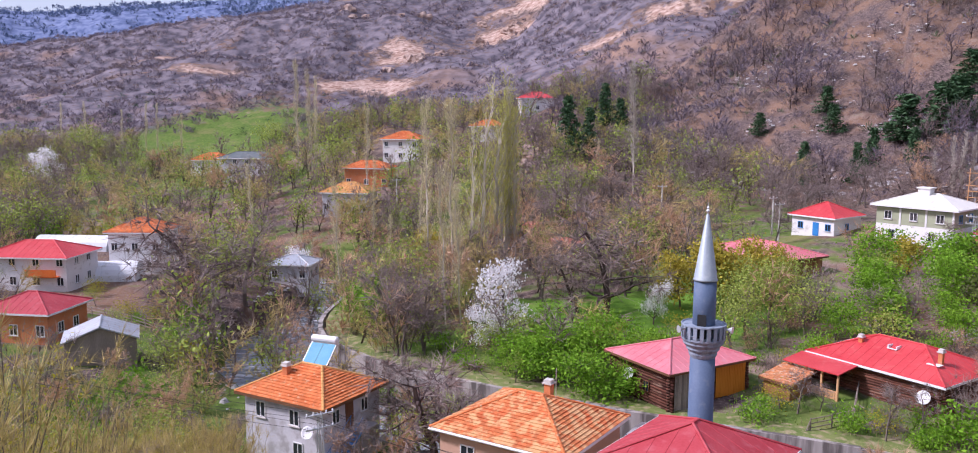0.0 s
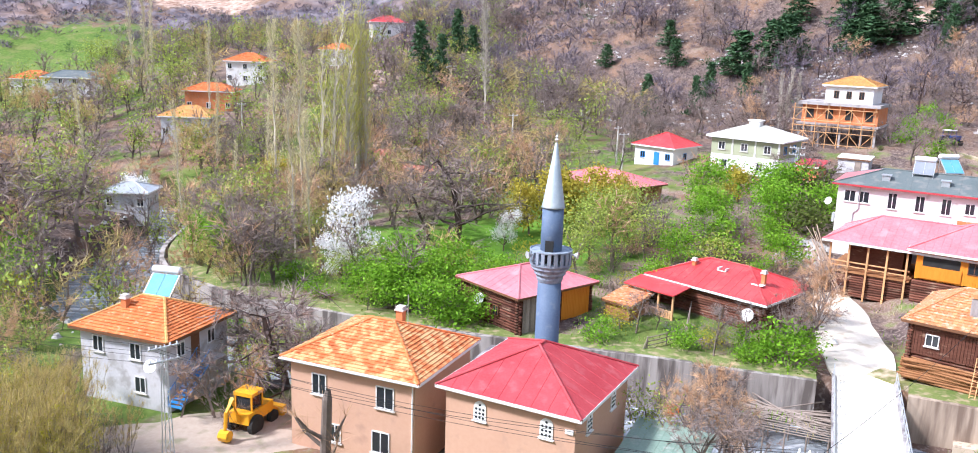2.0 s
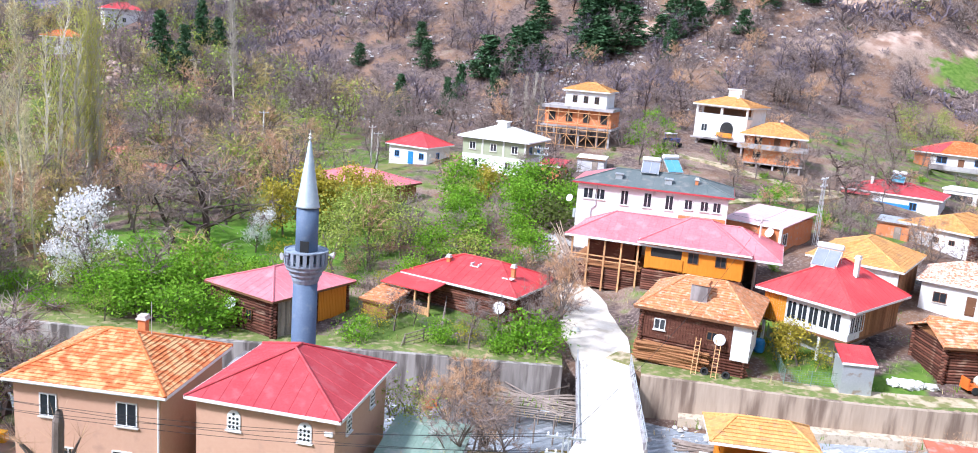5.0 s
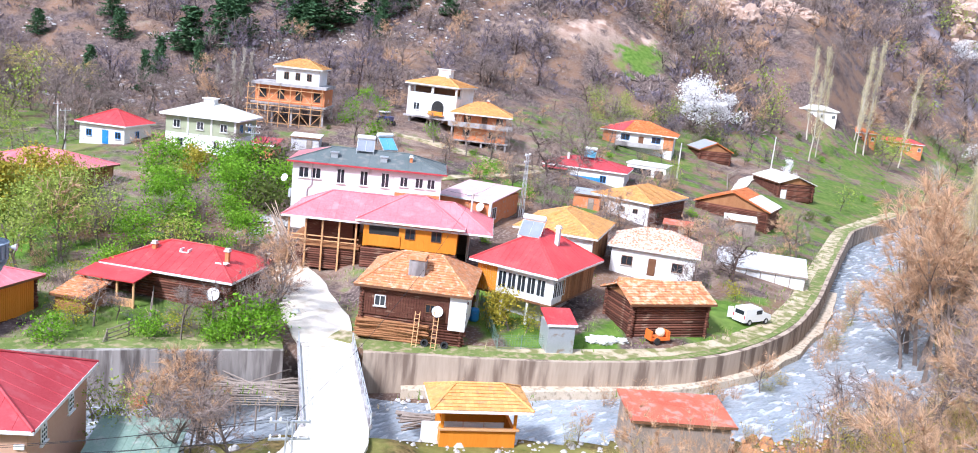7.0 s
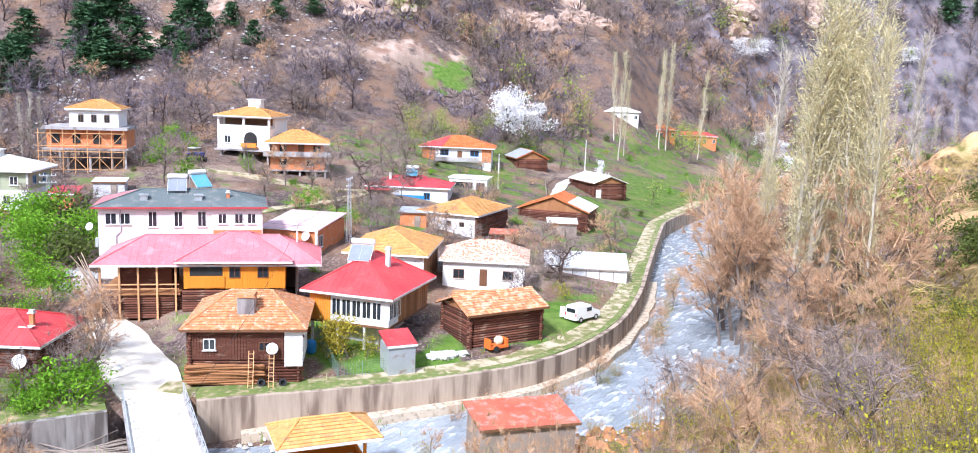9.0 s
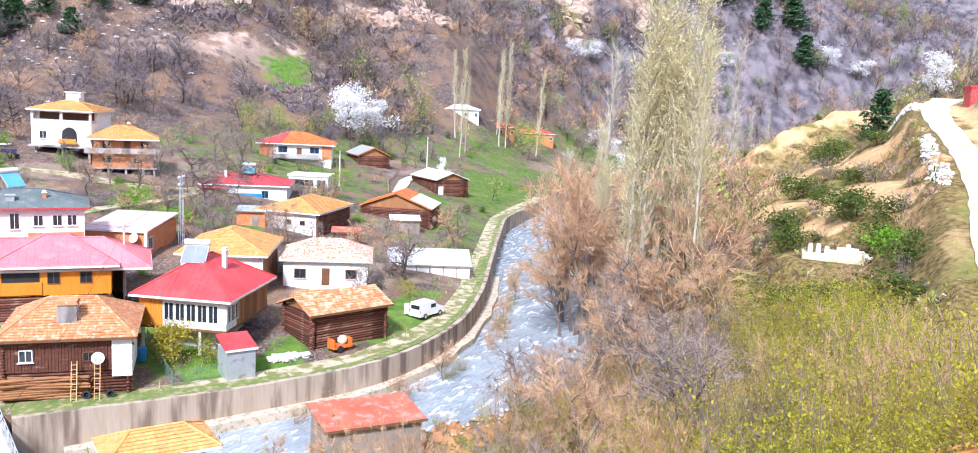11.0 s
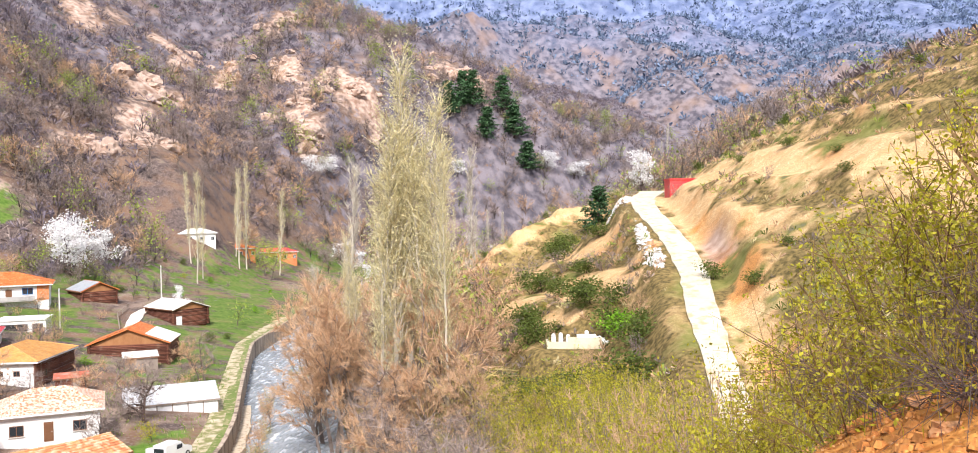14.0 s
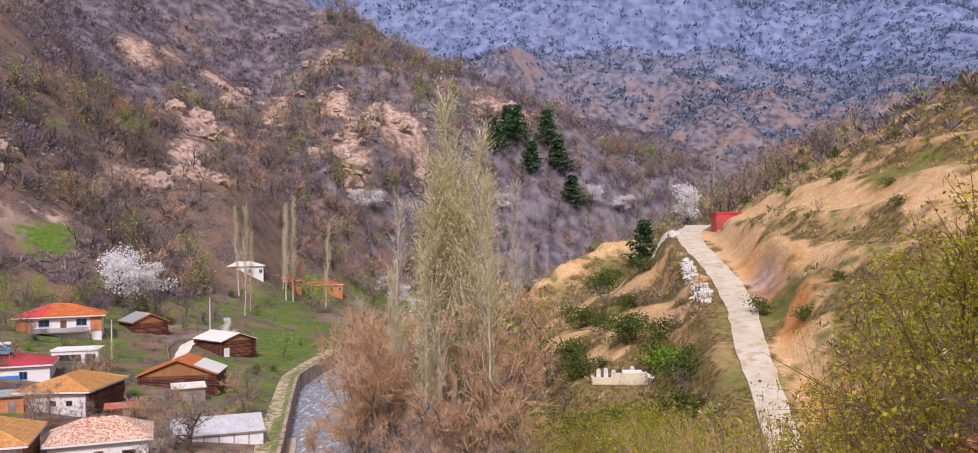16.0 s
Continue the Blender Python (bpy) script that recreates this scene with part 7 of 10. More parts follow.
for i in range(3):
    rs = np.random.RandomState(70 + i)
    seg, tip = [], []
    for s in range(16):
        a, q = rs.uniform(0, 6.28), rs.uniform(0.15, 0.7)
        d = np.array([math.cos(a) * q, math.sin(a) * q, 1.0])
        p = np.array([math.cos(a), math.sin(a), 0]) * rs.uniform(0, 0.35)
        for k in range(3):
            e = p + d * rs.uniform(0.6, 1.1) + rs.normal(size=3) * 0.12
            seg.append((p, e, 0.035 - 0.009 * k, 0.026 - 0.009 * k))
            p = e
            tip.append((p, d / np.linalg.norm(d)))
    plant("bare_bush", bole(seg), twigs(rs, tip, 11, 0.9, 0.013), "bark", "twig")
    plant("red_bush", bole(seg), twigs(rs, tip, 15, 0.9, 0.013), "bark", "twig_red")
    plant("yellow_bush", bole(seg), twigs(rs, tip, 16, 0.9, 0.015), "bark", "twig_yellow")
# finer bushes for the slope below the lookout: many upright shoots, small leaves
for i in range(3):
    rs = np.random.RandomState(170 + i)
    seg, tip = [], []
    for q in range(34):
        a, k = rs.uniform(0, 6.28), rs.uniform(0.05, 0.42)
        d = np.array([math.cos(a) * k, math.sin(a) * k, 1.0])
        p = np.array([math.cos(a), math.sin(a), 0]) * rs.uniform(0, 0.5)
        ln = rs.uniform(0.5, 0.75)
        for j in range(5):
            e = p + d * ln + rs.normal(size=3) * 0.07
            seg.append((p, e, 0.014 - 0.002 * j, 0.012 - 0.002 * j))
            p = e
            if j > 0:
                tip += [(p, d / np.linalg.norm(d))] * 2
    T = np.array([t[0] for t in tip])
    plant("shoot_bush", bole(seg), twigs(rs, tip, 9, 0.5, 0.005, 0.4), "bark", "twig_yellow")
    plant("tan_bush", bole(seg), twigs(rs, tip, 9, 0.5, 0.005, 0.4), "bark_tan", "twig_red")
    c = T[rs.randint(0, len(T), 3600)] + rs.normal(size=(3600, 3)) * 0.2
    plant("leafing_bush", bole(seg), flakes(rs, c, 0.03), "bark", "hazel")
# poplars: steep limbs close to the stem
for i in range(4):
    rs = np.random.RandomState(80 + i)
    seg, tip = [], []
    for s in range(3 if i < 2 else 1):
        p0 = np.array([rs.uniform(-1.2, 1.2), rs.uniform(-1.2, 1.2), 0]) if s else np.zeros(3)
        hh = 30 * rs.uniform(0.75, 0.95) if s else 30
        q = p0
        for k in range(12):
            e = q + np.array([rs.normal() * 0.12, rs.normal() * 0.12, hh / 12])
            seg.append((q, e, 0.26 * (1 - k / 12.5), 0.26 * (1 - (k + 1) / 12.5)))
            if k >= 2:
                for _ in range(9):
                    a = rs.uniform(0, 6.28)
                    d = np.array([math.cos(a) * 0.32, math.sin(a) * 0.32, 1.0])
                    ln = rs.uniform(2.0, 5.0) * (1 - 0.55 * k / 12)
                    b0 = q + (e - q) * rs.rand()
                    m1 = b0 + d * ln * 0.5
                    m2 = m1 + (d + np.array([0, 0, 0.6])) * ln * 0.35
                    seg += [(b0, m1, 0.05, 0.03), (m1, m2, 0.03, 0.015)]
                    tip += [(m1, d / np.linalg.norm(d)), (m2, d / np.linalg.norm(d))]
            q = e
        tip.append((q, np.array([0, 0, 1.0])))
    T = np.array([t[0] for t in tip])
    if i < 3:
        n = 9500 if i < 2 else 3000
        c = T[rs.randint(0, len(T), n)] + rs.normal(size=(n, 3)) * np.array([0.42, 0.42, 1.1])
        crown = flakes(rs, c, 0.066, 1.3)
        tw = twigs(rs, tip, 5, 1.3, 0.03, 0.35)
        crown = np.concatenate([crown, np.concatenate([tw, tw[:, 2:3]], 1)])
        plant("poplar" if i < 2 else "slim_poplar", bole(seg), crown, "bark_pale", "poplar")
        if i < 2:
            plant("green_poplar", bole(seg), crown[::3], "bark_pale", "poplar_green")
    else:
        plant("bare_poplar", bole(seg), twigs(rs, tip, 10, 1.6, 0.035, 0.35), "bark_pale", "bark_pale")
# pines: whorls of drooping boughs
for i in range(3):
    rs = np.random.RandomState(90 + i)
    seg, c = [(np.zeros(3), np.array([0, 0, 9.5]), 0.2, 0.03)], []
    for k in range(15):
        z = 1.2 + k * 0.56
        rr = (3.0 - 2.6 * k / 15) * rs.uniform(0.8, 1.15)
        for b in range(6):
            a = rs.uniform(0, 6.28)
            d = np.array([math.cos(a), math.sin(a), -0.12])
            e = np.array([0, 0, z]) + d * rr * rs.uniform(0.7, 1.1)
            seg.append((np.array([0, 0, z]), e, 0.05, 0.015))
            f = rs.rand(22, 1) ** 0.6
            c.append(np.array([0, 0, z]) + (e - np.array([0, 0, z])) * f + rs.normal(size=(22, 3)) * np.array([0.26, 0.26, 0.16]))
    c = np.concatenate(c)
    plant("pine", bole(seg), flakes(rs, c, 0.24, 1.2), "bark_dark", "dark")

LABELS = {
    "bare": ("bare_tree", "leafless grey-brown tree with fine spreading twigs", "tree", "bare trees"),
    "budding": ("budding_tree", "budding tree with reddish-brown twigs", "tree", "budding trees"),
    "gnarled": ("gnarled_tree", "dark gnarled leafless tree with wide crown", "tree", "gnarled trees"),
    "green_tree": ("orchard_tree", "orchard tree in fresh green leaf", "tree", "green orchard trees"),
    "young_tree": ("young_tree", "tree with sparse young olive-green leaves", "tree", "young leafed trees"),
    "willow": ("willow", "dense round golden-olive willow", "tree", "willows"),
    "blossom": ("blossom_tree", "fruit tree covered in white blossom", "tree", "blossom trees"),
    "green_bush": ("green_bush", "low bush in bright green leaf", "bush", "green bushes"),
    "dark_bush": ("evergreen_bush", "dense dark green bush on the slope", "bush", "dark bushes"),
    "olive_bush": ("hazel_bush", "yellow-green hazel bush with new leaves", "bush", "hazel bushes"),
    "bare_bush": ("bare_shrub", "grey-brown leafless shrub with thin stems", "shrub", "bare shrubs"),
    "red_bush": ("budding_shrub", "reddish-brown budding shrub with thin stems", "shrub", "budding shrubs"),
    "yellow_bush": ("catkin_shrub", "tan shrub with yellow catkins", "shrub", "catkin shrubs"),
    "shoot_bush": ("sapling_thicket", "thicket of thin upright tan shoots", "shrub", "sapling thickets"),
    "tan_bush": ("budding_thicket", "thicket of thin reddish-tan budding stems", "shrub", "budding thickets"),
    "leafing_bush": ("leafing_bush", "bush of thin stems with small yellow-green leaves", "bush", "leafing bushes"),
    "poplar": ("poplar", "tall slender poplar with pale yellow-green leaves", "tree", "poplars"),
    "green_poplar": ("green_poplar", "tall poplar in fresh yellow-green leaf", "tree", "green poplars"),
    "slim_poplar": ("slim_poplar", "thin poplar with sparse pale leaves", "tree", "slim poplars"),
    "bare_poplar": ("bare_poplar", "thin pale leafless poplar", "tree", "bare poplars"),
    "pine": ("pine", "dark green pine with drooping boughs", "tree", "pines"),
}
HEIGHT = {"bare": 10, "budding": 10, "gnarled": 8, "green_tree": 7, "young_tree": 8, "willow": 8, "blossom": 9, "green_bush": 3, "dark_bush": 3, "olive_bush": 3.2, "bare_bush": 3, "red_bush": 3,
          "yellow_bush": 3, "shoot_bush": 3.2, "tan_bush": 3.2, "leafing_bush": 3.2, "poplar": 31, "green_poplar": 31, "slim_poplar": 31, "bare_poplar": 31, "pine": 9.5}
PR = random.Random(77)


def grow(kind, x, y, h, z=None, wide=1.0, sink=0.15):
    trunk, crown = PR.choice(KINDS[kind])
    name, label, cat, group = LABELS[kind]
    s = h / HEIGHT[kind]
    m = pose(x, y, (gz(x, y) if z is None else z) - sink, PR.uniform(-3, 3), PR.uniform(-3, 3), PR.uniform(0, 360)) @ Matrix.Diagonal((s * wide, s * wide, s, 1))
    ob = thing(name, label, cat, m, group)
    part("trunk", trunk, None, ob), part("crown", crown, None, ob)
    KEEP.append((x, y, 0.6))
    return ob


# single plants that stand out
for k, x, y, h, w in (
        ("blossom", 1.6, 88.0, 10.0, 0.85), ("blossom", 0.4, 87.0, 6.0, 0.9), ("blossom", 18.4, 93.7, 5.6, 0.7), ("blossom", -42, 143, 4.5, 1.1), ("blossom", -30, 136, 6, 1), ("blossom", -33, 140, 6.5, 0.9),
        ("blossom", 190, 118, 13, 1.1), ("blossom", 196, 121, 14, 1.1), ("blossom", 203, 117, 10, 1.1), ("blossom", -132, 260, 12, 0.8), ("blossom", -138, 262, 10, 0.8), ("blossom", 300, 72, 9, 1.3),
        ("blossom", 360, 58, 10, 1.2), ("blossom", 390, 40, 9, 1.2), ("blossom", 330, 88, 9, 1.2), ("blossom", 178, -13, 9, 0.9), ("blossom", 175, 84, 7, 0.5), ("blossom", 22, 62.5, 2.4, 1.3),
        ("gnarled", 13.5, 97.3, 13.5, 1.0), ("gnarled", 10.4, 99, 8, 1.0), ("gnarled", -38.6, 111, 15, 1.1), ("gnarled", -37, 103, 10, 1.2), ("bare", -33, 115, 13, 1.2),
        ("willow", 25, 97, 8.6, 1.0), ("willow", 28.5, 98, 8.0, 1.0), ("willow", 22.3, 98, 7.4, 0.9), ("willow", -7.5, 123, 9, 0.9),
        ("slim_poplar", -4.6, 110, 25, 1.2), ("slim_poplar", -8.2, 118, 26, 1.1), ("green_poplar", -1.0, 122, 28.5, 1.7), ("green_poplar", 1.2, 126, 29, 1.5), ("green_poplar", 3.0, 128, 27, 1.4), ("slim_poplar", -5.0, 98, 18, 1.0), ("slim_poplar", -3.2, 97, 16, 1.2),
        ("bare_poplar", 29.6, 176, 26, 1.0), ("slim_poplar", -22.5, 128.5, 20, 0.9), ("slim_poplar", -20.5, 150, 17, 0.9), ("slim_poplar", -46, 168, 15, 1.0), ("slim_poplar", -49, 222, 28, 0.8),
        ("slim_poplar", -45, 220, 25, 0.8), ("slim_poplar", -43, 214, 24, 0.8), ("slim_poplar", -12, 146, 15, 1), ("slim_poplar", -17, 143, 13, 1), ("slim_poplar", -27, 190, 18, 0.9),
        ("slim_poplar", -165, 355, 20, 0.9), ("slim_poplar", -179, 362, 20, 0.9), ("slim_poplar", -143, 337, 17, 0.9), ("slim_poplar", -127, 320, 20, 0.8), ("slim_poplar", -121, 316, 20, 0.8), ("slim_poplar", -104, 292, 16, 0.9),
        ("green_bush", -14, 101.5, 5.2, 1.0), ("green_bush", -16, 103, 4.5, 1.0), ("green_bush", -32.5, 93, 6, 0.8), ("green_bush", -31, 90, 5, 0.8), ("green_bush", -83, 160, 6, 1), ("green_bush", -95, 170, 7, 1.2),
        ("green_tree", 5.2, 78.0, 5.4, 1.2), ("green_tree", 8.2, 77.0, 5.0, 1.3), ("green_tree", 1.5, 82.5, 4.4, 1.3), ("green_tree", 10.8, 80, 5.4, 1.2), ("green_tree", -2.5, 80.5, 4.6, 1.2), ("green_tree", 4.5, 84.0, 4.8, 1.2),
        ("green_tree", 7.5, 83.0, 4.6, 1.2), ("green_tree", 11.5, 75.0, 3.6, 1.2), ("green_tree", 47.7, 108, 6.6, 1.1), ("green_tree", 41.8, 93.5, 5.2, 1.2), ("green_tree", 44.8, 94.5, 4.8, 1.2), ("green_tree", 35.5, 86, 4.6, 1.2),
        ("green_tree", 53, 98, 5.8, 1.2), ("green_tree", 50, 90, 5.0, 1.2), ("green_tree", 55, 102, 6.0, 1.1), ("green_tree", 51, 95, 6.0, 1.1), ("green_tree", 31, 80, 4.0, 1.2), ("young_tree", 30, 90, 7.5, 1.1),
        ("young_tree", 33, 93, 7.5, 1.1), ("young_tree", 27, 88, 7.0, 1.1), ("young_tree", 24.5, 84, 7.0, 1.1), ("young_tree", 36.5, 98, 6.0, 1.1), ("young_tree", 45, 100, 6.0, 1.1), ("bare", 44, 88, 6.4, 1.1), ("bare", 40, 87, 5.5, 1.2),
        ("willow", 52.5, 106, 5.5, 1.0), ("green_bush", 36.2, 61.5, 3.4, 1.1), ("green_bush", 34.2, 62.7, 2.2, 1.1), ("bare", 43.6, 69.6, 7.6, 0.9), ("bare", 45.2, 72, 7.0, 0.9), ("budding", 42.6, 72.0, 7, 0.8), ("budding", 41.6, 67.2, 6, 0.8),
        ("bare", 77.3, 141, 9, 0.8), ("bare_poplar", 75.5, 140, 11, 1.2), ("bare_poplar", 78, 142, 11, 1.2), ("bare_poplar", 79.5, 141, 10, 1.2), ("bare_poplar", 73.5, 143, 9, 1.2),
        ("poplar", 90.5, 18.4, 38, 1.5), ("poplar", 87.7, 15.2, 33, 1.5), ("poplar", 93, 20.4, 34, 1.5), ("poplar", 89.5, 20.4, 30, 1.4), ("poplar", 94.5, 17.0, 29, 1.4), ("budding", 96.5, 28.2, 21, 0.75), ("budding", 101.5, 31.2, 22, 0.7), ("budding", 92.8, 26.4, 19, 0.75), ("budding", 105, 32.5, 20, 0.7), ("budding", 98.5, 27.0, 18, 0.8), ("budding", 84.5, 16.2, 15, 0.8), ("poplar", 99, 26.5, 22, 1.0), ("slim_poplar", 80, 12.5, 26, 0.8), ("bare_poplar", 108, 33, 21, 1.2), ("bare_poplar", 108.1, 29.3, 30, 1.0), ("bare_poplar", 119, 15.5, 24, 1.0), ("bare", 97, 24, 13, 1.1),
        ("budding", 93.5, 25.5, 16, 1.0), ("budding", 98, 29, 14, 1.0), ("budding", 103, 30, 15, 1.0), ("budding", 95, 29.5, 11, 1.1), ("budding", 88, 14.5, 13, 1.0), ("budding", 84, 13, 12, 0.9), ("budding", 108, 34.5, 12, 1.1), ("budding", 100, 31.5, 10, 1.1),
        ("slim_poplar", 220, 101, 29, 1.0), ("slim_poplar", 262, 104, 33, 1.0), ("slim_poplar", 256, 104, 30, 1.0), ("slim_poplar", 240, 112, 26, 1.0), ("slim_poplar", 268, 110, 24, 1.0), ("slim_poplar", 230, 104, 22, 1.0), ("slim_poplar", 275, 98, 28, 1.0),
        ("slim_poplar", 330, 52, 24, 0.8), ("slim_poplar", 345, 50, 26, 0.8), ("bare_poplar", 372, 44, 22, 1), ("bare_poplar", 380, 40, 24, 1), ("bare_poplar", 388, 34, 23, 1), ("bare_poplar", 560, -40, 26, 1), ("bare_poplar", 575, -55, 26, 1), ("bare_poplar", 590, -60, 24, 1),
        ("pine", 19.4, 206, 15, 0.9), ("pine", 24, 212, 13, 0.9), ("pine", 32, 240, 14, 0.9), ("pine", 36, 236, 12, 0.9), ("pine", 137, 212, 15, 1.9), ("pine", 131, 210, 13, 1.9), ("pine", 143, 214, 13, 1.9), ("pine", 151, 193, 13, 1.9), ("pine", 141.5, 186, 9, 1),
        ("pine", 105, 200, 13, 1.9), ("pine", 98, 204, 12, 1.9), ("pine", 112, 206, 12, 1.9), ("pine", 84, 190, 10, 1.0), ("pine", 66, 180, 10, 1.0), ("pine", 75, 176, 9, 0.9), ("pine", 125, 196, 9, 1.0), ("pine", 160, 205, 12, 1.1), ("pine", 90, 182, 9, 1),
        ("pine", 152, -3.5, 8.5, 1.5), ("pine", 495, 66, 24, 1.3), ("pine", 503, 60, 22, 1.4), ("pine", 489, 72, 20, 1.5), ("pine", 498, 52, 20, 1.5), ("pine", 514, 37, 20, 1.7), ("pine", 520, 44, 22, 1.5), ("pine", 508, 30, 18, 1.8), ("blossom", 385, 114, 12, 1.3), ("blossom", 378, 118, 10, 1.4), ("blossom", 516, 18, 13, 1.4), ("blossom", 528, 2, 13, 1.5), ("blossom", 474, 66, 10, 1.5), ("blossom", 340, 96, 9, 1.4),
        ("budding", 39.6, 65, 8.6, 1.0), ("bare", 37.4, 63.2, 6.6, 1.1), ("gnarled", 95.5, 50.8, 7, 0.9), ("bare", 118.5, 53.5, 8, 1), ("bare", 97, 52, 6, 1), ("budding", 96.4, 101.5, 7, 1), ("bare_bush", 38.5, 66.8, 4, 1.2), ("gnarled", 109.1, 97, 8, 1), ("bare", 120, 101, 8.5, 1), ("bare", 122, 97.3, 8.6, 1), ("gnarled", 102.4, 88.7, 7, 1), ("bare", 126, 104, 8, 1), ("gnarled", 115, 92, 7, 1), ("bare", 120, 118, 6, 1), ("bare", 132, 106, 7.5, 1), ("bare", 106, 101, 7, 1), ("budding", 22.5, 50.5, 7.5, 1.0), ("bare", 25.2, 49.3, 6.5, 1.0), ("young_tree", 20.3, 49.6, 5.5, 1.0), ("bare", 27.5, 51, 5.5, 1.0), ("dark_bush", 90, -1.2, 2.8, 1.6), ("dark_bush", 73.5, -4.6, 2.8, 1.5), ("green_bush", 78, -3.4, 2.6, 1.5), ("dark_bush", 99, 6.5, 2.6, 1.6), ("bare_bush", 80, 7.6, 3.2, 1.6), ("dark_bush", 72, 0.4, 2.4, 1.6), ("olive_bush", 66, -3.2, 2.8, 1.6), ("bare_bush", 104, -3, 2.4, 1.8), ("dark_bush", 108, -1, 2.2, 1.8), ("bare_bush", 116, 2, 2.6, 1.8), ("dark_bush", 124, -3, 2.2, 1.8), ("bare_bush", 92, 8, 3, 1.6), ("red_bush", 86, 9, 3.2, 1.6), ("bare_bush", 132, 8, 2.6, 1.8), ("dark_bush", 146, 4, 2.4, 1.8), ("bare_bush", 152, 0, 2.4, 1.8), ("dark_bush", 84.5, -3.8, 3.0, 1.3), ("dark_bush", 66, -4.4, 3.2, 1.3), ("dark_bush", 86, 5.2, 3.0, 1.2), ("dark_bush", 128, 3.6, 3.4, 1.3), ("dark_bush", 97, 0, 3.0, 1.5), ("dark_bush", 74.8, -14.8, 1.5, 1.5), ("dark_bush", 78.6, 7.5, 2.8, 1.4), ("dark_bush", 74, 2.8, 2.4, 1.5), ("dark_bush", 88, -3.6, 2.4, 1.2), ("dark_bush", 114, 4.9, 3.0, 1.3), ("dark_bush", 83, -12.6, 2.0, 1.2), ("dark_bush", 78, -18.3, 1.1, 1.5), ("dark_bush", 86, -25.6, 1.2, 1.5), ("dark_bush", 97, -28, 1.1, 1.7), ("dark_bush", 77, -5.0, 1.8, 1.2), ("dark_bush", 63, 2.5, 2.6, 1.4), ("dark_bush", 105, 2.5, 2.6, 1.3), ("dark_bush", 140, 2, 3.0, 1.3), ("dark_bush", 110, -26, 1.4, 1.8), ("dark_bush", 130, -30, 1.6, 1.8), ("dark_bush", 121, 8, 3, 1.3), ("dark_bush", 92, 6, 3.4, 1.2), ("dark_bush", 70, 8.5, 3.0, 1.3)):
    grow(k, x, y, h, wide=w)

# junipers on the stony hillside
for x, y, h, w in (
        (134, 212, 11, 2), (130, 200, 10, 2), (124.5, 199.5, 9, 1.9), (151, 198, 10, 2), (148, 190, 8, 1.9), (152.5, 189.5, 8, 1.9), (159, 188, 7, 1.9), (169, 181, 7, 1.9), (180, 178, 6, 2), (137, 181.5, 7, 1), (128, 197.5, 12, 2.1), (136, 197, 12, 2.1), (116, 216, 9, 2), (124, 225, 9, 2), (143.5, 193, 8, 2), (158, 178, 7, 1.8), (89.5, 225, 8, 1.6), (92, 237, 8, 1.6), (75, 241, 7, 1.6)):
    grow("pine", x, y, h, wide=w)

# orchard and river bank greenery between the houses
for k, x, y, h, w in (
        ("green_tree", 55, 103.5, 7, 1.2), ("young_tree", 33, 87.3, 6.5, 1.2), ("young_tree", 26.5, 91, 7, 1.2),
        ("green_tree", 40.2, 85.5, 5.5, 1.3), ("dark_bush", 59, 99, 6, 1.2), ("green_tree", 57.5, 95.5, 6.5, 1.2), ("dark_bush", 54.5, 90, 5, 1.2),
        ("green_tree", 48, 84, 5, 1.2), ("young_tree", 38, 78, 6, 1.2), ("young_tree", 29, 96, 7, 1.2), ("green_tree", 46, 97, 6, 1.3), ("willow", 30.5, 101, 7.5, 1.1), ("willow", 34.5, 103, 6, 1.0),
        ("green_tree", 3.2, 80.5, 5, 1.3), ("green_tree", 9.7, 84.5, 5.5, 1.3), ("green_tree", 13.2, 81.5, 4.5, 1.3), ("green_tree", 6.3, 88.5, 5, 1.2), ("green_bush", 10.2, 74.6, 3.6, 1.3), ("green_bush", 0.2, 77.6, 3.4, 1.3),
        ("green_bush", -4.5, 81.8, 3.4, 1.3), ("green_bush", 3.6, 75.8, 3.0, 1.3), ("green_bush", -9.5, 85.6, 3.2, 1.3), ("green_tree", -13, 99, 5.5, 1.1), ("green_tree", -15.2, 104.5, 6.0, 1.0), ("gnarled", -4.2, 64.5, 10, 1.15),
        ("bare", -7, 68, 8.5, 1.3), ("bare", -1.2, 66.8, 8, 1.3), ("bare", 1.4, 69.5, 7.5, 1.3), ("bare", 4.4, 66.5, 6.5, 1.3), ("bare_bush", 8.2, 65.4, 3.2, 1.3), ("budding", -11, 72, 7.5, 1.3),
        ("bare", -15, 76, 8, 1.3), ("bare_bush", -8, 76.2, 3.2, 1.4), ("bare", -18, 90, 7, 1.2), ("budding", -19.5, 97, 7, 1.2), ("green_bush", 36, 63.6, 3.6, 1.2), ("green_bush", 38.2, 63.0, 3.0, 1.1),
        ("olive_bush", 31.3, 65.8, 2.4, 1.3), ("olive_bush", 25, 71.2, 2.6, 1.3), ("green_bush", 22, 69, 2.4, 1.3)):
    grow(k, x, y, h, wide=w)


sector = lambda x, y: np.degrees(np.arctan2(x, y))
BARNYARD = lambda x, y: (sector(x, y) > 57.5) & (sector(x, y) < 67.5) & (np.hypot(x, y) > 128) & (np.hypot(x, y) < 205)


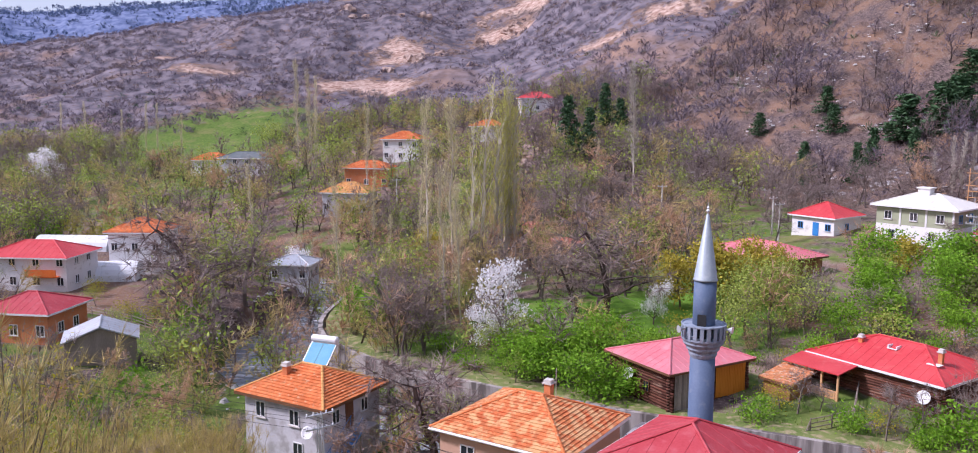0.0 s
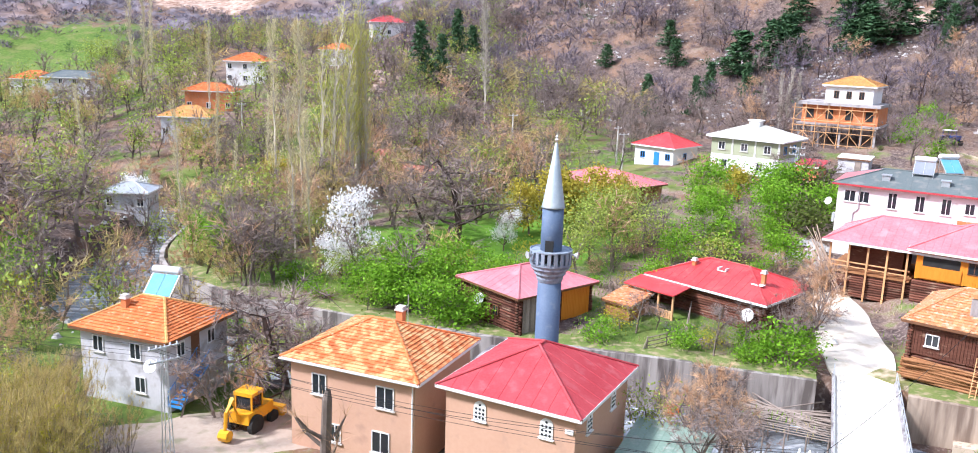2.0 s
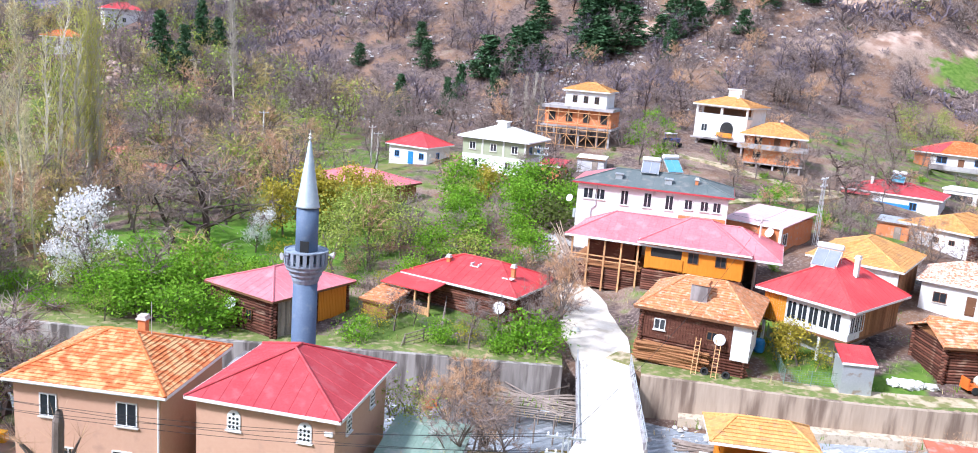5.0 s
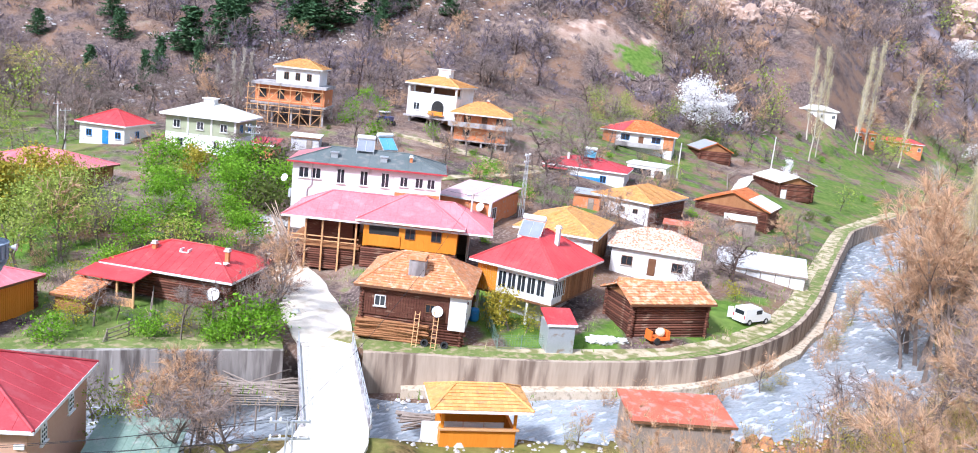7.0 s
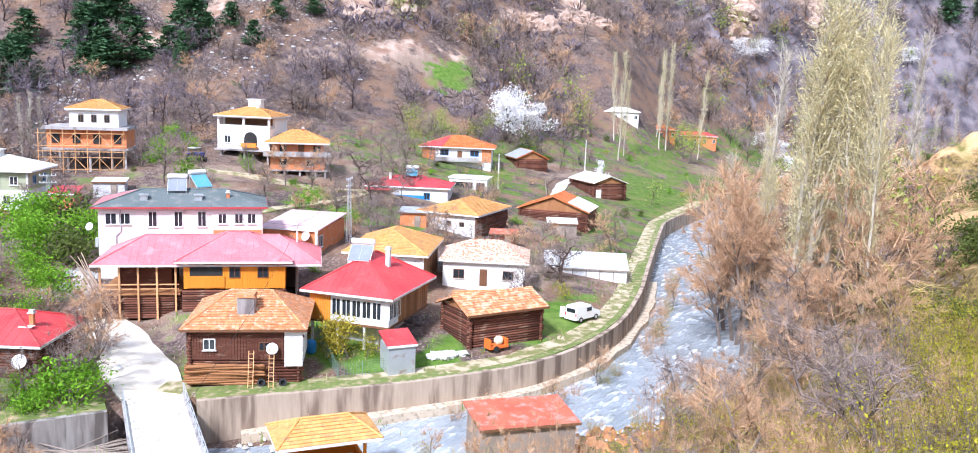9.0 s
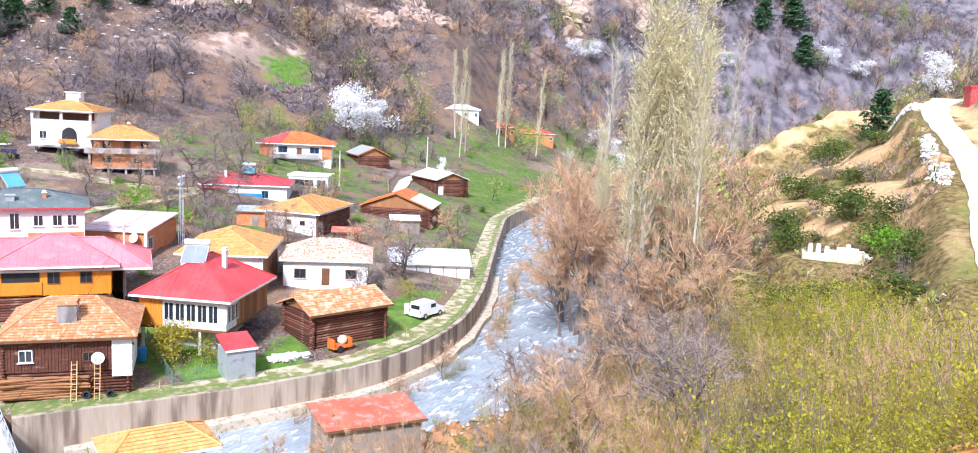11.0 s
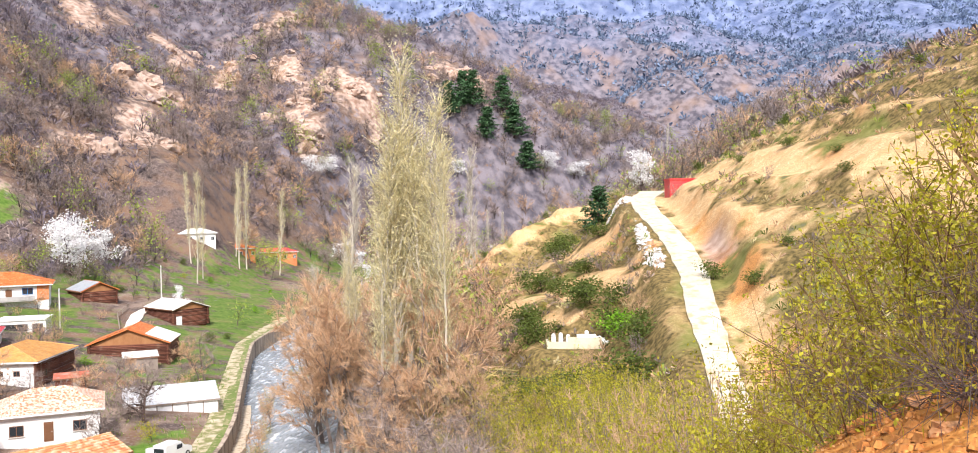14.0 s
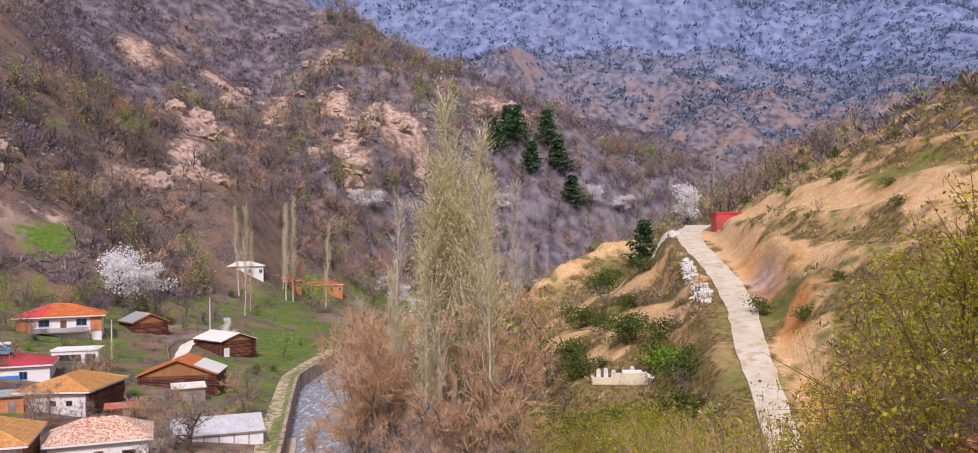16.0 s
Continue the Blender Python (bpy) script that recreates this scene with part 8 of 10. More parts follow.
def clear(x, y, r=1.0):
    if BARNYARD(x, y) and r > 0.55:
        return False
    if any((x - a) ** 2 + (y - b) ** 2 < (c + r) ** 2 for a, b, c in KEEP):
        return False
    for line, w in ((LANE, 3.2), (ROAD, 3.4)):
        if float(along(np.array([x]), np.array([y]), line)[0][0]) < w + r * 0.5:
            return False
    return True


def scatter(n, box, kinds, seed, where=None, hs=(3, 6), r=1.0):
    rs = random.Random(seed)
    made = tries = 0
    while made < n and tries < n * 30:
        tries += 1
        x, y = rs.uniform(box[0], box[1]), rs.uniform(box[2], box[3])
        d, side, half = (float(v[0]) for v in along(np.array([x]), np.array([y]), RIVER))
        s = (d - half) * side
        if abs(s) < 1.6 or (0 < s < 6.2 and x > 38 and y < 75) or (where and not where(x, y, s)) or not clear(x, y, r):
            continue
        k = rs.choice(kinds)
        big = HEIGHT[k] > 5
        grow(k, x, y, rs.uniform(*hs) * (1 if big else 0.55), wide=rs.uniform(0.85, 1.2))
        made += 1


lawn = lambda x, y: ((x - 16) / 17) ** 2 + ((y - 95) / 9) ** 2 < 1
# orchard between river and track
scatter(95, (-22, 40, 84, 160), ["bare", "bare", "young_tree", "budding", "bare", "bare_bush", "yellow_bush"], 1, lambda x, y, s: s > 2 and not lawn(x, y), (5, 10))
scatter(34, (-25, 32, 66, 90), ["green_bush", "bare_bush", "young_tree", "green_bush", "red_bush", "olive_bush"], 2, lambda x, y, s: s > 1 and not (x > 12 and y < 78), (3, 6))
scatter(30, (-60, 40, 150, 250), ["bare", "budding", "young_tree", "bare", "slim_poplar", "yellow_bush"], 3, lambda x, y, s: s > 1, (6, 12))
# left valley floor
scatter(85, (-110, -14, 62, 175), ["bare", "bare", "budding", "young_tree", "bare_bush", "olive_bush", "red_bush"], 4, lambda x, y, s: s < -1.5 and (x * 0.4 + y > 62) and not (-29.5 < math.degrees(math.atan2(x, y)) < -20.4 and 70 < math.hypot(x, y) < 166), (4, 10))
scatter(18, (-260, -60, 170, 340), ["bare", "budding", "young_tree"], 5, lambda x, y, s: abs(s) > 3 and ((x + 112) / 36) ** 2 + ((y - 365) / 66) ** 2 > 1, (8, 15))
# village gardens
scatter(45, (40, 110, 75, 140), ["bare", "bare_bush", "red_bush", "bare", "green_bush"], 6, lambda x, y, s: s > 25, (4, 8), 1.8)
scatter(34, (95, 190, 60, 130), ["bare", "budding", "bare_bush", "young_tree", "bare"], 7, lambda x, y, s: s > 9 and not (185 < x and y < 96), (4, 8), 1.8)
scatter(60, (60, 170, 128, 190), ["bare", "gnarled", "budding", "bare", "bare_bush"], 8, lambda x, y, s: s > 60, (5, 9), 1.5)
scatter(55, (20, 75, 140, 230), ["bare", "gnarled", "bare", "bare_bush"], 9, lambda x, y, s: s > 60, (5, 10))
scatter(20, (26, 50, 60, 82), ["bare_bush", "red_bush", "green_bush", "bare"], 19, lambda x, y, s: s > 1.8, (3, 5.5), 0.6)
# woods up the valley
scatter(20, (205, 430, 60, 190), ["bare", "budding", "young_tree"], 10, lambda x, y, s: s > 6 and not (x < 235 and y < 118), (8, 14))
scatter(16, (200, 420, 10, 70), ["budding", "young_tree", "bare"], 11, lambda x, y, s: s < -4, (7, 12))
# river bank below the camera's hill
scatter(46, (78, 190, 16, 55), ["budding", "red_bush", "budding", "yellow_bush", "olive_bush", "bare"], 12, lambda x, y, s: -17 < s < -1.8 and math.degrees(math.atan2(x, y)) > 71.5, (4, 10), 0.5)
scatter(120, (36, 88, 2, 27), ["budding", "bare", "tan_bush", "tan_bush", "shoot_bush", "leafing_bush"], 13, lambda x, y, s: s < -2 and y > 2 + (x - 40) * 0.05 and (69 < math.degrees(math.atan2(x, y)) < 84 or math.hypot(x, y) < 55), (5, 10), 0.3)
scatter(70, (46, 125, 14, 52), ["tan_bush", "budding", "shoot_bush", "leafing_bush", "tan_bush"], 18, lambda x, y, s: -3.2 < s < -0.5, (2.6, 4.6), 0.2)
scatter(44, (84, 160, 50, 88), ["bare", "bare_bush", "red_bush", "bare", "budding"], 34, lambda x, y, s: s > 6.5, (3, 6), 0.7)
scatter(26, (62, 96, -7, 12), ["dark_bush", "bare_bush", "olive_bush", "red_bush", "dark_bush"], 14, lambda x, y, s: s < -12 and math.hypot(x - 80, y) > 3.5, (2.2, 4), 0.4)
scatter(60, (100, 190, -50, 30), ["dark_bush", "bare_bush", "dark_bush", "olive_bush"], 15, lambda x, y, s: s < -12, (2, 3.6), 0.4)
scatter(34, (-46, -8, 38, 60), ["shoot_bush", "shoot_bush", "bare", "bare_bush", "budding"], 16, lambda x, y, s: s < -4 and math.hypot(x + 6, y - 54) > 7, (4.5, 7.5), 0.4)
scatter(22, (-24, -9, 13, 24), ["leafing_bush", "shoot_bush", "shoot_bush"], 17, lambda x, y, s: math.degrees(math.atan2(x, y)) < -25, (7.5, 10.5), 0.3)
for i in range(60):
    x, y = PR.uniform(38, 66), PR.uniform(-5.0, 9)
    room = 30 - 0.2 * math.hypot(x, y) - gz(x, y)
    if room > 1.5 and clear(x, y, 0.2):
        grow(PR.choice(["leafing_bush", "leafing_bush", "tan_bush", "leafing_bush", "shoot_bush"]), x, y, min(room, PR.uniform(3, 6)), wide=PR.uniform(0.9, 1.3))


# tall hazels below the lookout, in front of the road's lower end
for i in range(26):
    x, y = PR.uniform(21, 36), PR.uniform(-7.5, 0.5)
    room = 30 - 0.205 * math.hypot(x, y) - gz(x, y)
    if room > 1.5:
        grow(PR.choice(["leafing_bush", "leafing_bush", "leafing_bush", "tan_bush"]), x, y, min(room, PR.uniform(4, 7)), wide=PR.uniform(0.7, 1.0))
# dense tan brush on the near bank
for i in range(95):
    a, d = radians(PR.uniform(-31, -17.5)), PR.uniform(46, 62)
    x, y = d * math.sin(a), d * math.cos(a)
    grow(PR.choice(["shoot_bush", "shoot_bush", "shoot_bush", "leafing_bush"]), x, y, max(2.0, min(6, 30 - 0.372 * d - gz(x, y)) * PR.uniform(0.8, 1)), wide=PR.uniform(0.8, 1.1))


for i in range(46):
    a, d = radians(PR.uniform(-31, -19.5)), PR.uniform(66, 88)
    x, y = d * math.sin(a), d * math.cos(a)
    if clear(x, y, 0.8):
        grow(PR.choice(["bare", "budding", "young_tree", "yellow_bush", "bare_bush", "green_bush"]), x, y, PR.uniform(3.5, 5.5), wide=PR.uniform(1.0, 1.3))
for i in range(40):
    a, d = radians(PR.uniform(-31, -19.5)), PR.uniform(92, 126)
    x, y = d * math.sin(a), d * math.cos(a)
    if clear(x, y, 0.8):
        grow(PR.choice(["bare_bush", "olive_bush", "green_bush", "young_tree", "red_bush"]), x, y, PR.uniform(1.6, 3.2), wide=PR.uniform(1.0, 1.4))


# ---- scrub on the hillsides, too many to count ----
def scrub(name, label, n, box, seed, size, materials, keep, per=14):
    rs = np.random.RandomState(seed)
    x, y = rs.uniform(box[0], box[1], n), rs.uniform(box[2], box[3], n)
    d, side, half = along(x, y, RIVER)
    s = (d - half) * side
    z = ground(x, y)
    m = keep(x, y, z, s) & (fbm(x / 25, y / 25, 3) - 0.9 * crag_share(x, y) - 0.9 * (((x - 201) / 17) ** 2 + ((y - 151) / 9) ** 2 < 1) > rs.uniform(-0.55, 0.25, n))
    x, y, z = x[m], y[m], z[m]
    h = rs.uniform(size[0], size[1], len(x))
    pick = rs.randint(0, len(materials), len(x))
    for i, mt in enumerate(materials):
        q = pick == i
        P = np.repeat(np.stack([x[q], y[q], z[q]], 1), per, 0)
        H = np.repeat(h[q], per)[:, None]
        D = rs.normal(size=P.shape) * np.array([0.75, 0.75, 0.35]) + np.array([0, 0, 0.75])
        D /= np.linalg.norm(D, axis=1)[:, None]
        E = np.cross(D, rs.normal(size=D.shape))
        E /= np.linalg.norm(E, axis=1)[:, None]
        B = P + D * H * 0.35 * rs.rand(len(P), 1)
        T = P + D * H * rs.uniform(0.55, 1.0, (len(P), 1))
        W = H * rs.uniform(0.6, 1.2, (len(P), 1)) / per
        tri = np.stack([B, T - E * W, T + E * W], 1)
        tagged(new(name, soup(name, tri, mt)), label, "scrub", kind="stuff")


scrub("hill_scrub", "leafless purple-grey scrub covering the steep hillside", 20000, (0, 330, 130, 350), 1, (0.8, 2.2), ["twig", "purple", "twig"], lambda x, y, z, s: (s > 75) & (z > 13), 30)
scrub("hill_scrub", "dense leafless scrub on the valley sides", 34000, (180, 720, -60, 420), 2, (2.0, 4.5), ["purple", "purple", "twig", "purple"], lambda x, y, z, s: (s > 40) & (z > 16) & ~((sector(x, y) > 62) & (sector(x, y) < 73) & (np.hypot(x, y) < 330)))
scrub("hill_scrub", "leafless scrub on the far hillside", 34000, (-620, 130, 260, 860), 3, (2.0, 3.8), ["twig", "purple", "purple"], lambda x, y, z, s: (z > 17) & ((((x + 114) / 34) ** 2 + ((y - 372) / 66) ** 2 > 1)))
scrub("evergreen_scrub", "scattered dark evergreen shrubs on the slopes", 2000, (-300, 720, 150, 500), 4, (1.2, 3.4), ["dark"], lambda x, y, z, s: (s > 80) & (z > 16), 40)
scrub("slope_scrub", "low brown and green scrub on the near hillside", 26000, (40, 300, -70, 22), 5, (0.3, 1.1), ["twig", "twig_red", "straw", "deep_green", "bark", "twig_red", "green2"], lambda x, y, z, s: (s < -12) & (along(x, y, ROAD)[0] > 2.8) & (np.min([along(x, y, l)[0] / w for l, w in STRIPS], 0) > 0.85))
scrub("ridge_scrub", "brown scrub along the ridge above the road", 12000, (70, 420, -220, -20), 7, (0.9, 2.4), ["purple", "twig", "purple", "bark"], lambda x, y, z, s: (z > 41) & (along(x, y, STRIPS[0][0])[0] > 5))
# trees of the far mountains, tinted with the same painted blue haze
scrub("far_woods", "wooded far mountainside with blue haze painted into its colour", 42000, (800, 1900, -900, 900), 6, (5, 10), ["haze_wood"], lambda x, y, z, s: z > 40, 6)
scrub("far_woods", "wooded far mountainside with blue haze painted into its colour", 9000, (-1500, -100, 1400, 2700), 8, (8, 15), ["haze_wood"], lambda x, y, z, s: z > 100, 6)


# ---- woods on the valley floor, too dense to count ----
def woods(name, label, n, box, seed, hs, mix, keep):
    """Many trees joined in one mesh a material: each a thinned copy of a grown one."""
    rs = np.random.RandomState(seed)
    x, y = rs.uniform(box[0], box[1], n), rs.uniform(box[2], box[3], n)
    d, side, half = along(x, y, RIVER)
    s = (d - half) * side
    m = keep(x, y, s) & (np.abs(s) > 2.5) & (crag_share(x, y) < 0.35) & (((x - 201) / 17) ** 2 + ((y - 151) / 9) ** 2 > 1)
    for a, b, c in KEEP:
        if c > 1:
            m &= np.hypot(x - a, y - b) > c + 1.5
    for line in (ROAD, LANE):
        m &= along(x, y, line)[0] > 4
    x, y = x[m], y[m]
    z = ground(x, y) - 0.2
    out = {}
    for i in range(len(x)):
        kind = mix[rs.randint(len(mix))]
        arrays = LIGHT[kind][rs.randint(3)]
        k = rs.uniform(*hs) / 10
        t = rs.uniform(0, 6.28)
        c_, s_ = math.cos(t) * k, math.sin(t) * k
        R = np.array([[c_, -s_, 0], [s_, c_, 0], [0, 0, k]]).T
        for mt, V in arrays:
            out.setdefault((mt, V.shape[1]), []).append(V @ R + np.array([x[i], y[i], z[i]]))
    for (mt, _), parts in out.items():
        tagged(new(name, soup(name, np.concatenate(parts), mt)), label, "woods", kind="stuff")


LIGHT = {}
for kind, bark, tw, seed in (("bare", "bark", "twig", 1), ("budding", "bark_tan", "twig_red", 2), ("yellow", "bark", "twig_yellow", 3), ("young_tree", "bark", "green2", 4), ("purple", "bark_dark", "purple", 5)):
    for i in range(3):
        rs = np.random.RandomState(200 + seed * 10 + i)
        seg, tip = limbs(rs, 10, 0.9, 1, 0.15, 4, 0.8, r=0.2, wander=0.16, taper=0.62)
        tip = tip + [(q[1], (q[1] - q[0]) / np.linalg.norm(q[1] - q[0])) for q in seg[6::2]]
        if kind == "young_tree":
            T = np.array([q[0] for q in tip])
            crown = flakes(rs, T[rs.randint(0, len(T), 170)] + rs.normal(size=(170, 3)) * 0.9, 0.3)
        else:
            crown = twigs(rs, tip, 5, 2.2, 0.05, 0.6)
        LIGHT.setdefault(kind, []).append(((bark, sticks(seg, 2)), (tw, crown)))
woods("bare_woods", "dense leafless trees and shrubs on the valley floor", 420, (-120, -12, 64, 180), 1, (5, 10), ["bare", "budding", "yellow", "young_tree", "young_tree"],
      lambda x, y, s: (s < -2) & (x * 0.4 + y > 66) & ~((sector(x, y) > -29.5) & (sector(x, y) < -20.4) & (np.hypot(x, y) > 70) & (np.hypot(x, y) < 168)))
woods("orchard_woods", "tangled bare orchard trees and shrubs by the river", 420, (-30, 42, 80, 170), 2, (4.5, 9), ["bare", "budding", "young_tree", "yellow"], lambda x, y, s: (s > 3) & (((x - 16) / 17) ** 2 + ((y - 95) / 9) ** 2 > 1) & (x < 30))
woods("valley_woods", "grey-brown leafless woods filling the side valley", 2500, (-300, 60, 150, 380), 3, (5, 11), ["bare", "young_tree", "yellow", "bare", "young_tree"], lambda x, y, s: ~((sector(x, y) > -22) & (sector(x, y) < -11.5) & (np.hypot(x, y) > 285)) & (((x + 114) / 34) ** 2 + ((y - 372) / 66) ** 2 > 1) & ((sector(x, y) < -21) | (np.hypot(x, y) < 320) | (x > -60)))
woods("upper_woods", "purple-grey leafless woods up the valley", 1700, (205, 620, -70, 200), 4, (8, 14), ["bare", "budding", "bare", "young_tree", "bare"], lambda x, y, s: (s > 5) & ~((x < 235) & (y < 112)) & ~((sector(x, y) > 63) & (sector(x, y) < 73) & (np.hypot(x, y) < 335)) | ((s < -5) & (x > 210)))
woods("bank_woods", "reddish-brown budding thicket along the river bank", 560, (76, 215, 10, 66), 5, (5, 11), ["budding", "yellow", "bare", "young_tree", "budding"], lambda x, y, s: (s < -2.2) & (s > -22) & (sector(x, y) > 72) & (sector(x, y) < 84.5))

woods("hill_woods", "purple-grey leafless trees dotted over the steep hillside", 1150, (0, 330, 140, 330), 6, (6, 11), ["purple", "purple", "purple", "bare"], lambda x, y, s: (s > 76) & (fbm(x / 40, y / 40 + 7, 2) > -0.08) & (ground(x, y) > 13))
woods("meadow_trees", "grey bare trees and bushes about the far barns", 230, (150, 240, 66, 128), 7, (3.5, 7.5), ["bare", "purple", "young_tree", "bare"], lambda x, y, s: (s > 6) & ~BARNYARD(x, y) & (np.hypot(x - 190, y - 80) > 12) & ~((sector(x, y) > 63.5) & (sector(x, y) < 73) & (np.hypot(x, y) > 215)))
scatter(26, (140, 235, 66, 124), ["green_bush", "bare_bush", "dark_bush", "olive_bush"], 31, lambda x, y, s: s > 4, (2, 4), 0.5)
scatter(40, (60, 170, 60, 130), ["green_bush", "bare_bush", "bare_bush", "red_bush", "dark_bush"], 32, lambda x, y, s: s > 8, (1.5, 3.5), 0.5)
scatter(26, (-16, 32, 46, 78), ["bare", "budding", "bare_bush", "young_tree", "bare"], 33, lambda x, y, s: -11 < s < -1.5 and not (26 < x < 40), (4, 6.5), 0.7)


# ---- grass blades on the verges and gardens ----
def blades(name, label, n, box, seed, size, keep, material):
    rs = np.random.RandomState(seed)
    x, y = rs.uniform(box[0], box[1], n), rs.uniform(box[2], box[3], n)
    d, side, half = along(x, y, RIVER)
    m = keep(x, y, (d - half) * side) & (fbm(x / 3, y / 3, 2) > -0.1)
    for a, b, c in KEEP:
        m &= np.hypot(x - a, y - b) > c * 0.8
    x, y = x[m], y[m]
    P = np.stack([x, y, np.maximum(ground(x, y), 4.0) - 0.02], 1)
    h = rs.uniform(size[0], size[1], (len(x), 1))
    D = rs.normal(size=P.shape) * 0.35 + np.array([0, 0, 1])
    E = rs.normal(size=P.shape) * np.array([1, 1, 0.1])
    E /= np.linalg.norm(E, axis=1)[:, None]
    return tagged(new(name, soup(name, np.stack([P - E * h * 0.14, P + E * h * 0.14, P + D * h], 1), material)), label, "grass", kind="stuff")


blades("garden_grass", "fresh green grass tufts in the village gardens", 26000, (-25, 140, 36, 92), 1, (0.15, 0.5), lambda x, y, s: (s > 3) & (s < 22) & (along(x, y, LANE)[0] > 3.2), "grass_blade")
blades("dry_grass", "dry straw tufts in the village gardens", 12000, (-25, 140, 36, 92), 2, (0.15, 0.45), lambda x, y, s: (s > 1) & (s < 26) & (along(x, y, LANE)[0] > 3.2), "straw")
# ---- near hillside: hazels, rocks, litter ----
# the hedge's outline: it drops away towards the valley (bearing, height in degrees)
HEDGE = ([96, 100, 101, 102.5, 103.5, 106.5, 110, 112, 114, 120], [-16, -13, -8, -6, -2.5, 0.3, 4, 8, 10, 13])


def near_hazel(x, y, h, seed, stems=13, lean=(0, 0), spread=0.55, leaf_n=19, label="hazel shrub with thin arching stems, young leaves and catkins"):
    rs = np.random.RandomState(seed)
    ob = thing("hazel_shrub", label, "shrub", pose(x, y, gz(x, y) - 0.1), "near hazel shrubs")
    seg, lv, ck = [], [], []
    for s in range(stems):
        a = rs.uniform(0, 6.28)
        p = np.array([math.cos(a), math.sin(a), 0]) * rs.uniform(0, 0.25)
        d = np.array([math.cos(a) * spread + lean[0], math.sin(a) * spread + lean[1], 1.0])
        d /= np.linalg.norm(d)
        ln = h * rs.uniform(0.7, 1.15) / 9
        for k in range(9):
            d = d + rs.normal(size=3) * 0.07 + np.array([lean[0], lean[1], 0]) * 0.06
            d[2] -= 0.035 * k / 3
            d /= np.linalg.norm(d)
            q = p + d * ln
            wx, wy, wz = x + q[0], y + q[1], gz(x, y) + q[2] - 30
            if k > 1 and wz > math.hypot(wx, wy) * math.tan(radians(float(np.interp(math.degrees(math.atan2(wx, wy)), HEDGE[0], HEDGE[1])) - 2 * rs.rand())):
                break
            thick = 0.018 if leaf_n > 10 else 0.009
            seg.append((p, q, thick * (1 - k / 10), thick * (1 - (k + 1) / 10)))
            if k >= 2:
                for _ in range(3):
                    e = d * 0.5 + rs.normal(size=3) * 0.6
                    e /= np.linalg.norm(e)
                    m = p + (q - p) * rs.rand()
                    t = m + e * rs.uniform(0.25, 0.6)
                    seg.append((m, t, thick / 3, thick / 9))
                    for f in rs.rand(leaf_n):
                        lv.append(m + (t - m) * f + rs.normal(size=3) * 0.03)
                    if rs.rand() < 0.4:
                        ck.append(t)
            p = q
    part("stem", soup("stem", sticks(seg, 3), "bark_dark" if leaf_n < 3 else "hazel_stem"), None, ob, kind="stuff")
    part("foliage", soup("foliage", flakes(rs, np.array(lv), 0.013 + 0.0011 * math.hypot(x, y)), "hazel"), None, ob, kind="stuff")
    C = np.array(ck)
    n = len(C)
    off = rs.normal(size=(n, 3)) * 0.012
    v = np.stack([C, C + off + np.array([0.008, 0, -0.04]), C + off + np.array([0, 0, -0.1]), C + off + np.array([-0.008, 0, -0.04])], 1)
    part("catkin", soup("catkin", v, "yellow_leaf"), None, ob, kind="stuff")
    return ob


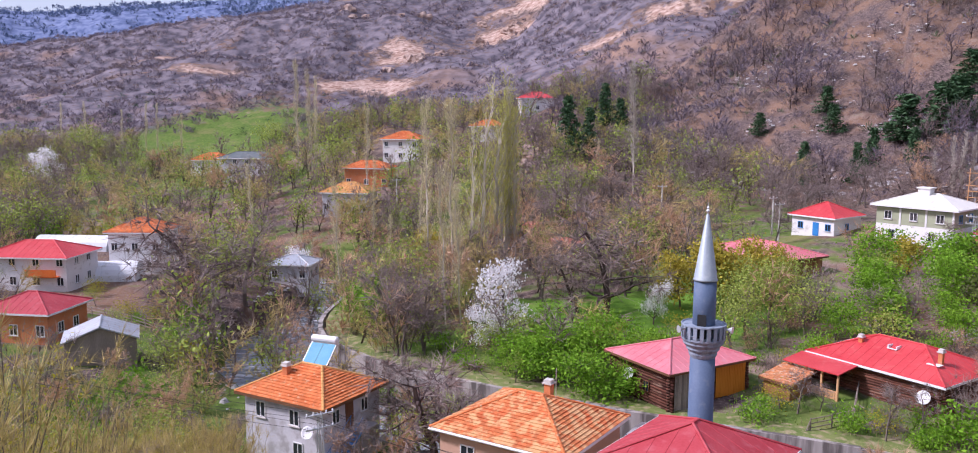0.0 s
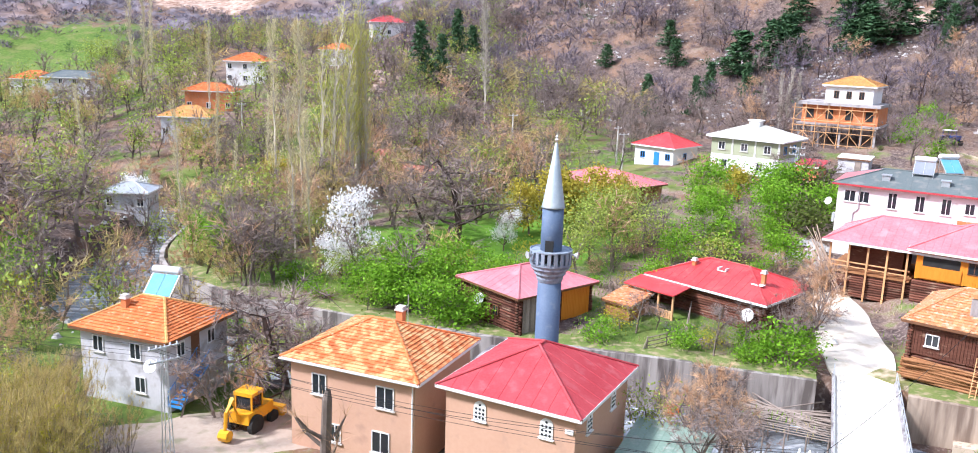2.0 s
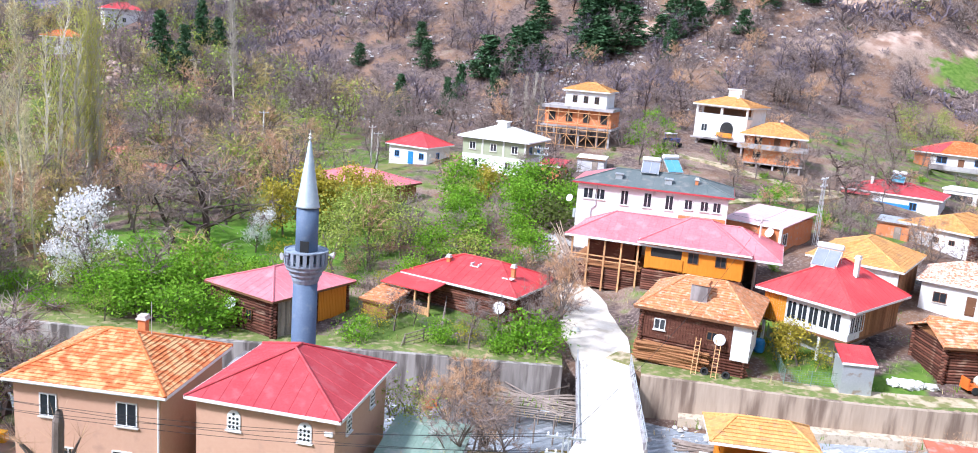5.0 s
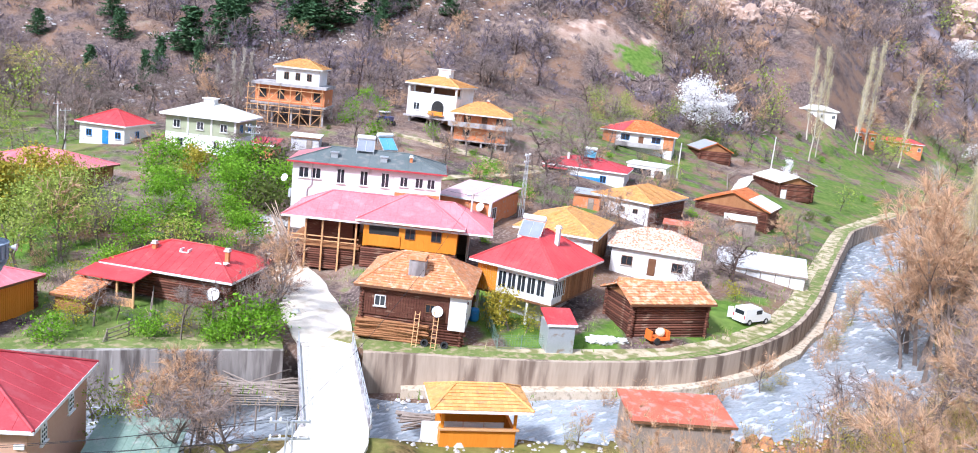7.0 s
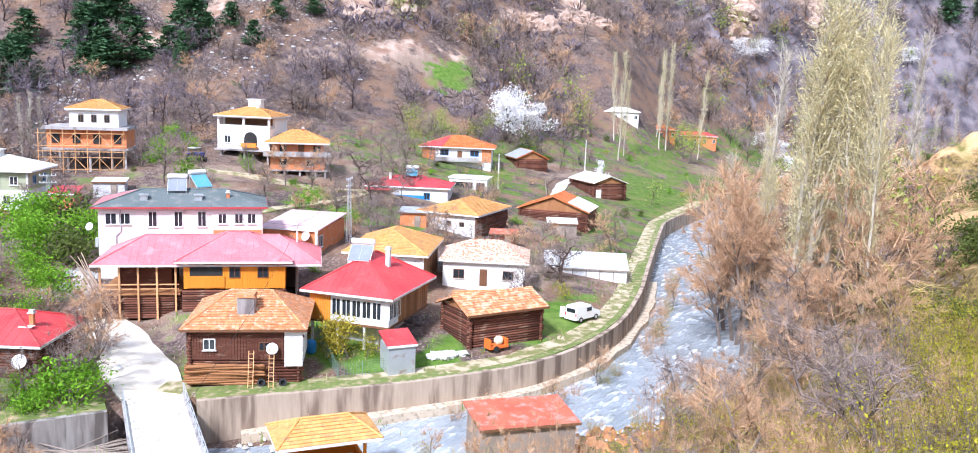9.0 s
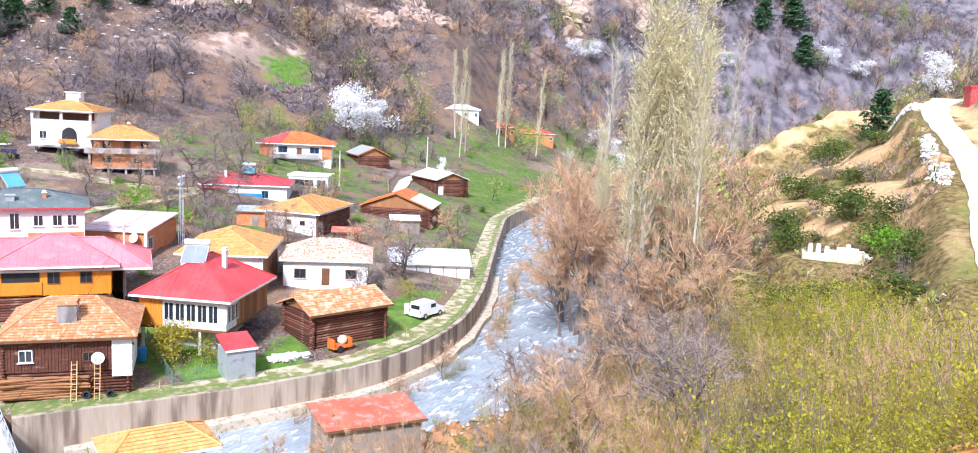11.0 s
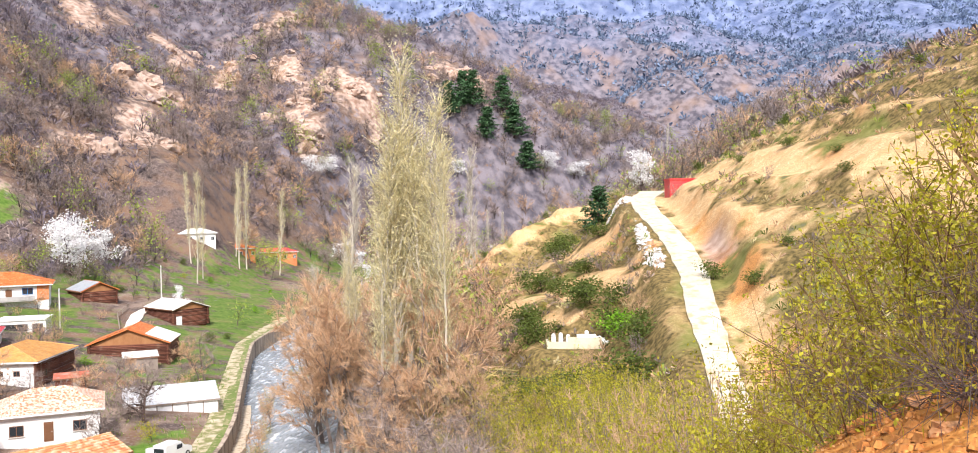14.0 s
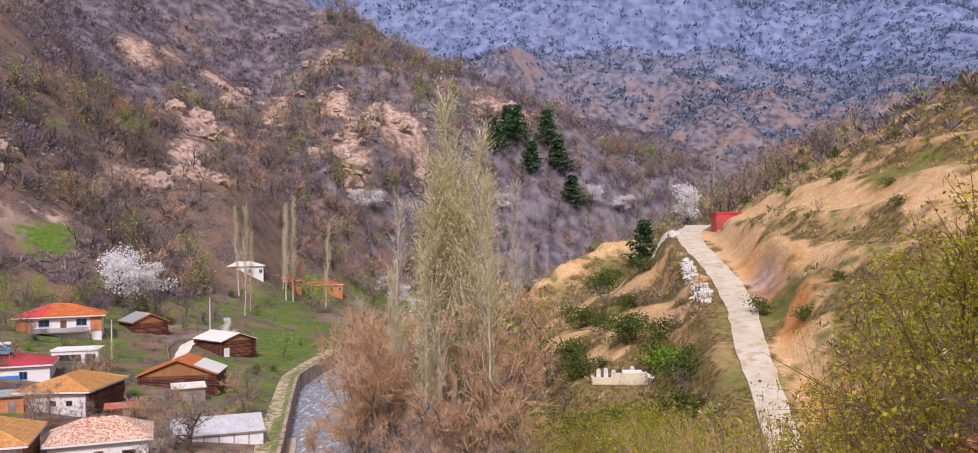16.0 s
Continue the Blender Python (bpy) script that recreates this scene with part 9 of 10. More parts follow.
M["hazel_stem"] = mat("hazel_bark", (0.14, 0.085, 0.035), (0.25, 0.16, 0.07), 3.0, 0.9)
M["yellow_leaf"] = leaf("catkin", (0.62, 0.45, 0.03), (0.7, 0.55, 0.08), 0.2)
for x, y, h, sd, st, ln in ((7.7, -3.0, 3.0, 1, 16, (0.1, 0.06)), (8.4, -3.6, 4.0, 2, 16, (0.0, 0.04)), (7.0, -3.5, 3.6, 3, 15, (0.1, 0.05)), (9.8, -3.6, 3.6, 4, 15, (0.1, 0.05)), (10.6, -4.6, 4.6, 5, 14, (0, 0.0)),
                            (9.4, -1.9, 1.5, 6, 13, (0.1, 0.0)), (12.5, -3.2, 3.0, 7, 15, (0, 0.0)), (6.2, -3.6, 4.0, 8, 14, (0.1, 0.1)), (14, -1.5, 3.4, 9, 14, (0, 0.0)), (13, -5.5, 4.8, 10, 14, (0, 0)),
                            (16.5, -3.2, 5.0, 11, 14, (0, 0.1)), (11.5, -1.0, 2.2, 12, 12, (0, 0.0)), (18, -0.5, 4.4, 13, 14, (0, 0.0)), (9.0, -4.9, 4.4, 14, 14, (0, 0.0)), (20, -4.5, 6, 15, 14, (0, 0)), (23, -1.5, 6, 16, 14, (0, 0.1)),
                            (26, -4.0, 6.5, 17, 14, (0, 0)), (30, -2.0, 6.5, 18, 14, (0, 0)), (17, 2.5, 4.0, 19, 12, (0, 0.1)), (22, 3.5, 5.0, 20, 12, (0, 0.1)), (27, 2.0, 5.5, 21, 12, (0, 0)), (33, 1.5, 6, 22, 12, (0, 0)),
                            (14, -3.6, 3.6, 23, 15, (0, 0)), (15.5, -4.6, 4.4, 24, 15, (0, 0)), (18, -4.8, 5, 25, 15, (0, 0)), (12, -3.9, 3.6, 26, 15, (0, 0)), (17, -3.0, 3.8, 27, 14, (0, 0)), (22, -5.2, 6, 28, 15, (0, 0)),
                            (19, -5.8, 5.6, 29, 15, (0, 0)), (24, -4.9, 6.2, 30, 15, (0, 0)), (11, -3.0, 2.8, 31, 14, (0, 0)), (28, -6, 7, 32, 15, (0, 0)), (16, -5.6, 5, 33, 15, (0, 0)), (21, -3.4, 5, 34, 14, (0, 0)), (26, -6.6, 7, 35, 15, (0, 0)),
                            (8.8, -4.2, 4.4, 36, 14, (0.05, 0.0)), (7.9, -4.0, 3.8, 37, 13, (0.05, 0.05)), (9.6, -4.4, 4.6, 38, 14, (0, 0))):
    near_hazel(x, y, h, sd, int(st * 0.75), ln)
for x, y, h, sd in ((6.1, -1.8, 1.1, 41), (6.5, -2.3, 1.4, 42), (6.7, -1.4, 1.2, 43), (7.3, -2.2, 1.6, 44), (6.0, -2.45, 0.8, 45), (6.9, -2.8, 1.5, 46), (7.6, -1.5, 1.3, 47)):
    near_hazel(x, y, h, sd, 6, (-0.12, 0.1), 0.9, 7, "low hazel with hanging yellow catkins at the soil's edge")
for x, y, h, sd in ((6.8, -3.5, 0.8, 61), (7.2, -3.6, 0.9, 62), (6.9, -3.9, 1.0, 63), (5.8, -3.2, 0.5, 66), (5.6, -2.7, 0.8, 67), (5.2, -2.45, 0.6, 68), (4.8, -2.35, 0.5, 69), (6.3, -2.95, 1.0, 70), (5.9, -2.15, 0.7, 71), (5.0, -2.7, 0.7, 72), (4.3, -2.5, 0.6, 73)):
    near_hazel(x, y, h, sd, 7, (0, 0.1), 1.5, 1, "tangle of thin arching leafless stems over the rocks")


def rock(x, y, z, s, seed, material="stone", name="boulder", label="rough grey boulder on the slope", group="boulders"):
    rs = np.random.RandomState(seed)
    bm = bmesh.new()
    bmesh.ops.create_icosphere(bm, subdivisions=(3 if s[0] > 1 else 4) if s[0] > 0.3 else 2, radius=1)
    for v in bm.verts:
        p = v.co.copy()
        k = 1 + 0.3 * noise.noise(p * 5 + Vector((seed, 3, 0))) + 0.07 * noise.noise(p * 15) + 0.55 * noise.noise(p * 1.3 + Vector((seed, 0, 0))) + 0.3 * noise.noise(p * 2.9 + Vector((0, seed, 0)))
        v.co = Vector((p.x * s[0], p.y * s[1], p.z * s[2])) * k
    me = bpy.data.meshes.new(name)
    bm.to_mesh(me)
    bm.free()
    me.materials.append(M[material])
    if s[0] > 0.3:
        if s[0] < 1:
            me.shade_smooth()
    ob = new(name, me)
    ob.matrix_basis = pose(x, y, z, rs.uniform(-12, 12), rs.uniform(-12, 12), rs.uniform(0, 360))
    return tagged(ob, label, "rock", group)


M["boulder"] = mat("lichened_rock", (0.17, 0.1, 0.06), (0.38, 0.27, 0.2), 5.0, 0.9, bump=0.6, stain=(0.5, 0.43, 0.36), stain_at=0.62)
M["ochre_rock"] = mat("orange_rock", (0.42, 0.17, 0.06), (0.6, 0.32, 0.15), 2.0, 0.9, bump=0.5, stain=(0.3, 0.15, 0.08), stain_at=0.62)
for i, (x, y, s) in enumerate(((7.0, -3.7, (0.5, 0.45, 0.36)), (7.5, -4.3, (0.5, 0.45, 0.4)), (6.2, -3.6, (0.32, 0.25, 0.16)), (6.25, -3.35, (0.5, 0.42, 0.38)), (3.95, -2.38, (0.2, 0.17, 0.11)))):
    rock(x, y, gz(x, y) + s[2] * 0.1, s, 3 + i, "boulder")
for i in range(16):
    x, y = PR.uniform(3.5, 8), PR.uniform(-4.2, -1.2)
    q = PR.uniform(0.02, 0.07)
    rock(x, y, gz(x, y) + q * 0.2, (q * 1.3, q, q * 0.7), 30 + i, "ochre_rock", "stone", "orange-brown stone lying in leaf litter", "slope stones")
for i, (x, y, q) in enumerate(((5.5, -2.6, 0.13), (5.75, -2.85, 0.2), (5.1, -2.15, 0.08), (4.9, -2.5, 0.11), (5.6, -2.1, 0.08), (4.5, -2.15, 0.06))):
    rock(x, y, gz(x, y) + q * 0.1, (q * 1.3, q, q * 0.8), 60 + i, "ochre_rock", "boulder", "broken orange rock sticking out of the soil bank", "bank rocks")
rs = np.random.RandomState(3)
n = 26000
x, y = rs.uniform(2.5, 12, n), rs.uniform(-7, -0.4, n)
m = fbm(x * 1.2, y * 1.2, 2) > -0.12
c = np.stack([x[m], y[m], ground(x[m], y[m]) + 0.02], 1)
M["litter"] = leaf("dead_leaves", (0.34, 0.15, 0.05), (0.5, 0.26, 0.1), 0.5, 0.1)
tagged(new("leaf_litter", soup("leaf_litter", flakes(rs, c, 0.013, flat=0.6), "litter")), "dry brown leaf litter on orange soil", "litter", kind="stuff")


# ---- river stones and gravel ----
def stones(name, label, n, box, seed, size, keep, material="stone", flat=0.6):
    """Many small rounded stones joined in one mesh."""
    rs = np.random.RandomState(seed)
    x, y = rs.uniform(box[0], box[1], n), rs.uniform(box[2], box[3], n)
    d, side, half = along(x, y, RIVER)
    m = keep(x, y, (d - half) * side)
    x, y = x[m], y[m]
    z = np.maximum(ground(x, y), water_bed(x) - 0.45)
    s = size[0] + (size[1] - size[0]) * rs.rand(len(x)) ** 3
    oct_ = np.array([[1, 0, 0], [0.3, 0.8, 0], [-0.8, 0.5, 0], [-0.7, -0.6, 0], [0.4, -0.8, 0]])
    V = []
    for k in range(5):
        a, b = oct_[k], oct_[(k + 1) % 5]
        V.append(np.stack([np.tile(a, (len(x), 1)), np.tile(b, (len(x), 1)), np.tile(np.array([b[0] * 0.5, b[1] * 0.5, flat]), (len(x), 1)), np.tile(np.array([a[0] * 0.5, a[1] * 0.5, flat]), (len(x), 1))], 1))
    V.append(np.stack([np.tile(np.array([o[0] * 0.5, o[1] * 0.5, flat]), (len(x), 1)) for o in (oct_[0], oct_[1], oct_[2], oct_[3])], 1))
    V = np.concatenate(V)
    t = np.tile(rs.uniform(0, 6.28, len(x)), 6)
    R = np.stack([np.stack([np.cos(t), -np.sin(t)], 1), np.stack([np.sin(t), np.cos(t)], 1)], 1)
    V[:, :, :2] = np.einsum("nij,nkj->nki", R, V[:, :, :2])
    V = V * np.tile(s, 6)[:, None, None] + np.tile(np.stack([x, y, z], 1), (6, 1))[:, None, :]
    return tagged(new(name, soup(name, V, material)), label, "stones", kind="stuff")


M["clod"] = mat("orange_clods", (0.36, 0.12, 0.03), (0.62, 0.28, 0.08), 3.0, 0.95, bump=0.4, island=0.4)
stones("slope_rubble", "crumbled orange stones and clods on the soil bank", 5200, (3.0, 7.5, -4.8, -1.1), 21, (0.006, 0.06), lambda x, y, s: fbm(x * 2, y * 2, 2) > -0.1, "clod", 0.8)
M["cobble"] = mat("river_cobble", (0.36, 0.34, 0.33), (0.62, 0.6, 0.58), 0.6, 0.85, bump=0.2)
stones("river_stones", "grey and white stones along the river's edge", 9000, (-35, 200, 24, 140), 1, (0.12, 0.6), lambda x, y, s: (s > -3.2) & (s < -0.0 + 0.3) | ((np.abs(s) < 6) & (s < 0) & (vnoise(x / 5, y / 5) > 0.22)), "cobble")
stones("gravel_bar", "pale gravel bar on the near bank", 5200, (36, 110, 18, 52), 2, (0.08, 0.34), lambda x, y, s: (s < 0.3) & (s > -3.5), "cobble")
stones("hill_stones", "pale scree on the hillside", 9000, (20, 260, 140, 300), 5, (0.25, 0.9), lambda x, y, s: (s > 85) & (fbm(x / 18, y / 18) > 0.02), "cobble", 0.5)
stones("gravel_heap", "white gravel heap beside the hill road", 2400, (84, 116, -9.6, -5.6), 3, (0.08, 0.34), lambda x, y, s: (((x - 93) / 5) ** 2 + ((y + 8.0) / 1.2) ** 2 + 0.9 * vnoise(x, y * 2) < 0.75) | (((x - 105) / 8) ** 2 + ((y + 7.6) / 0.9) ** 2 + 0.9 * vnoise(x, y * 2) < 0.75), "stone", 0.7)
stones("gravel_heap", "white gravel heap at the bend of the hill road", 900, (128, 140, -9, -4), 4, (0.12, 0.4), lambda x, y, s: ((x - 134) / 5) ** 2 + ((y + 6.4) / 2) ** 2 < 1, "stone", 0.7)
# rock outcrops on the slopes
for i in range(190):
    if i < 24:
        x, y = PR.gauss(12, 6), PR.gauss(202, 9)
    elif i < 165:
        cx, cy, a, b = CLIFFS[i % 15]
        x, y = PR.gauss(cx, a * 0.6), PR.gauss(cy, b * 0.6)
    else:
        cx, cy = ((-40, 560), (-90, 640), (10, 600))[i % 3]
        x, y = PR.gauss(cx, 18), PR.gauss(cy, 22)
    s = PR.uniform(0.8, 1.8) if i < 24 else PR.uniform(1.8, 5.0)
    rock(x, y, gz(x, y) - s * 0.2, (s, s * PR.uniform(0.6, 1.4), s * PR.uniform(0.5, 1.0)), 100 + i, "outcrop", "rock_outcrop", "pale weathered rock outcrop on the hillside", "rock outcrops")

# ---- poles and wires ----
def pole(x, y, h, kind="concrete", z=None, yaw=0, arms=1, label="slim pale concrete power pole with crossarm"):
    zg = gz(x, y) if z is None else z
    ob = thing("power_pole", label, "power pole", pose(x, y, zg, 0, 0, yaw), "power poles")
    part("mast", Geo().tube([(0, 0, -0.5), (0, 0, h)], [0.17, 0.1], 8), "stone" if kind == "concrete" else "grey_wood", ob)
    for k in range(arms):
        arm = part("crossarm", Geo().box(-0.8, 0.8, -0.05, 0.05, h - 0.35 - k * 0.7, h - 0.25 - k * 0.7), "steel", ob)
        for u in (-0.7, 0.0, 0.7):
            part("insulator", Geo().turned([(0.03, 0), (0.06, 0.03), (0.03, 0.08), (0.06, 0.11), (0.02, 0.17)], 8), "frame", arm, m=pose(u, 0, h - 0.247 - k * 0.7))
    return ob


def lattice_pole(x, y, h, z=None, yaw=0, arms=2):
    zg = gz(x, y) if z is None else z
    ob = thing("lattice_pole", "grey steel lattice power pole with insulator arms", "power pole", pose(x, y, zg, 0, 0, yaw), "power poles")
    for sx in (-1, 1):
        for sy in (-1, 1):
            part("leg", Geo().tube([(sx * 0.28, sy * 0.28, -0.4), (sx * 0.12, sy * 0.12, h)], 0.035, 5), "steel", ob)
    n = int(h / 0.7)
    for i in range(n):
        a, b = i * h / n, (i + 1) * h / n
        wa, wb = 0.28 - 0.16 * a / h, 0.28 - 0.16 * b / h
        k = 1 if i % 2 else -1
        part("lacing", Geo().tube([(-wa * k, -wa, a), (wb * k, -wb, b)], 0.02, 4).tube([(wa, -wa * k, a), (wb, wb * k, b)], 0.02, 4), "steel", ob)
    for j in range(arms):
        z0 = h - 0.2 - j * 0.9
        arm = part("crossarm", Geo().box(-1.0, 1.0, -0.06, 0.06, z0, z0 + 0.1), "steel", ob)
        for u in (-0.9, -0.45, 0.45, 0.9):
            part("insulator", Geo().turned([(0.03, 0), (0.07, 0.03), (0.03, 0.09), (0.07, 0.12), (0.02, 0.2)], 8), "frame", arm, m=pose(u, 0, z0 + 0.103))
    return ob


def wire(a, b, sag, r=0.014, name="power_line"):
    pts = [tuple(a[j] + (b[j] - a[j]) * k / 14 - (sag * 4 * (k / 14) * (1 - k / 14) if j == 2 else 0) for j in range(3)) for k in range(15)]
    return tagged(new(name, Geo().tube(pts, r, 4).mesh(name, M["black"])), "thin dark overhead power line", "cable", "power lines")


for x, y, h in ((29.5, 146, 7.5), (44.5, 134, 6.0), (66.6, 68.3, 7.6), (140.6, 89.6, 7.0), (42.8, 125.9, 6.2), (188, 95, 8.0), (-18, 168, 8.0)):
    pole(x, y, h, yaw=PR.uniform(-40, 40))
lattice_pole(83.9, 76.5, 8.6, yaw=20), lattice_pole(60.3, 106.0, 7.6, yaw=-30)
lattice_pole(-10.9, 53.7, 7.6, yaw=35)
lattice_pole(21.9, 33.5, 4.6, yaw=-30, arms=3)
for k, u in enumerate((-0.9, -0.45, 0.45, 0.9)):
    wire((-10.9 + u * 0.8, 53.7 + u * 0.55, 10.3), (21.9 + u * 0.87, 33.5 - u * 0.5, gz(21.9, 33.5) + 4.6 - 0.9 * (k % 2)), 1.1)
    wire((-10.9 + u * 0.8, 53.7 + u * 0.55, 10.2 - 0.9 * (k % 2)), (-62 + u, 74 + u, 13.4 - 0.9 * (k % 2)), 1.2)
lattice_pole(-62, 74, 9.5, z=4.2, yaw=60)
wire((60.3, 106, 17.2), (50.2, 84.4, 13.4), 0.8), wire((60.3, 106, 17.0), (66.6, 68.3, 14.3), 0.9), wire((66.6, 68.3, 14.4), (83.9, 76.5, 17.3), 0.7), wire((83.9, 76.5, 17.5), (140.6, 89.6, 17.2), 1.2)
wire((66.6, 68.3, 14.2), (21.9, 33.5, gz(21.9, 33.5) + 4.5), 1.3), wire((44.5, 134, 18.2), (60.3, 106, 17.3), 0.8), wire((29.5, 146, 19.2), (44.5, 134, 18.0), 0.5)

# ---- things about the yards ----
def van(m):
    v = thing("white_van", "small white van parked on grass with a rear door open", "car", m)
    prof = [(-2.05, 0.35), (-2.1, 0.75), (-2.0, 1.75), (-1.85, 1.85), (0.35, 1.85), (0.95, 1.25), (1.95, 1.02), (2.1, 0.75), (2.08, 0.35)]
    g = Geo()
    n = len(prof)
    for sy in (-0.84, 0.84):
        g.v += [(x, sy * (0.92 if z > 1.3 else 1.0), z) for x, z in prof]
    g.f += [tuple(range(n)), tuple(range(2 * n - 1, n - 1, -1))] + [(i, n + i, n + (i + 1) % n, (i + 1) % n) for i in range(n)]
    part("body", g, "carwhite", v)
    for x in (-1.3, 1.3):
        for y in (-0.8, 0.8):
            w = part("wheel", Geo().turned([(0.2, -0.1), (0.32, -0.1), (0.33, 0), (0.32, 0.1), (0.2, 0.1)], 16, pose(x, y, 0.33, 90)), "black", v)
            part("rim", Geo().turned([(0.05, -0.11), (0.19, -0.105), (0.19, 0.105), (0.05, 0.11)], 12, pose(x, y, 0.33, 90)), "steel", w)
    part("windscreen", Geo().face((0.42, -0.68, 1.78), (0.98, -0.74, 1.28), (0.98, 0.74, 1.28), (0.42, 0.68, 1.78)), "glass", v, m=pose(0.02, 0, 0.015))
    part("rear_window", Geo().box(-2.1, -2.06, -0.6, 0.6, 1.15, 1.6), "glass", v)
    for y in (-1, 1):
        part("side_window", Geo().box(-0.35, 0.5, y * 0.845 - 0.01, y * 0.845 + 0.01, 1.15, 1.6), "glass", v)
        part("tail_light", Geo().box(-2.13, -2.07, y * 0.74 - 0.07, y * 0.74 + 0.07, 0.75, 1.1), "red", v)
    part("open_door", Geo().box(-0.02, 0.02, 0, 0.6, 0.5, 1.7), "carwhite", v, "open rear door", m=pose(-2.1, 0.84, 0, 0, 0, 60))
    part("bumper", Geo().box(-2.2, -2.1, -0.8, 0.8, 0.35, 0.6), "frame", v)
    return v


van(pose(84.6, 42.0, gz(84.6, 42.0), 0, 0, -12))

ex = thing("backhoe_loader", "yellow backhoe loader parked in the yard", "excavator", pose(-6.0, 57.8, gz(-6, 57.8), 0, 0, 60))
part("body", Geo().box(-1.6, 1.3, -0.8, 0.8, 0.9, 1.7).box(0.4, 1.6, -0.6, 0.6, 1.0, 1.5), "yellow", ex)
cab = part("cab", Geo().box(-1.1, 0.3, -0.75, 0.75, 2.7, 2.95).box(-1.05, -0.95, -0.7, -0.6, 1.7, 2.7).box(0.15, 0.25, -0.7, -0.6, 1.7, 2.7).box(-1.05, -0.95, 0.6, 0.7, 1.7, 2.7).box(0.15, 0.25, 0.6, 0.7, 1.7, 2.7), "yellow", ex)
part("cab_glass", Geo().box(-0.98, 0.18, -0.62, 0.62, 1.72, 2.68), "glass", cab)
part("boom", Geo().tube([(-1.6, 0, 1.2), (-2.3, 0, 3.0), (-2.9, 0, 2.2)], [0.2, 0.17, 0.14], 6), "yellow", ex)
part("dipper", Geo().tube([(-2.9, 0, 2.3), (-3.1, 0, 1.0)], [0.15, 0.1], 6), "yellow", ex)
part("bucket", Geo().turned([(0.1, -0.4), (0.4, -0.35), (0.4, 0.35), (0.1, 0.4)], 8, pose(-3.1, 0, 0.7, 90)), "yellow", ex)
part("loader_arm", Geo().tube([(0.6, -0.7, 1.5), (2.0, -0.6, 0.7)], 0.1, 6).tube([(0.6, 0.7, 1.5), (2.0, 0.6, 0.7)], 0.1, 6), "yellow", ex)
part("shovel", Geo().box(2.0, 2.5, -1.1, 1.1, 0.2, 0.9), "yellow", ex)
for x, y, r in ((-0.9, -0.85, 0.72), (-0.9, 0.85, 0.72), (1.2, -0.8, 0.48), (1.2, 0.8, 0.48)):
    part("wheel", Geo().turned([(r * 0.5, -0.2), (r, -0.18), (r, 0.18), (r * 0.5, 0.2)], 16, pose(x, y, r, 90)), "black", ex)
tr = thing("orange_trailer", "orange farm trailer standing behind the digger", "trailer", pose(-1.8, 58.2, gz(-1.8, 58.2), 0, 0, 20))
part("tub", Geo().box(-1.3, 1.3, -0.8, 0.8, 0.8, 0.9).box(-1.3, 1.3, -0.8, -0.72, 0.903, 1.6).box(-1.3, 1.3, 0.72, 0.8, 0.903, 1.6).box(-1.3, -1.22, -0.72, 0.72, 0.903, 1.6), "orange", tr)
for y in (-0.85, 0.85):
    part("wheel", Geo().turned([(0.2, -0.1), (0.42, -0.1), (0.42, 0.1), (0.2, 0.1)], 14, pose(0, y, 0.42, 90)), "black", tr)
part("drawbar", Geo().tube([(1.3, 0, 0.8), (2.6, 0, 0.4)], 0.05, 6), "orange", tr)

mx = thing("concrete_mixer", "orange concrete mixer standing in front of the log barn", "mixer", pose(68.6, 43.2, gz(68.6, 43.2), 0, 0, -20))
part("drum", Geo().turned([(0.3, 0), (0.62, 0.35), (0.62, 0.75), (0.35, 1.15)], 14, pose(-0.1, 0, 0.75, 0, 55) @ Matrix.Scale(0.75, 4)), "cream_wall", mx)
part("frame", Geo().box(-1.1, 1.1, -0.55, 0.55, 0.35, 0.6).box(-1.1, -0.95, -0.5, 0.5, 0.603, 1.3).box(0.8, 1.1, -0.5, 0.5, 0.603, 1.2), "orange", mx)
for y in (-0.6, 0.6):
    part("wheel", Geo().turned([(0.1, -0.07), (0.33, -0.07), (0.33, 0.07), (0.1, 0.07)], 12, pose(-0.4, y, 0.33, 90)), "black", mx)
m2 = copy_thing(mx, pose(27.4, 63.5, gz(27.4, 63.5), 0, 0, 70))
m2["label"] = "orange concrete mixer among stacked timber by the river wall"
M["sack"] = mat("white_sack", (0.66, 0.66, 0.62), (0.8, 0.8, 0.78), 1.5, 0.8, bump=0.5)
for i, (x, y, s) in enumerate(((63.4, 46.0, (0.9, 0.6, 0.45)), (64.3, 45.6, (0.7, 0.6, 0.35)), (65.4, 45.0, (0.6, 0.45, 0.25)), (62.8, 46.6, (0.6, 0.5, 0.3)), (43.4, 66.6, (0.35, 0.35, 0.3)), (9.6, 74.0, (1.5, 1.2, 0.9)), (11.2, 73.6, (1.0, 0.9, 0.6)))):
    rock(x, y, gz(x, y) + s[2] * 0.5, s, 60 + i, "sack", "tarpaulin_heap" if i > 4 else "sack", "heap covered with a pale tarpaulin" if i > 4 else "white plastic sack of rubble", "sacks and heaps")


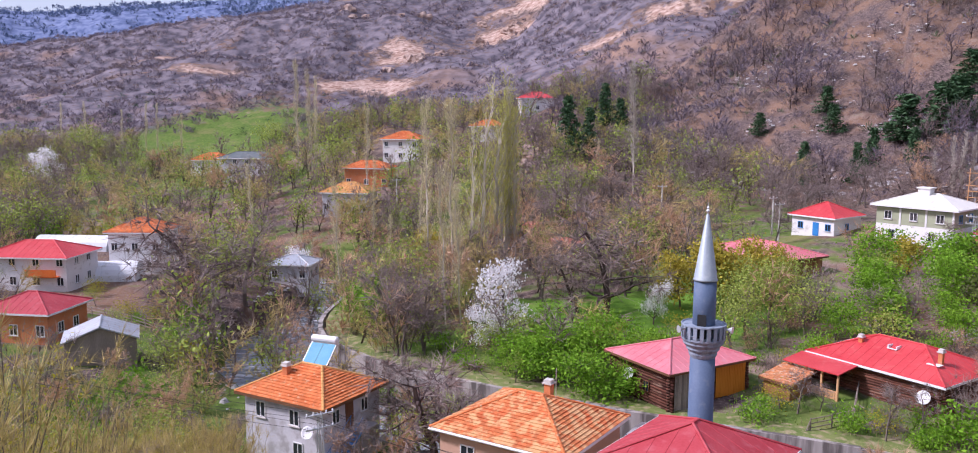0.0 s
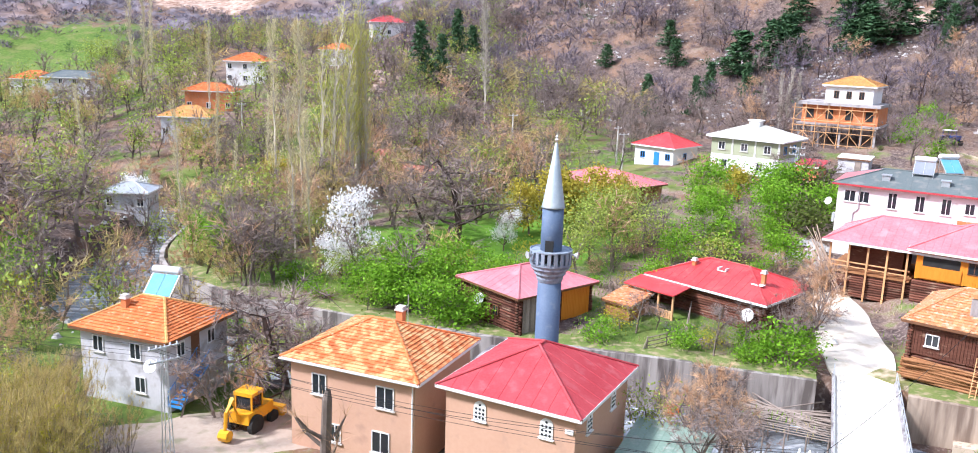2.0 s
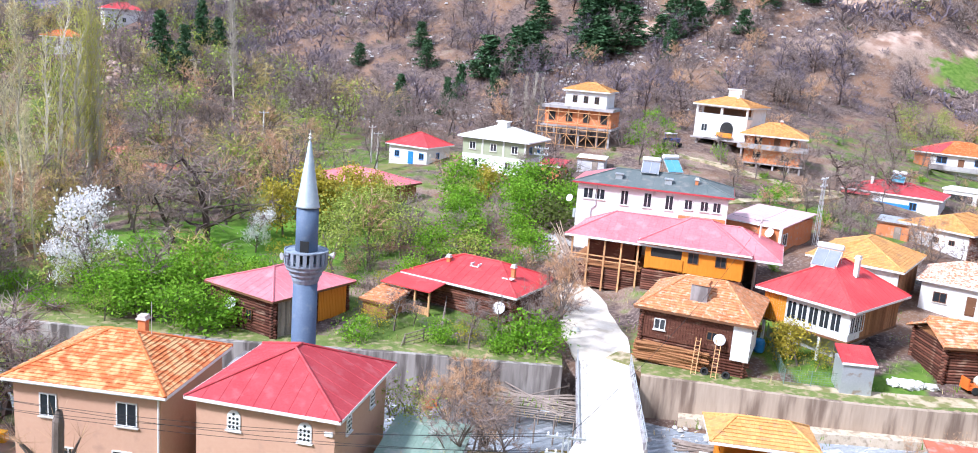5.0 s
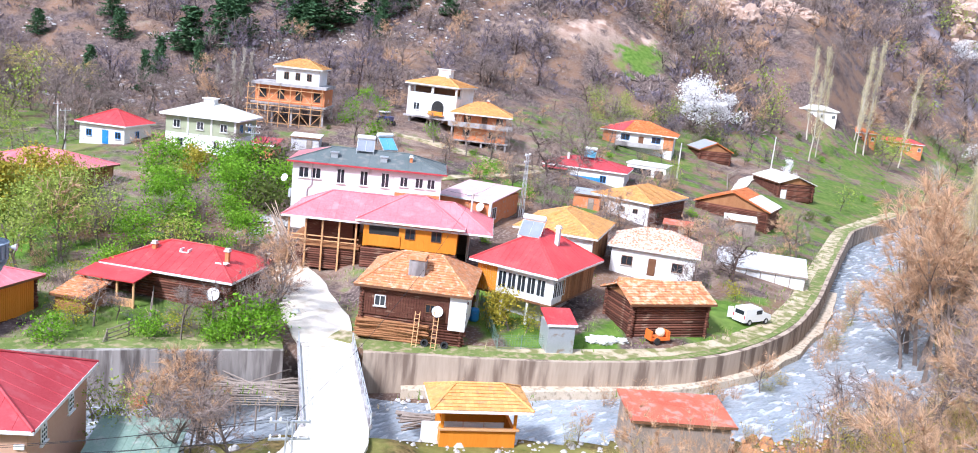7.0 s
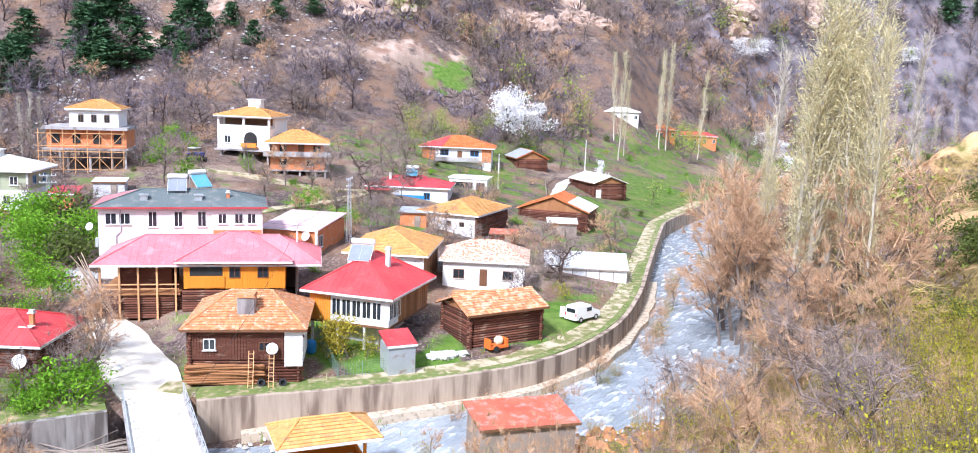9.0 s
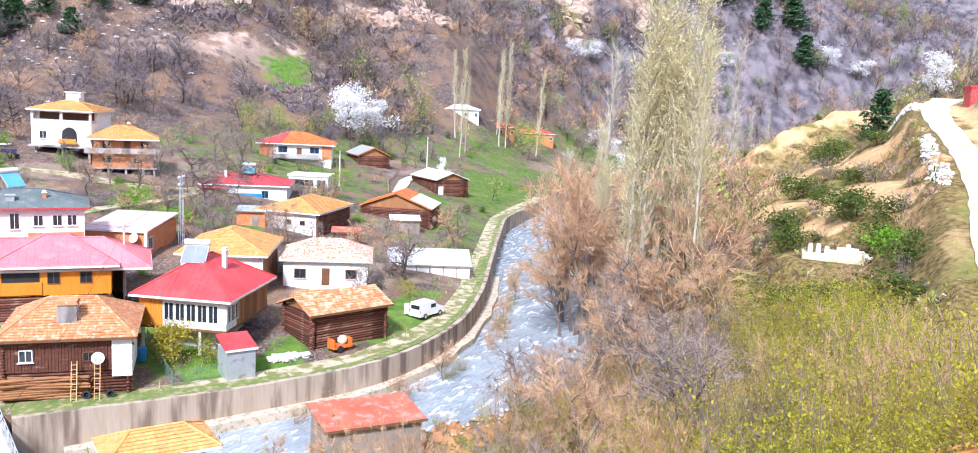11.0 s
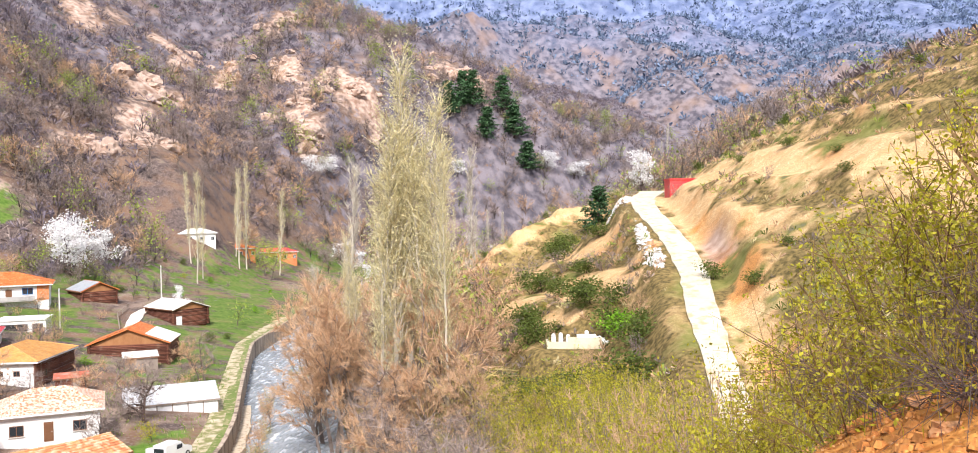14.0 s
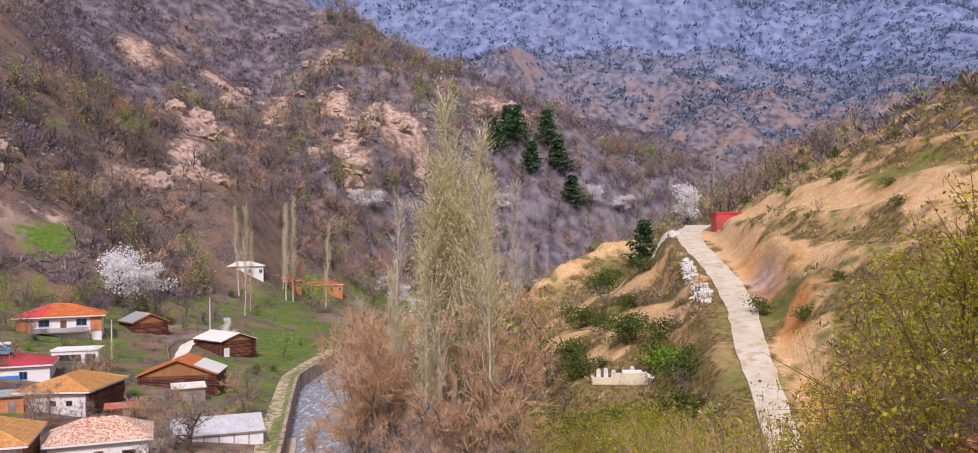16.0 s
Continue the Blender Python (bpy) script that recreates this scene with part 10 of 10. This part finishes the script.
def stack(name, label, x, y, yaw, n, length, r, rows, material, seed, z=None, lean=0.0, cat="wood pile"):
    """A pile of poles or billets, each one a piece."""
    rs = random.Random(seed)
    ob = thing(name, label, cat, pose(x, y, gz(x, y) if z is None else z, 0, 0, yaw))
    me = [Geo().tube([(-length / 2, 0, 0), (0, rs.uniform(-0.04, 0.04), rs.uniform(-0.03, 0.03)), (length / 2, 0, 0)], [r * 1.1, r, r * 0.8], 6).mesh("pole", M[material]) for _ in range(4)]
    for i in range(n):
        k, j = divmod(i, max(1, n // rows))
        part("pole", rs.choice(me), None, ob, m=pose(rs.uniform(-0.3, 0.3), (j - n / rows / 2) * r * 2.1 + rs.uniform(-r, r), r + k * r * 1.8 + rs.uniform(0, r), 0, rs.uniform(-lean, lean), rs.uniform(-7, 7) * (1 + lean)))
    return ob


stack("wood_pile", "heap of weathered poles beside the log house", 14.2, 69.0, -62, 36, 4.5, 0.08, 4, "grey_wood", 1)
stack("log_stack", "stack of split logs under the log house wall", 47.0, 56.5, -49, 60, 6.4, 0.09, 9, "plank", 2)
stack("timber_heap", "heap of long bleached poles on the wall's foot", 33.5, 57.2, -35, 44, 8.0, 0.06, 3, "grey_wood", 3, z=2.2, lean=5)
stack("timber_heap", "tangled heap of sticks by the retaining wall", 29.0, 58.5, -30, 40, 6.0, 0.05, 3, "grey_wood", 4, z=2.3, lean=9)
stack("timber_heap", "heap of old boards near the kiosk", 41.2, 43.8, -38, 26, 5.5, 0.08, 3, "grey_wood", 5, z=2.8, lean=3)
stack("stake_bundle", "bundle of long pale stakes lying on the bank", 51.2, 81.5, 62, 60, 7.0, 0.06, 4, "stake", 6, lean=6)
stakes = thing("stake_stack", "long pale stakes leaning on the bank above the lane", "stakes", pose(51.6, 79.5, gz(51.6, 79.5)))
for i in range(34):
    k = i / 33
    bx, by = -1.2 + 3.4 * k + PR.uniform(-0.3, 0.3), -3.0 + 9.5 * k + PR.uniform(-0.4, 0.4)
    bz = gz(51.6 + bx, 79.5 + by) - gz(51.6, 79.5)
    part("stake", Geo().tube([(bx, by, bz - 0.1), (bx - PR.uniform(0.6, 1.8), by + PR.uniform(0.8, 2.4), bz + PR.uniform(2.2, 4.2))], 0.045, 5), "stake", stakes)
trl = thing("trellis", "collapsed timber trellis over the river's edge", "trellis", pose(31.5, 55.3, 1.4, 0, 0, -35))
for i in range(10):
    part("rail", Geo().tube([(-5, i * 0.42 - 1.5, 1.2 + 0.05 * (i % 3)), (4.5, i * 0.42 - 1.3, 1.25)], 0.05, 5), "grey_wood", trl)
for i in range(7):
    part("post", Geo().tube([(-4.6 + i * 1.5, -1.3, -1.8), (-4.6 + i * 1.5, -1.3, 1.3)], 0.07, 5), "grey_wood", trl)
    part("post", Geo().tube([(-4.6 + i * 1.5, 2.2, -1.8), (-4.6 + i * 1.5, 2.2, 1.3)], 0.07, 5), "grey_wood", trl)
low = thing("white_screen_wall", "low white panelled wall beside the bridge", "wall", pose(38.6, 41.8, 3.0, 0, 0, -34))
for i in range(4):
    part("panel", Geo().box(-0.4 + i * 1.5, 1.05 + i * 1.5, -0.06, 0.06, -0.6, 1.3), "white", low)

# ladders and tyres at the dark log house
for u, ln in ((47.6, 3.2), (48.7, 3.4)):
    lx, ly = u, 56.2 - (u - 46.0) * 1.15
    ld = thing("ladder", "old timber ladder leaning on the log wall", "ladder", pose(lx - 0.35, ly - 0.45, gz(lx, ly), -16, 0, -49), "ladders")
    for s in (-0.2, 0.2):
        part("stile", Geo().box(s - 0.03, s + 0.03, -0.03, 0.03, 0, ln), "newwood", ld)
    for k in range(8):
        part("rung", Geo().box(-0.17, 0.17, -0.02, 0.02, 0.25 + k * 0.38, 0.29 + k * 0.38), "newwood", ld)
for x, y in ((48.2, 53.6), (49.4, 52.3)):
    t_ = thing("tyre", "old black tyre leaning against the log house", "tyre", pose(x, y, gz(x, y) + 0.05, 0, 0, -49), "tyres")
    part("tread", Geo().turned([(0.2, -0.1), (0.34, -0.1), (0.36, 0), (0.34, 0.1), (0.2, 0.1), (0.2, -0.1)], 16, pose(0, 0, 0.36, 75)), "black", t_)
bar = thing("blue_barrel", "blue plastic water barrel", "barrel", pose(56.0, 55.6, gz(56, 55.6)))
part("shell", Geo().turned([(0.4, 0), (0.5, 0.2), (0.5, 1.0), (0.42, 1.2), (0.2, 1.25)], 16), "blue", bar)


def mesh_fence(pts, h=1.4, label="green wire mesh fence on thin posts"):
    f = thing("wire_fence", label, "fence", pose(0, 0, 0), "wire fences")
    for (x0, y0), (x1, y1) in zip(pts[:-1], pts[1:]):
        n = max(1, round(math.hypot(x1 - x0, y1 - y0) / 2))
        for i in range(n):
            a = (x0 + (x1 - x0) * i / n, y0 + (y1 - y0) * i / n)
            b = (x0 + (x1 - x0) * (i + 1) / n, y0 + (y1 - y0) * (i + 1) / n)
            za, zb = gz(*a), gz(*b)
            part("post", Geo().tube([(*a, za - 0.3), (*a, za + h)], 0.035, 6), "fence", f)
            g = Geo()
            for k in range(7):
                z = 0.1 + k * (h - 0.15) / 6
                g.tube([(*a, za + z), (*b, zb + z)], 0.012, 3, False)
            for k in range(8):
                q = (a[0] + (b[0] - a[0]) * k / 8, a[1] + (b[1] - a[1]) * k / 8)
                zq = za + (zb - za) * k / 8
                g.tube([(*q, zq + 0.1), (*q, zq + h - 0.05)], 0.01, 3, False)
            part("mesh", g, "fence", f)
    return f


M["fence"] = mat("green_wire", (0.12, 0.2, 0.16), (0.2, 0.28, 0.24), 1, 0.6, bump=0)
mesh_fence([(59.2, 58.0), (56.0, 53.5), (53.6, 49.9), (59.4, 46.6)])
mesh_fence([(78, 70), (84, 66), (90, 60)])


def rail_fence(pts, label, h=1.1, rails=3, material="grey_wood"):
    f = thing("rail_fence", label, "fence", pose(0, 0, 0), "timber fences")
    for (x0, y0), (x1, y1) in zip(pts[:-1], pts[1:]):
        n = max(1, round(math.hypot(x1 - x0, y1 - y0) / 2.4))
        for i in range(n):
            a = (x0 + (x1 - x0) * i / n, y0 + (y1 - y0) * i / n)
            b = (x0 + (x1 - x0) * (i + 1) / n, y0 + (y1 - y0) * (i + 1) / n)
            za, zb = gz(*a), gz(*b)
            part("post", Geo().tube([(*a, za - 0.3), (*a, za + h + 0.1)], 0.06, 5), material, f)
            for k in range(rails):
                z = h * (k + 1) / rails
                part("rail", Geo().tube([(*a, za + z), (*b, zb + z - 0.05)], 0.045, 5), material, f)
    return f


rail_fence([(118, 62), (126, 58), (136, 60), (146, 66)], "weathered timber rail fence round a garden", rails=4)
rail_fence([(-52, 104), (-40, 98), (-30, 92)], "grey timber rail fence in the valley garden")
rail_fence([(150, 84), (160, 90), (172, 94)], "timber rail fence by the far barns")
rail_fence([(24, 66), (30, 68), (33, 74)], "timber rail fence round the cottage garden")
rail_fence([(70, 84), (80, 80), (92, 84), (104, 88)], "timber fence along the upper lane")
ribbon("orange_house_lane", [(x, y, gz(x, y) + 0.1, 1.6) for x, y in ((90, 118), (97, 110), (98, 103), (103, 97), (110, 95))], "track", "pale dirt lane below the orange house", "road", lift=0.08, wob=0.25)
ribbon("upper_lane", [(62, 92, gz(62, 92) + 0.1, 1.4), (72, 92, gz(72, 92) + 0.1, 1.5), (84, 92, gz(84, 92) + 0.1, 1.6), (96, 93, gz(96, 93) + 0.1, 1.6), (110, 95, gz(110, 95) + 0.1, 1.5)], "track", "pale dirt lane between the upper houses", "road", lift=0.06, wob=0.2)
ribbon("hill_track", [(x, y, gz(x, y) + 0.15, 1.1) for x, y in ((-8, 158), (2, 157), (12, 155), (24, 152), (36, 147), (44, 142))], "track", "pale dirt track along the foot of the hill", "road", lift=0.12, wob=0.2)
ribbon("far_track", [(x, y, gz(x, y) + 0.1, 1.2) for x, y in ((142, 80), (154, 84), (168, 90), (180, 92))], "chalk", "pale lane to the far barns", "road", lift=0.08, wob=0.2)
ribbon("yard", [(-16, 54, gz(-16, 54) + 0.05, 4), (-8, 55, gz(-8, 55) + 0.05, 5), (-1, 56.5, gz(-1, 56.5) + 0.05, 4)], "yard", "bare earth yard between the two houses", "yard", lift=0.08, wob=0.5)

# blue tractor below the scaffolded house
tc_ = thing("tractor", "dark blue tractor with a pale canopy parked on the slope", "tractor", pose(93.5, 119.5, gz(93.5, 119.5), 0, 0, 20))
part("bonnet", Geo().box(0.2, 2.0, -0.42, 0.42, 0.85, 1.5).box(2.0, 2.12, -0.36, 0.36, 0.9, 1.4), "tractor_blue", tc_)
part("chassis", Geo().box(-1.3, 1.9, -0.3, 0.3, 0.55, 0.85), "black", tc_)
part("seat", Geo().box(-0.9, -0.4, -0.3, 0.3, 1.05, 1.2).box(-0.98, -0.9, -0.3, 0.3, 1.2, 1.65), "black", tc_)
part("canopy", Geo().box(-1.3, 0.3, -0.75, 0.75, 2.35, 2.45), "frame", tc_, "pale canopy")
for x in (-1.2, 0.2):
    for y in (-0.65, 0.65):
        part("canopy_post", Geo().tube([(x, y, 0.9), (x, y, 2.35)], 0.035, 6), "tractor_blue", tc_)
for y in (-1, 1):
    part("mudguard", Geo().box(-1.4, -0.2, y * 0.78 - 0.22, y * 0.78 + 0.22, 1.42, 1.5), "tractor_blue", tc_)
    for x, r in ((-0.8, 0.72), (1.45, 0.42)):
        w = part("wheel", Geo().turned([(r * 0.5, -0.18), (r * 0.95, -0.18), (r, 0), (r * 0.95, 0.18), (r * 0.5, 0.18)], 16, pose(x, y * 0.8, r, 90)), "black", tc_)
        part("rim", Geo().turned([(0.06, -0.12), (r * 0.5, -0.1), (r * 0.5, 0.1), (0.06, 0.12)], 12, pose(x, y * 0.8, r, 90)), "white", w)
stones("rubble_heap", "heap of pale broken stones beside the lane", 900, (47.5, 56.5, 83.5, 91.5), 11, (0.1, 0.45), lambda x, y, s: ((x - 51.8) / 3.4) ** 2 + ((y - 87.4) / 2.6) ** 2 < 1, "cobble", 0.9)
stones("orange_rubble", "orange and pale boulders on the river's near bank", 420, (52, 72, 20, 34), 12, (0.2, 0.8), lambda x, y, s: ((x - 61.5) / 7) ** 2 + ((y - 26.2) / 3.2) ** 2 < 1, "ochre_rock", 0.8)

# walled graves on the slope
gr = thing("grave_plot", "walled grave plot with white headstones on the slope", "grave", pose(82.6, 0.6, 16.8, 0, 0, -86))
part("front_wall", Geo().box(-2.6, -0.6, -1.3, -1.05, -1.0, 0.55).box(-0.597, 2.6, -1.45, -1.05, -1.0, 0.95), "cream_wall", gr)
part("side_wall", Geo().box(-2.6, -2.35, -1.05, 1.3, -2.6, 0.45), "cream_wall", gr)
part("side_wall", Geo().box(2.35, 2.6, -1.05, 1.3, -2.6, 0.45), "cream_wall", gr)
for u, v, h in ((-1.9, 0.0, 1.15), (-1.2, 0.2, 1.2), (-0.5, 0.0, 1.05), (1.3, 0.4, 1.35)):
    part("headstone", Geo().box(u - 0.2, u + 0.2, v - 0.06, v + 0.06, -0.4, h - 0.15).turned([(0.2, -0.06), (0.2, 0.06)], 12, pose(u, v, h - 0.16, 90)), "white", gr)
part("slab", Geo().box(0.3, 2.1, -0.7, -0.1, 0.5, 1.1), "white", gr)
rock(84, -1.6, gz(84, -1.6) + 0.3, (0.9, 0.7, 0.5), 77, "sack", "sack", "white plastic sack on the slope", "sacks and heaps")

# pollarded trunk in front of the peach house
rs = np.random.RandomState(9)
seg = [(np.array([0, 0, 0.0]), np.array([0.05, 0, 2.6]), 0.38, 0.33), (np.array([0.05, 0, 2.6]), np.array([0.15, 0.0, 5.6]), 0.33, 0.3), (np.array([0.15, 0, 5.6]), np.array([0.2, 0, 6.2]), 0.3, 0.16)]
for a, z, l in ((2.8, 2.4, 2.6), (3.4, 3.0, 2.2), (0.4, 2.8, 1.6), (5.2, 1.8, 1.8), (1.6, 3.6, 1.2)):
    d = np.array([math.cos(a), math.sin(a), 0.75])
    p = np.array([0.05, 0, z])
    seg += [(p, p + d * l * 0.5, 0.14, 0.1), (p + d * l * 0.5, p + d * l * 0.8 + np.array([0, 0, 0.5]), 0.1, 0.05)]
tips = [(s[1], (s[1] - s[0]) / np.linalg.norm(s[1] - s[0])) for s in seg[3:]]
pt = thing("pollarded_tree", "pollarded tree with a thick bare trunk by the peach house", "tree", pose(-0.9, 48.6, gz(-0.9, 48.6) - 0.2))
part("trunk", soup("trunk", sticks(seg, 8), "bark"), None, pt), part("crown", soup("crown", twigs(rs, tips, 14, 1.6, 0.02), "twig_red"), None, pt)
for k, x, y, h in (("bare", -5.5, 66, 8.5), ("bare", -3.0, 63.5, 7), ("shoot_bush", 17.2, 39.5, 3.2), ("bare", 20.8, 45.2, 7.5), ("budding", 22.6, 47.5, 6.5), ("bare", 24.5, 44, 6), ("olive_bush", 3.5, 43.0, 2.6), ("olive_bush", 9.5, 38.6, 3.0),
                   ("red_bush", 26, 50, 3.5), ("bare", 80.6, 46.5, 7.0), ("olive_bush", 89.0, 46.6, 2.6), ("budding", 118, 54, 7.5), ("willow", 57.4, 52.2, 4.6), ("olive_bush", 58.6, 51.0, 2.6)):
    grow(k, x, y, h)
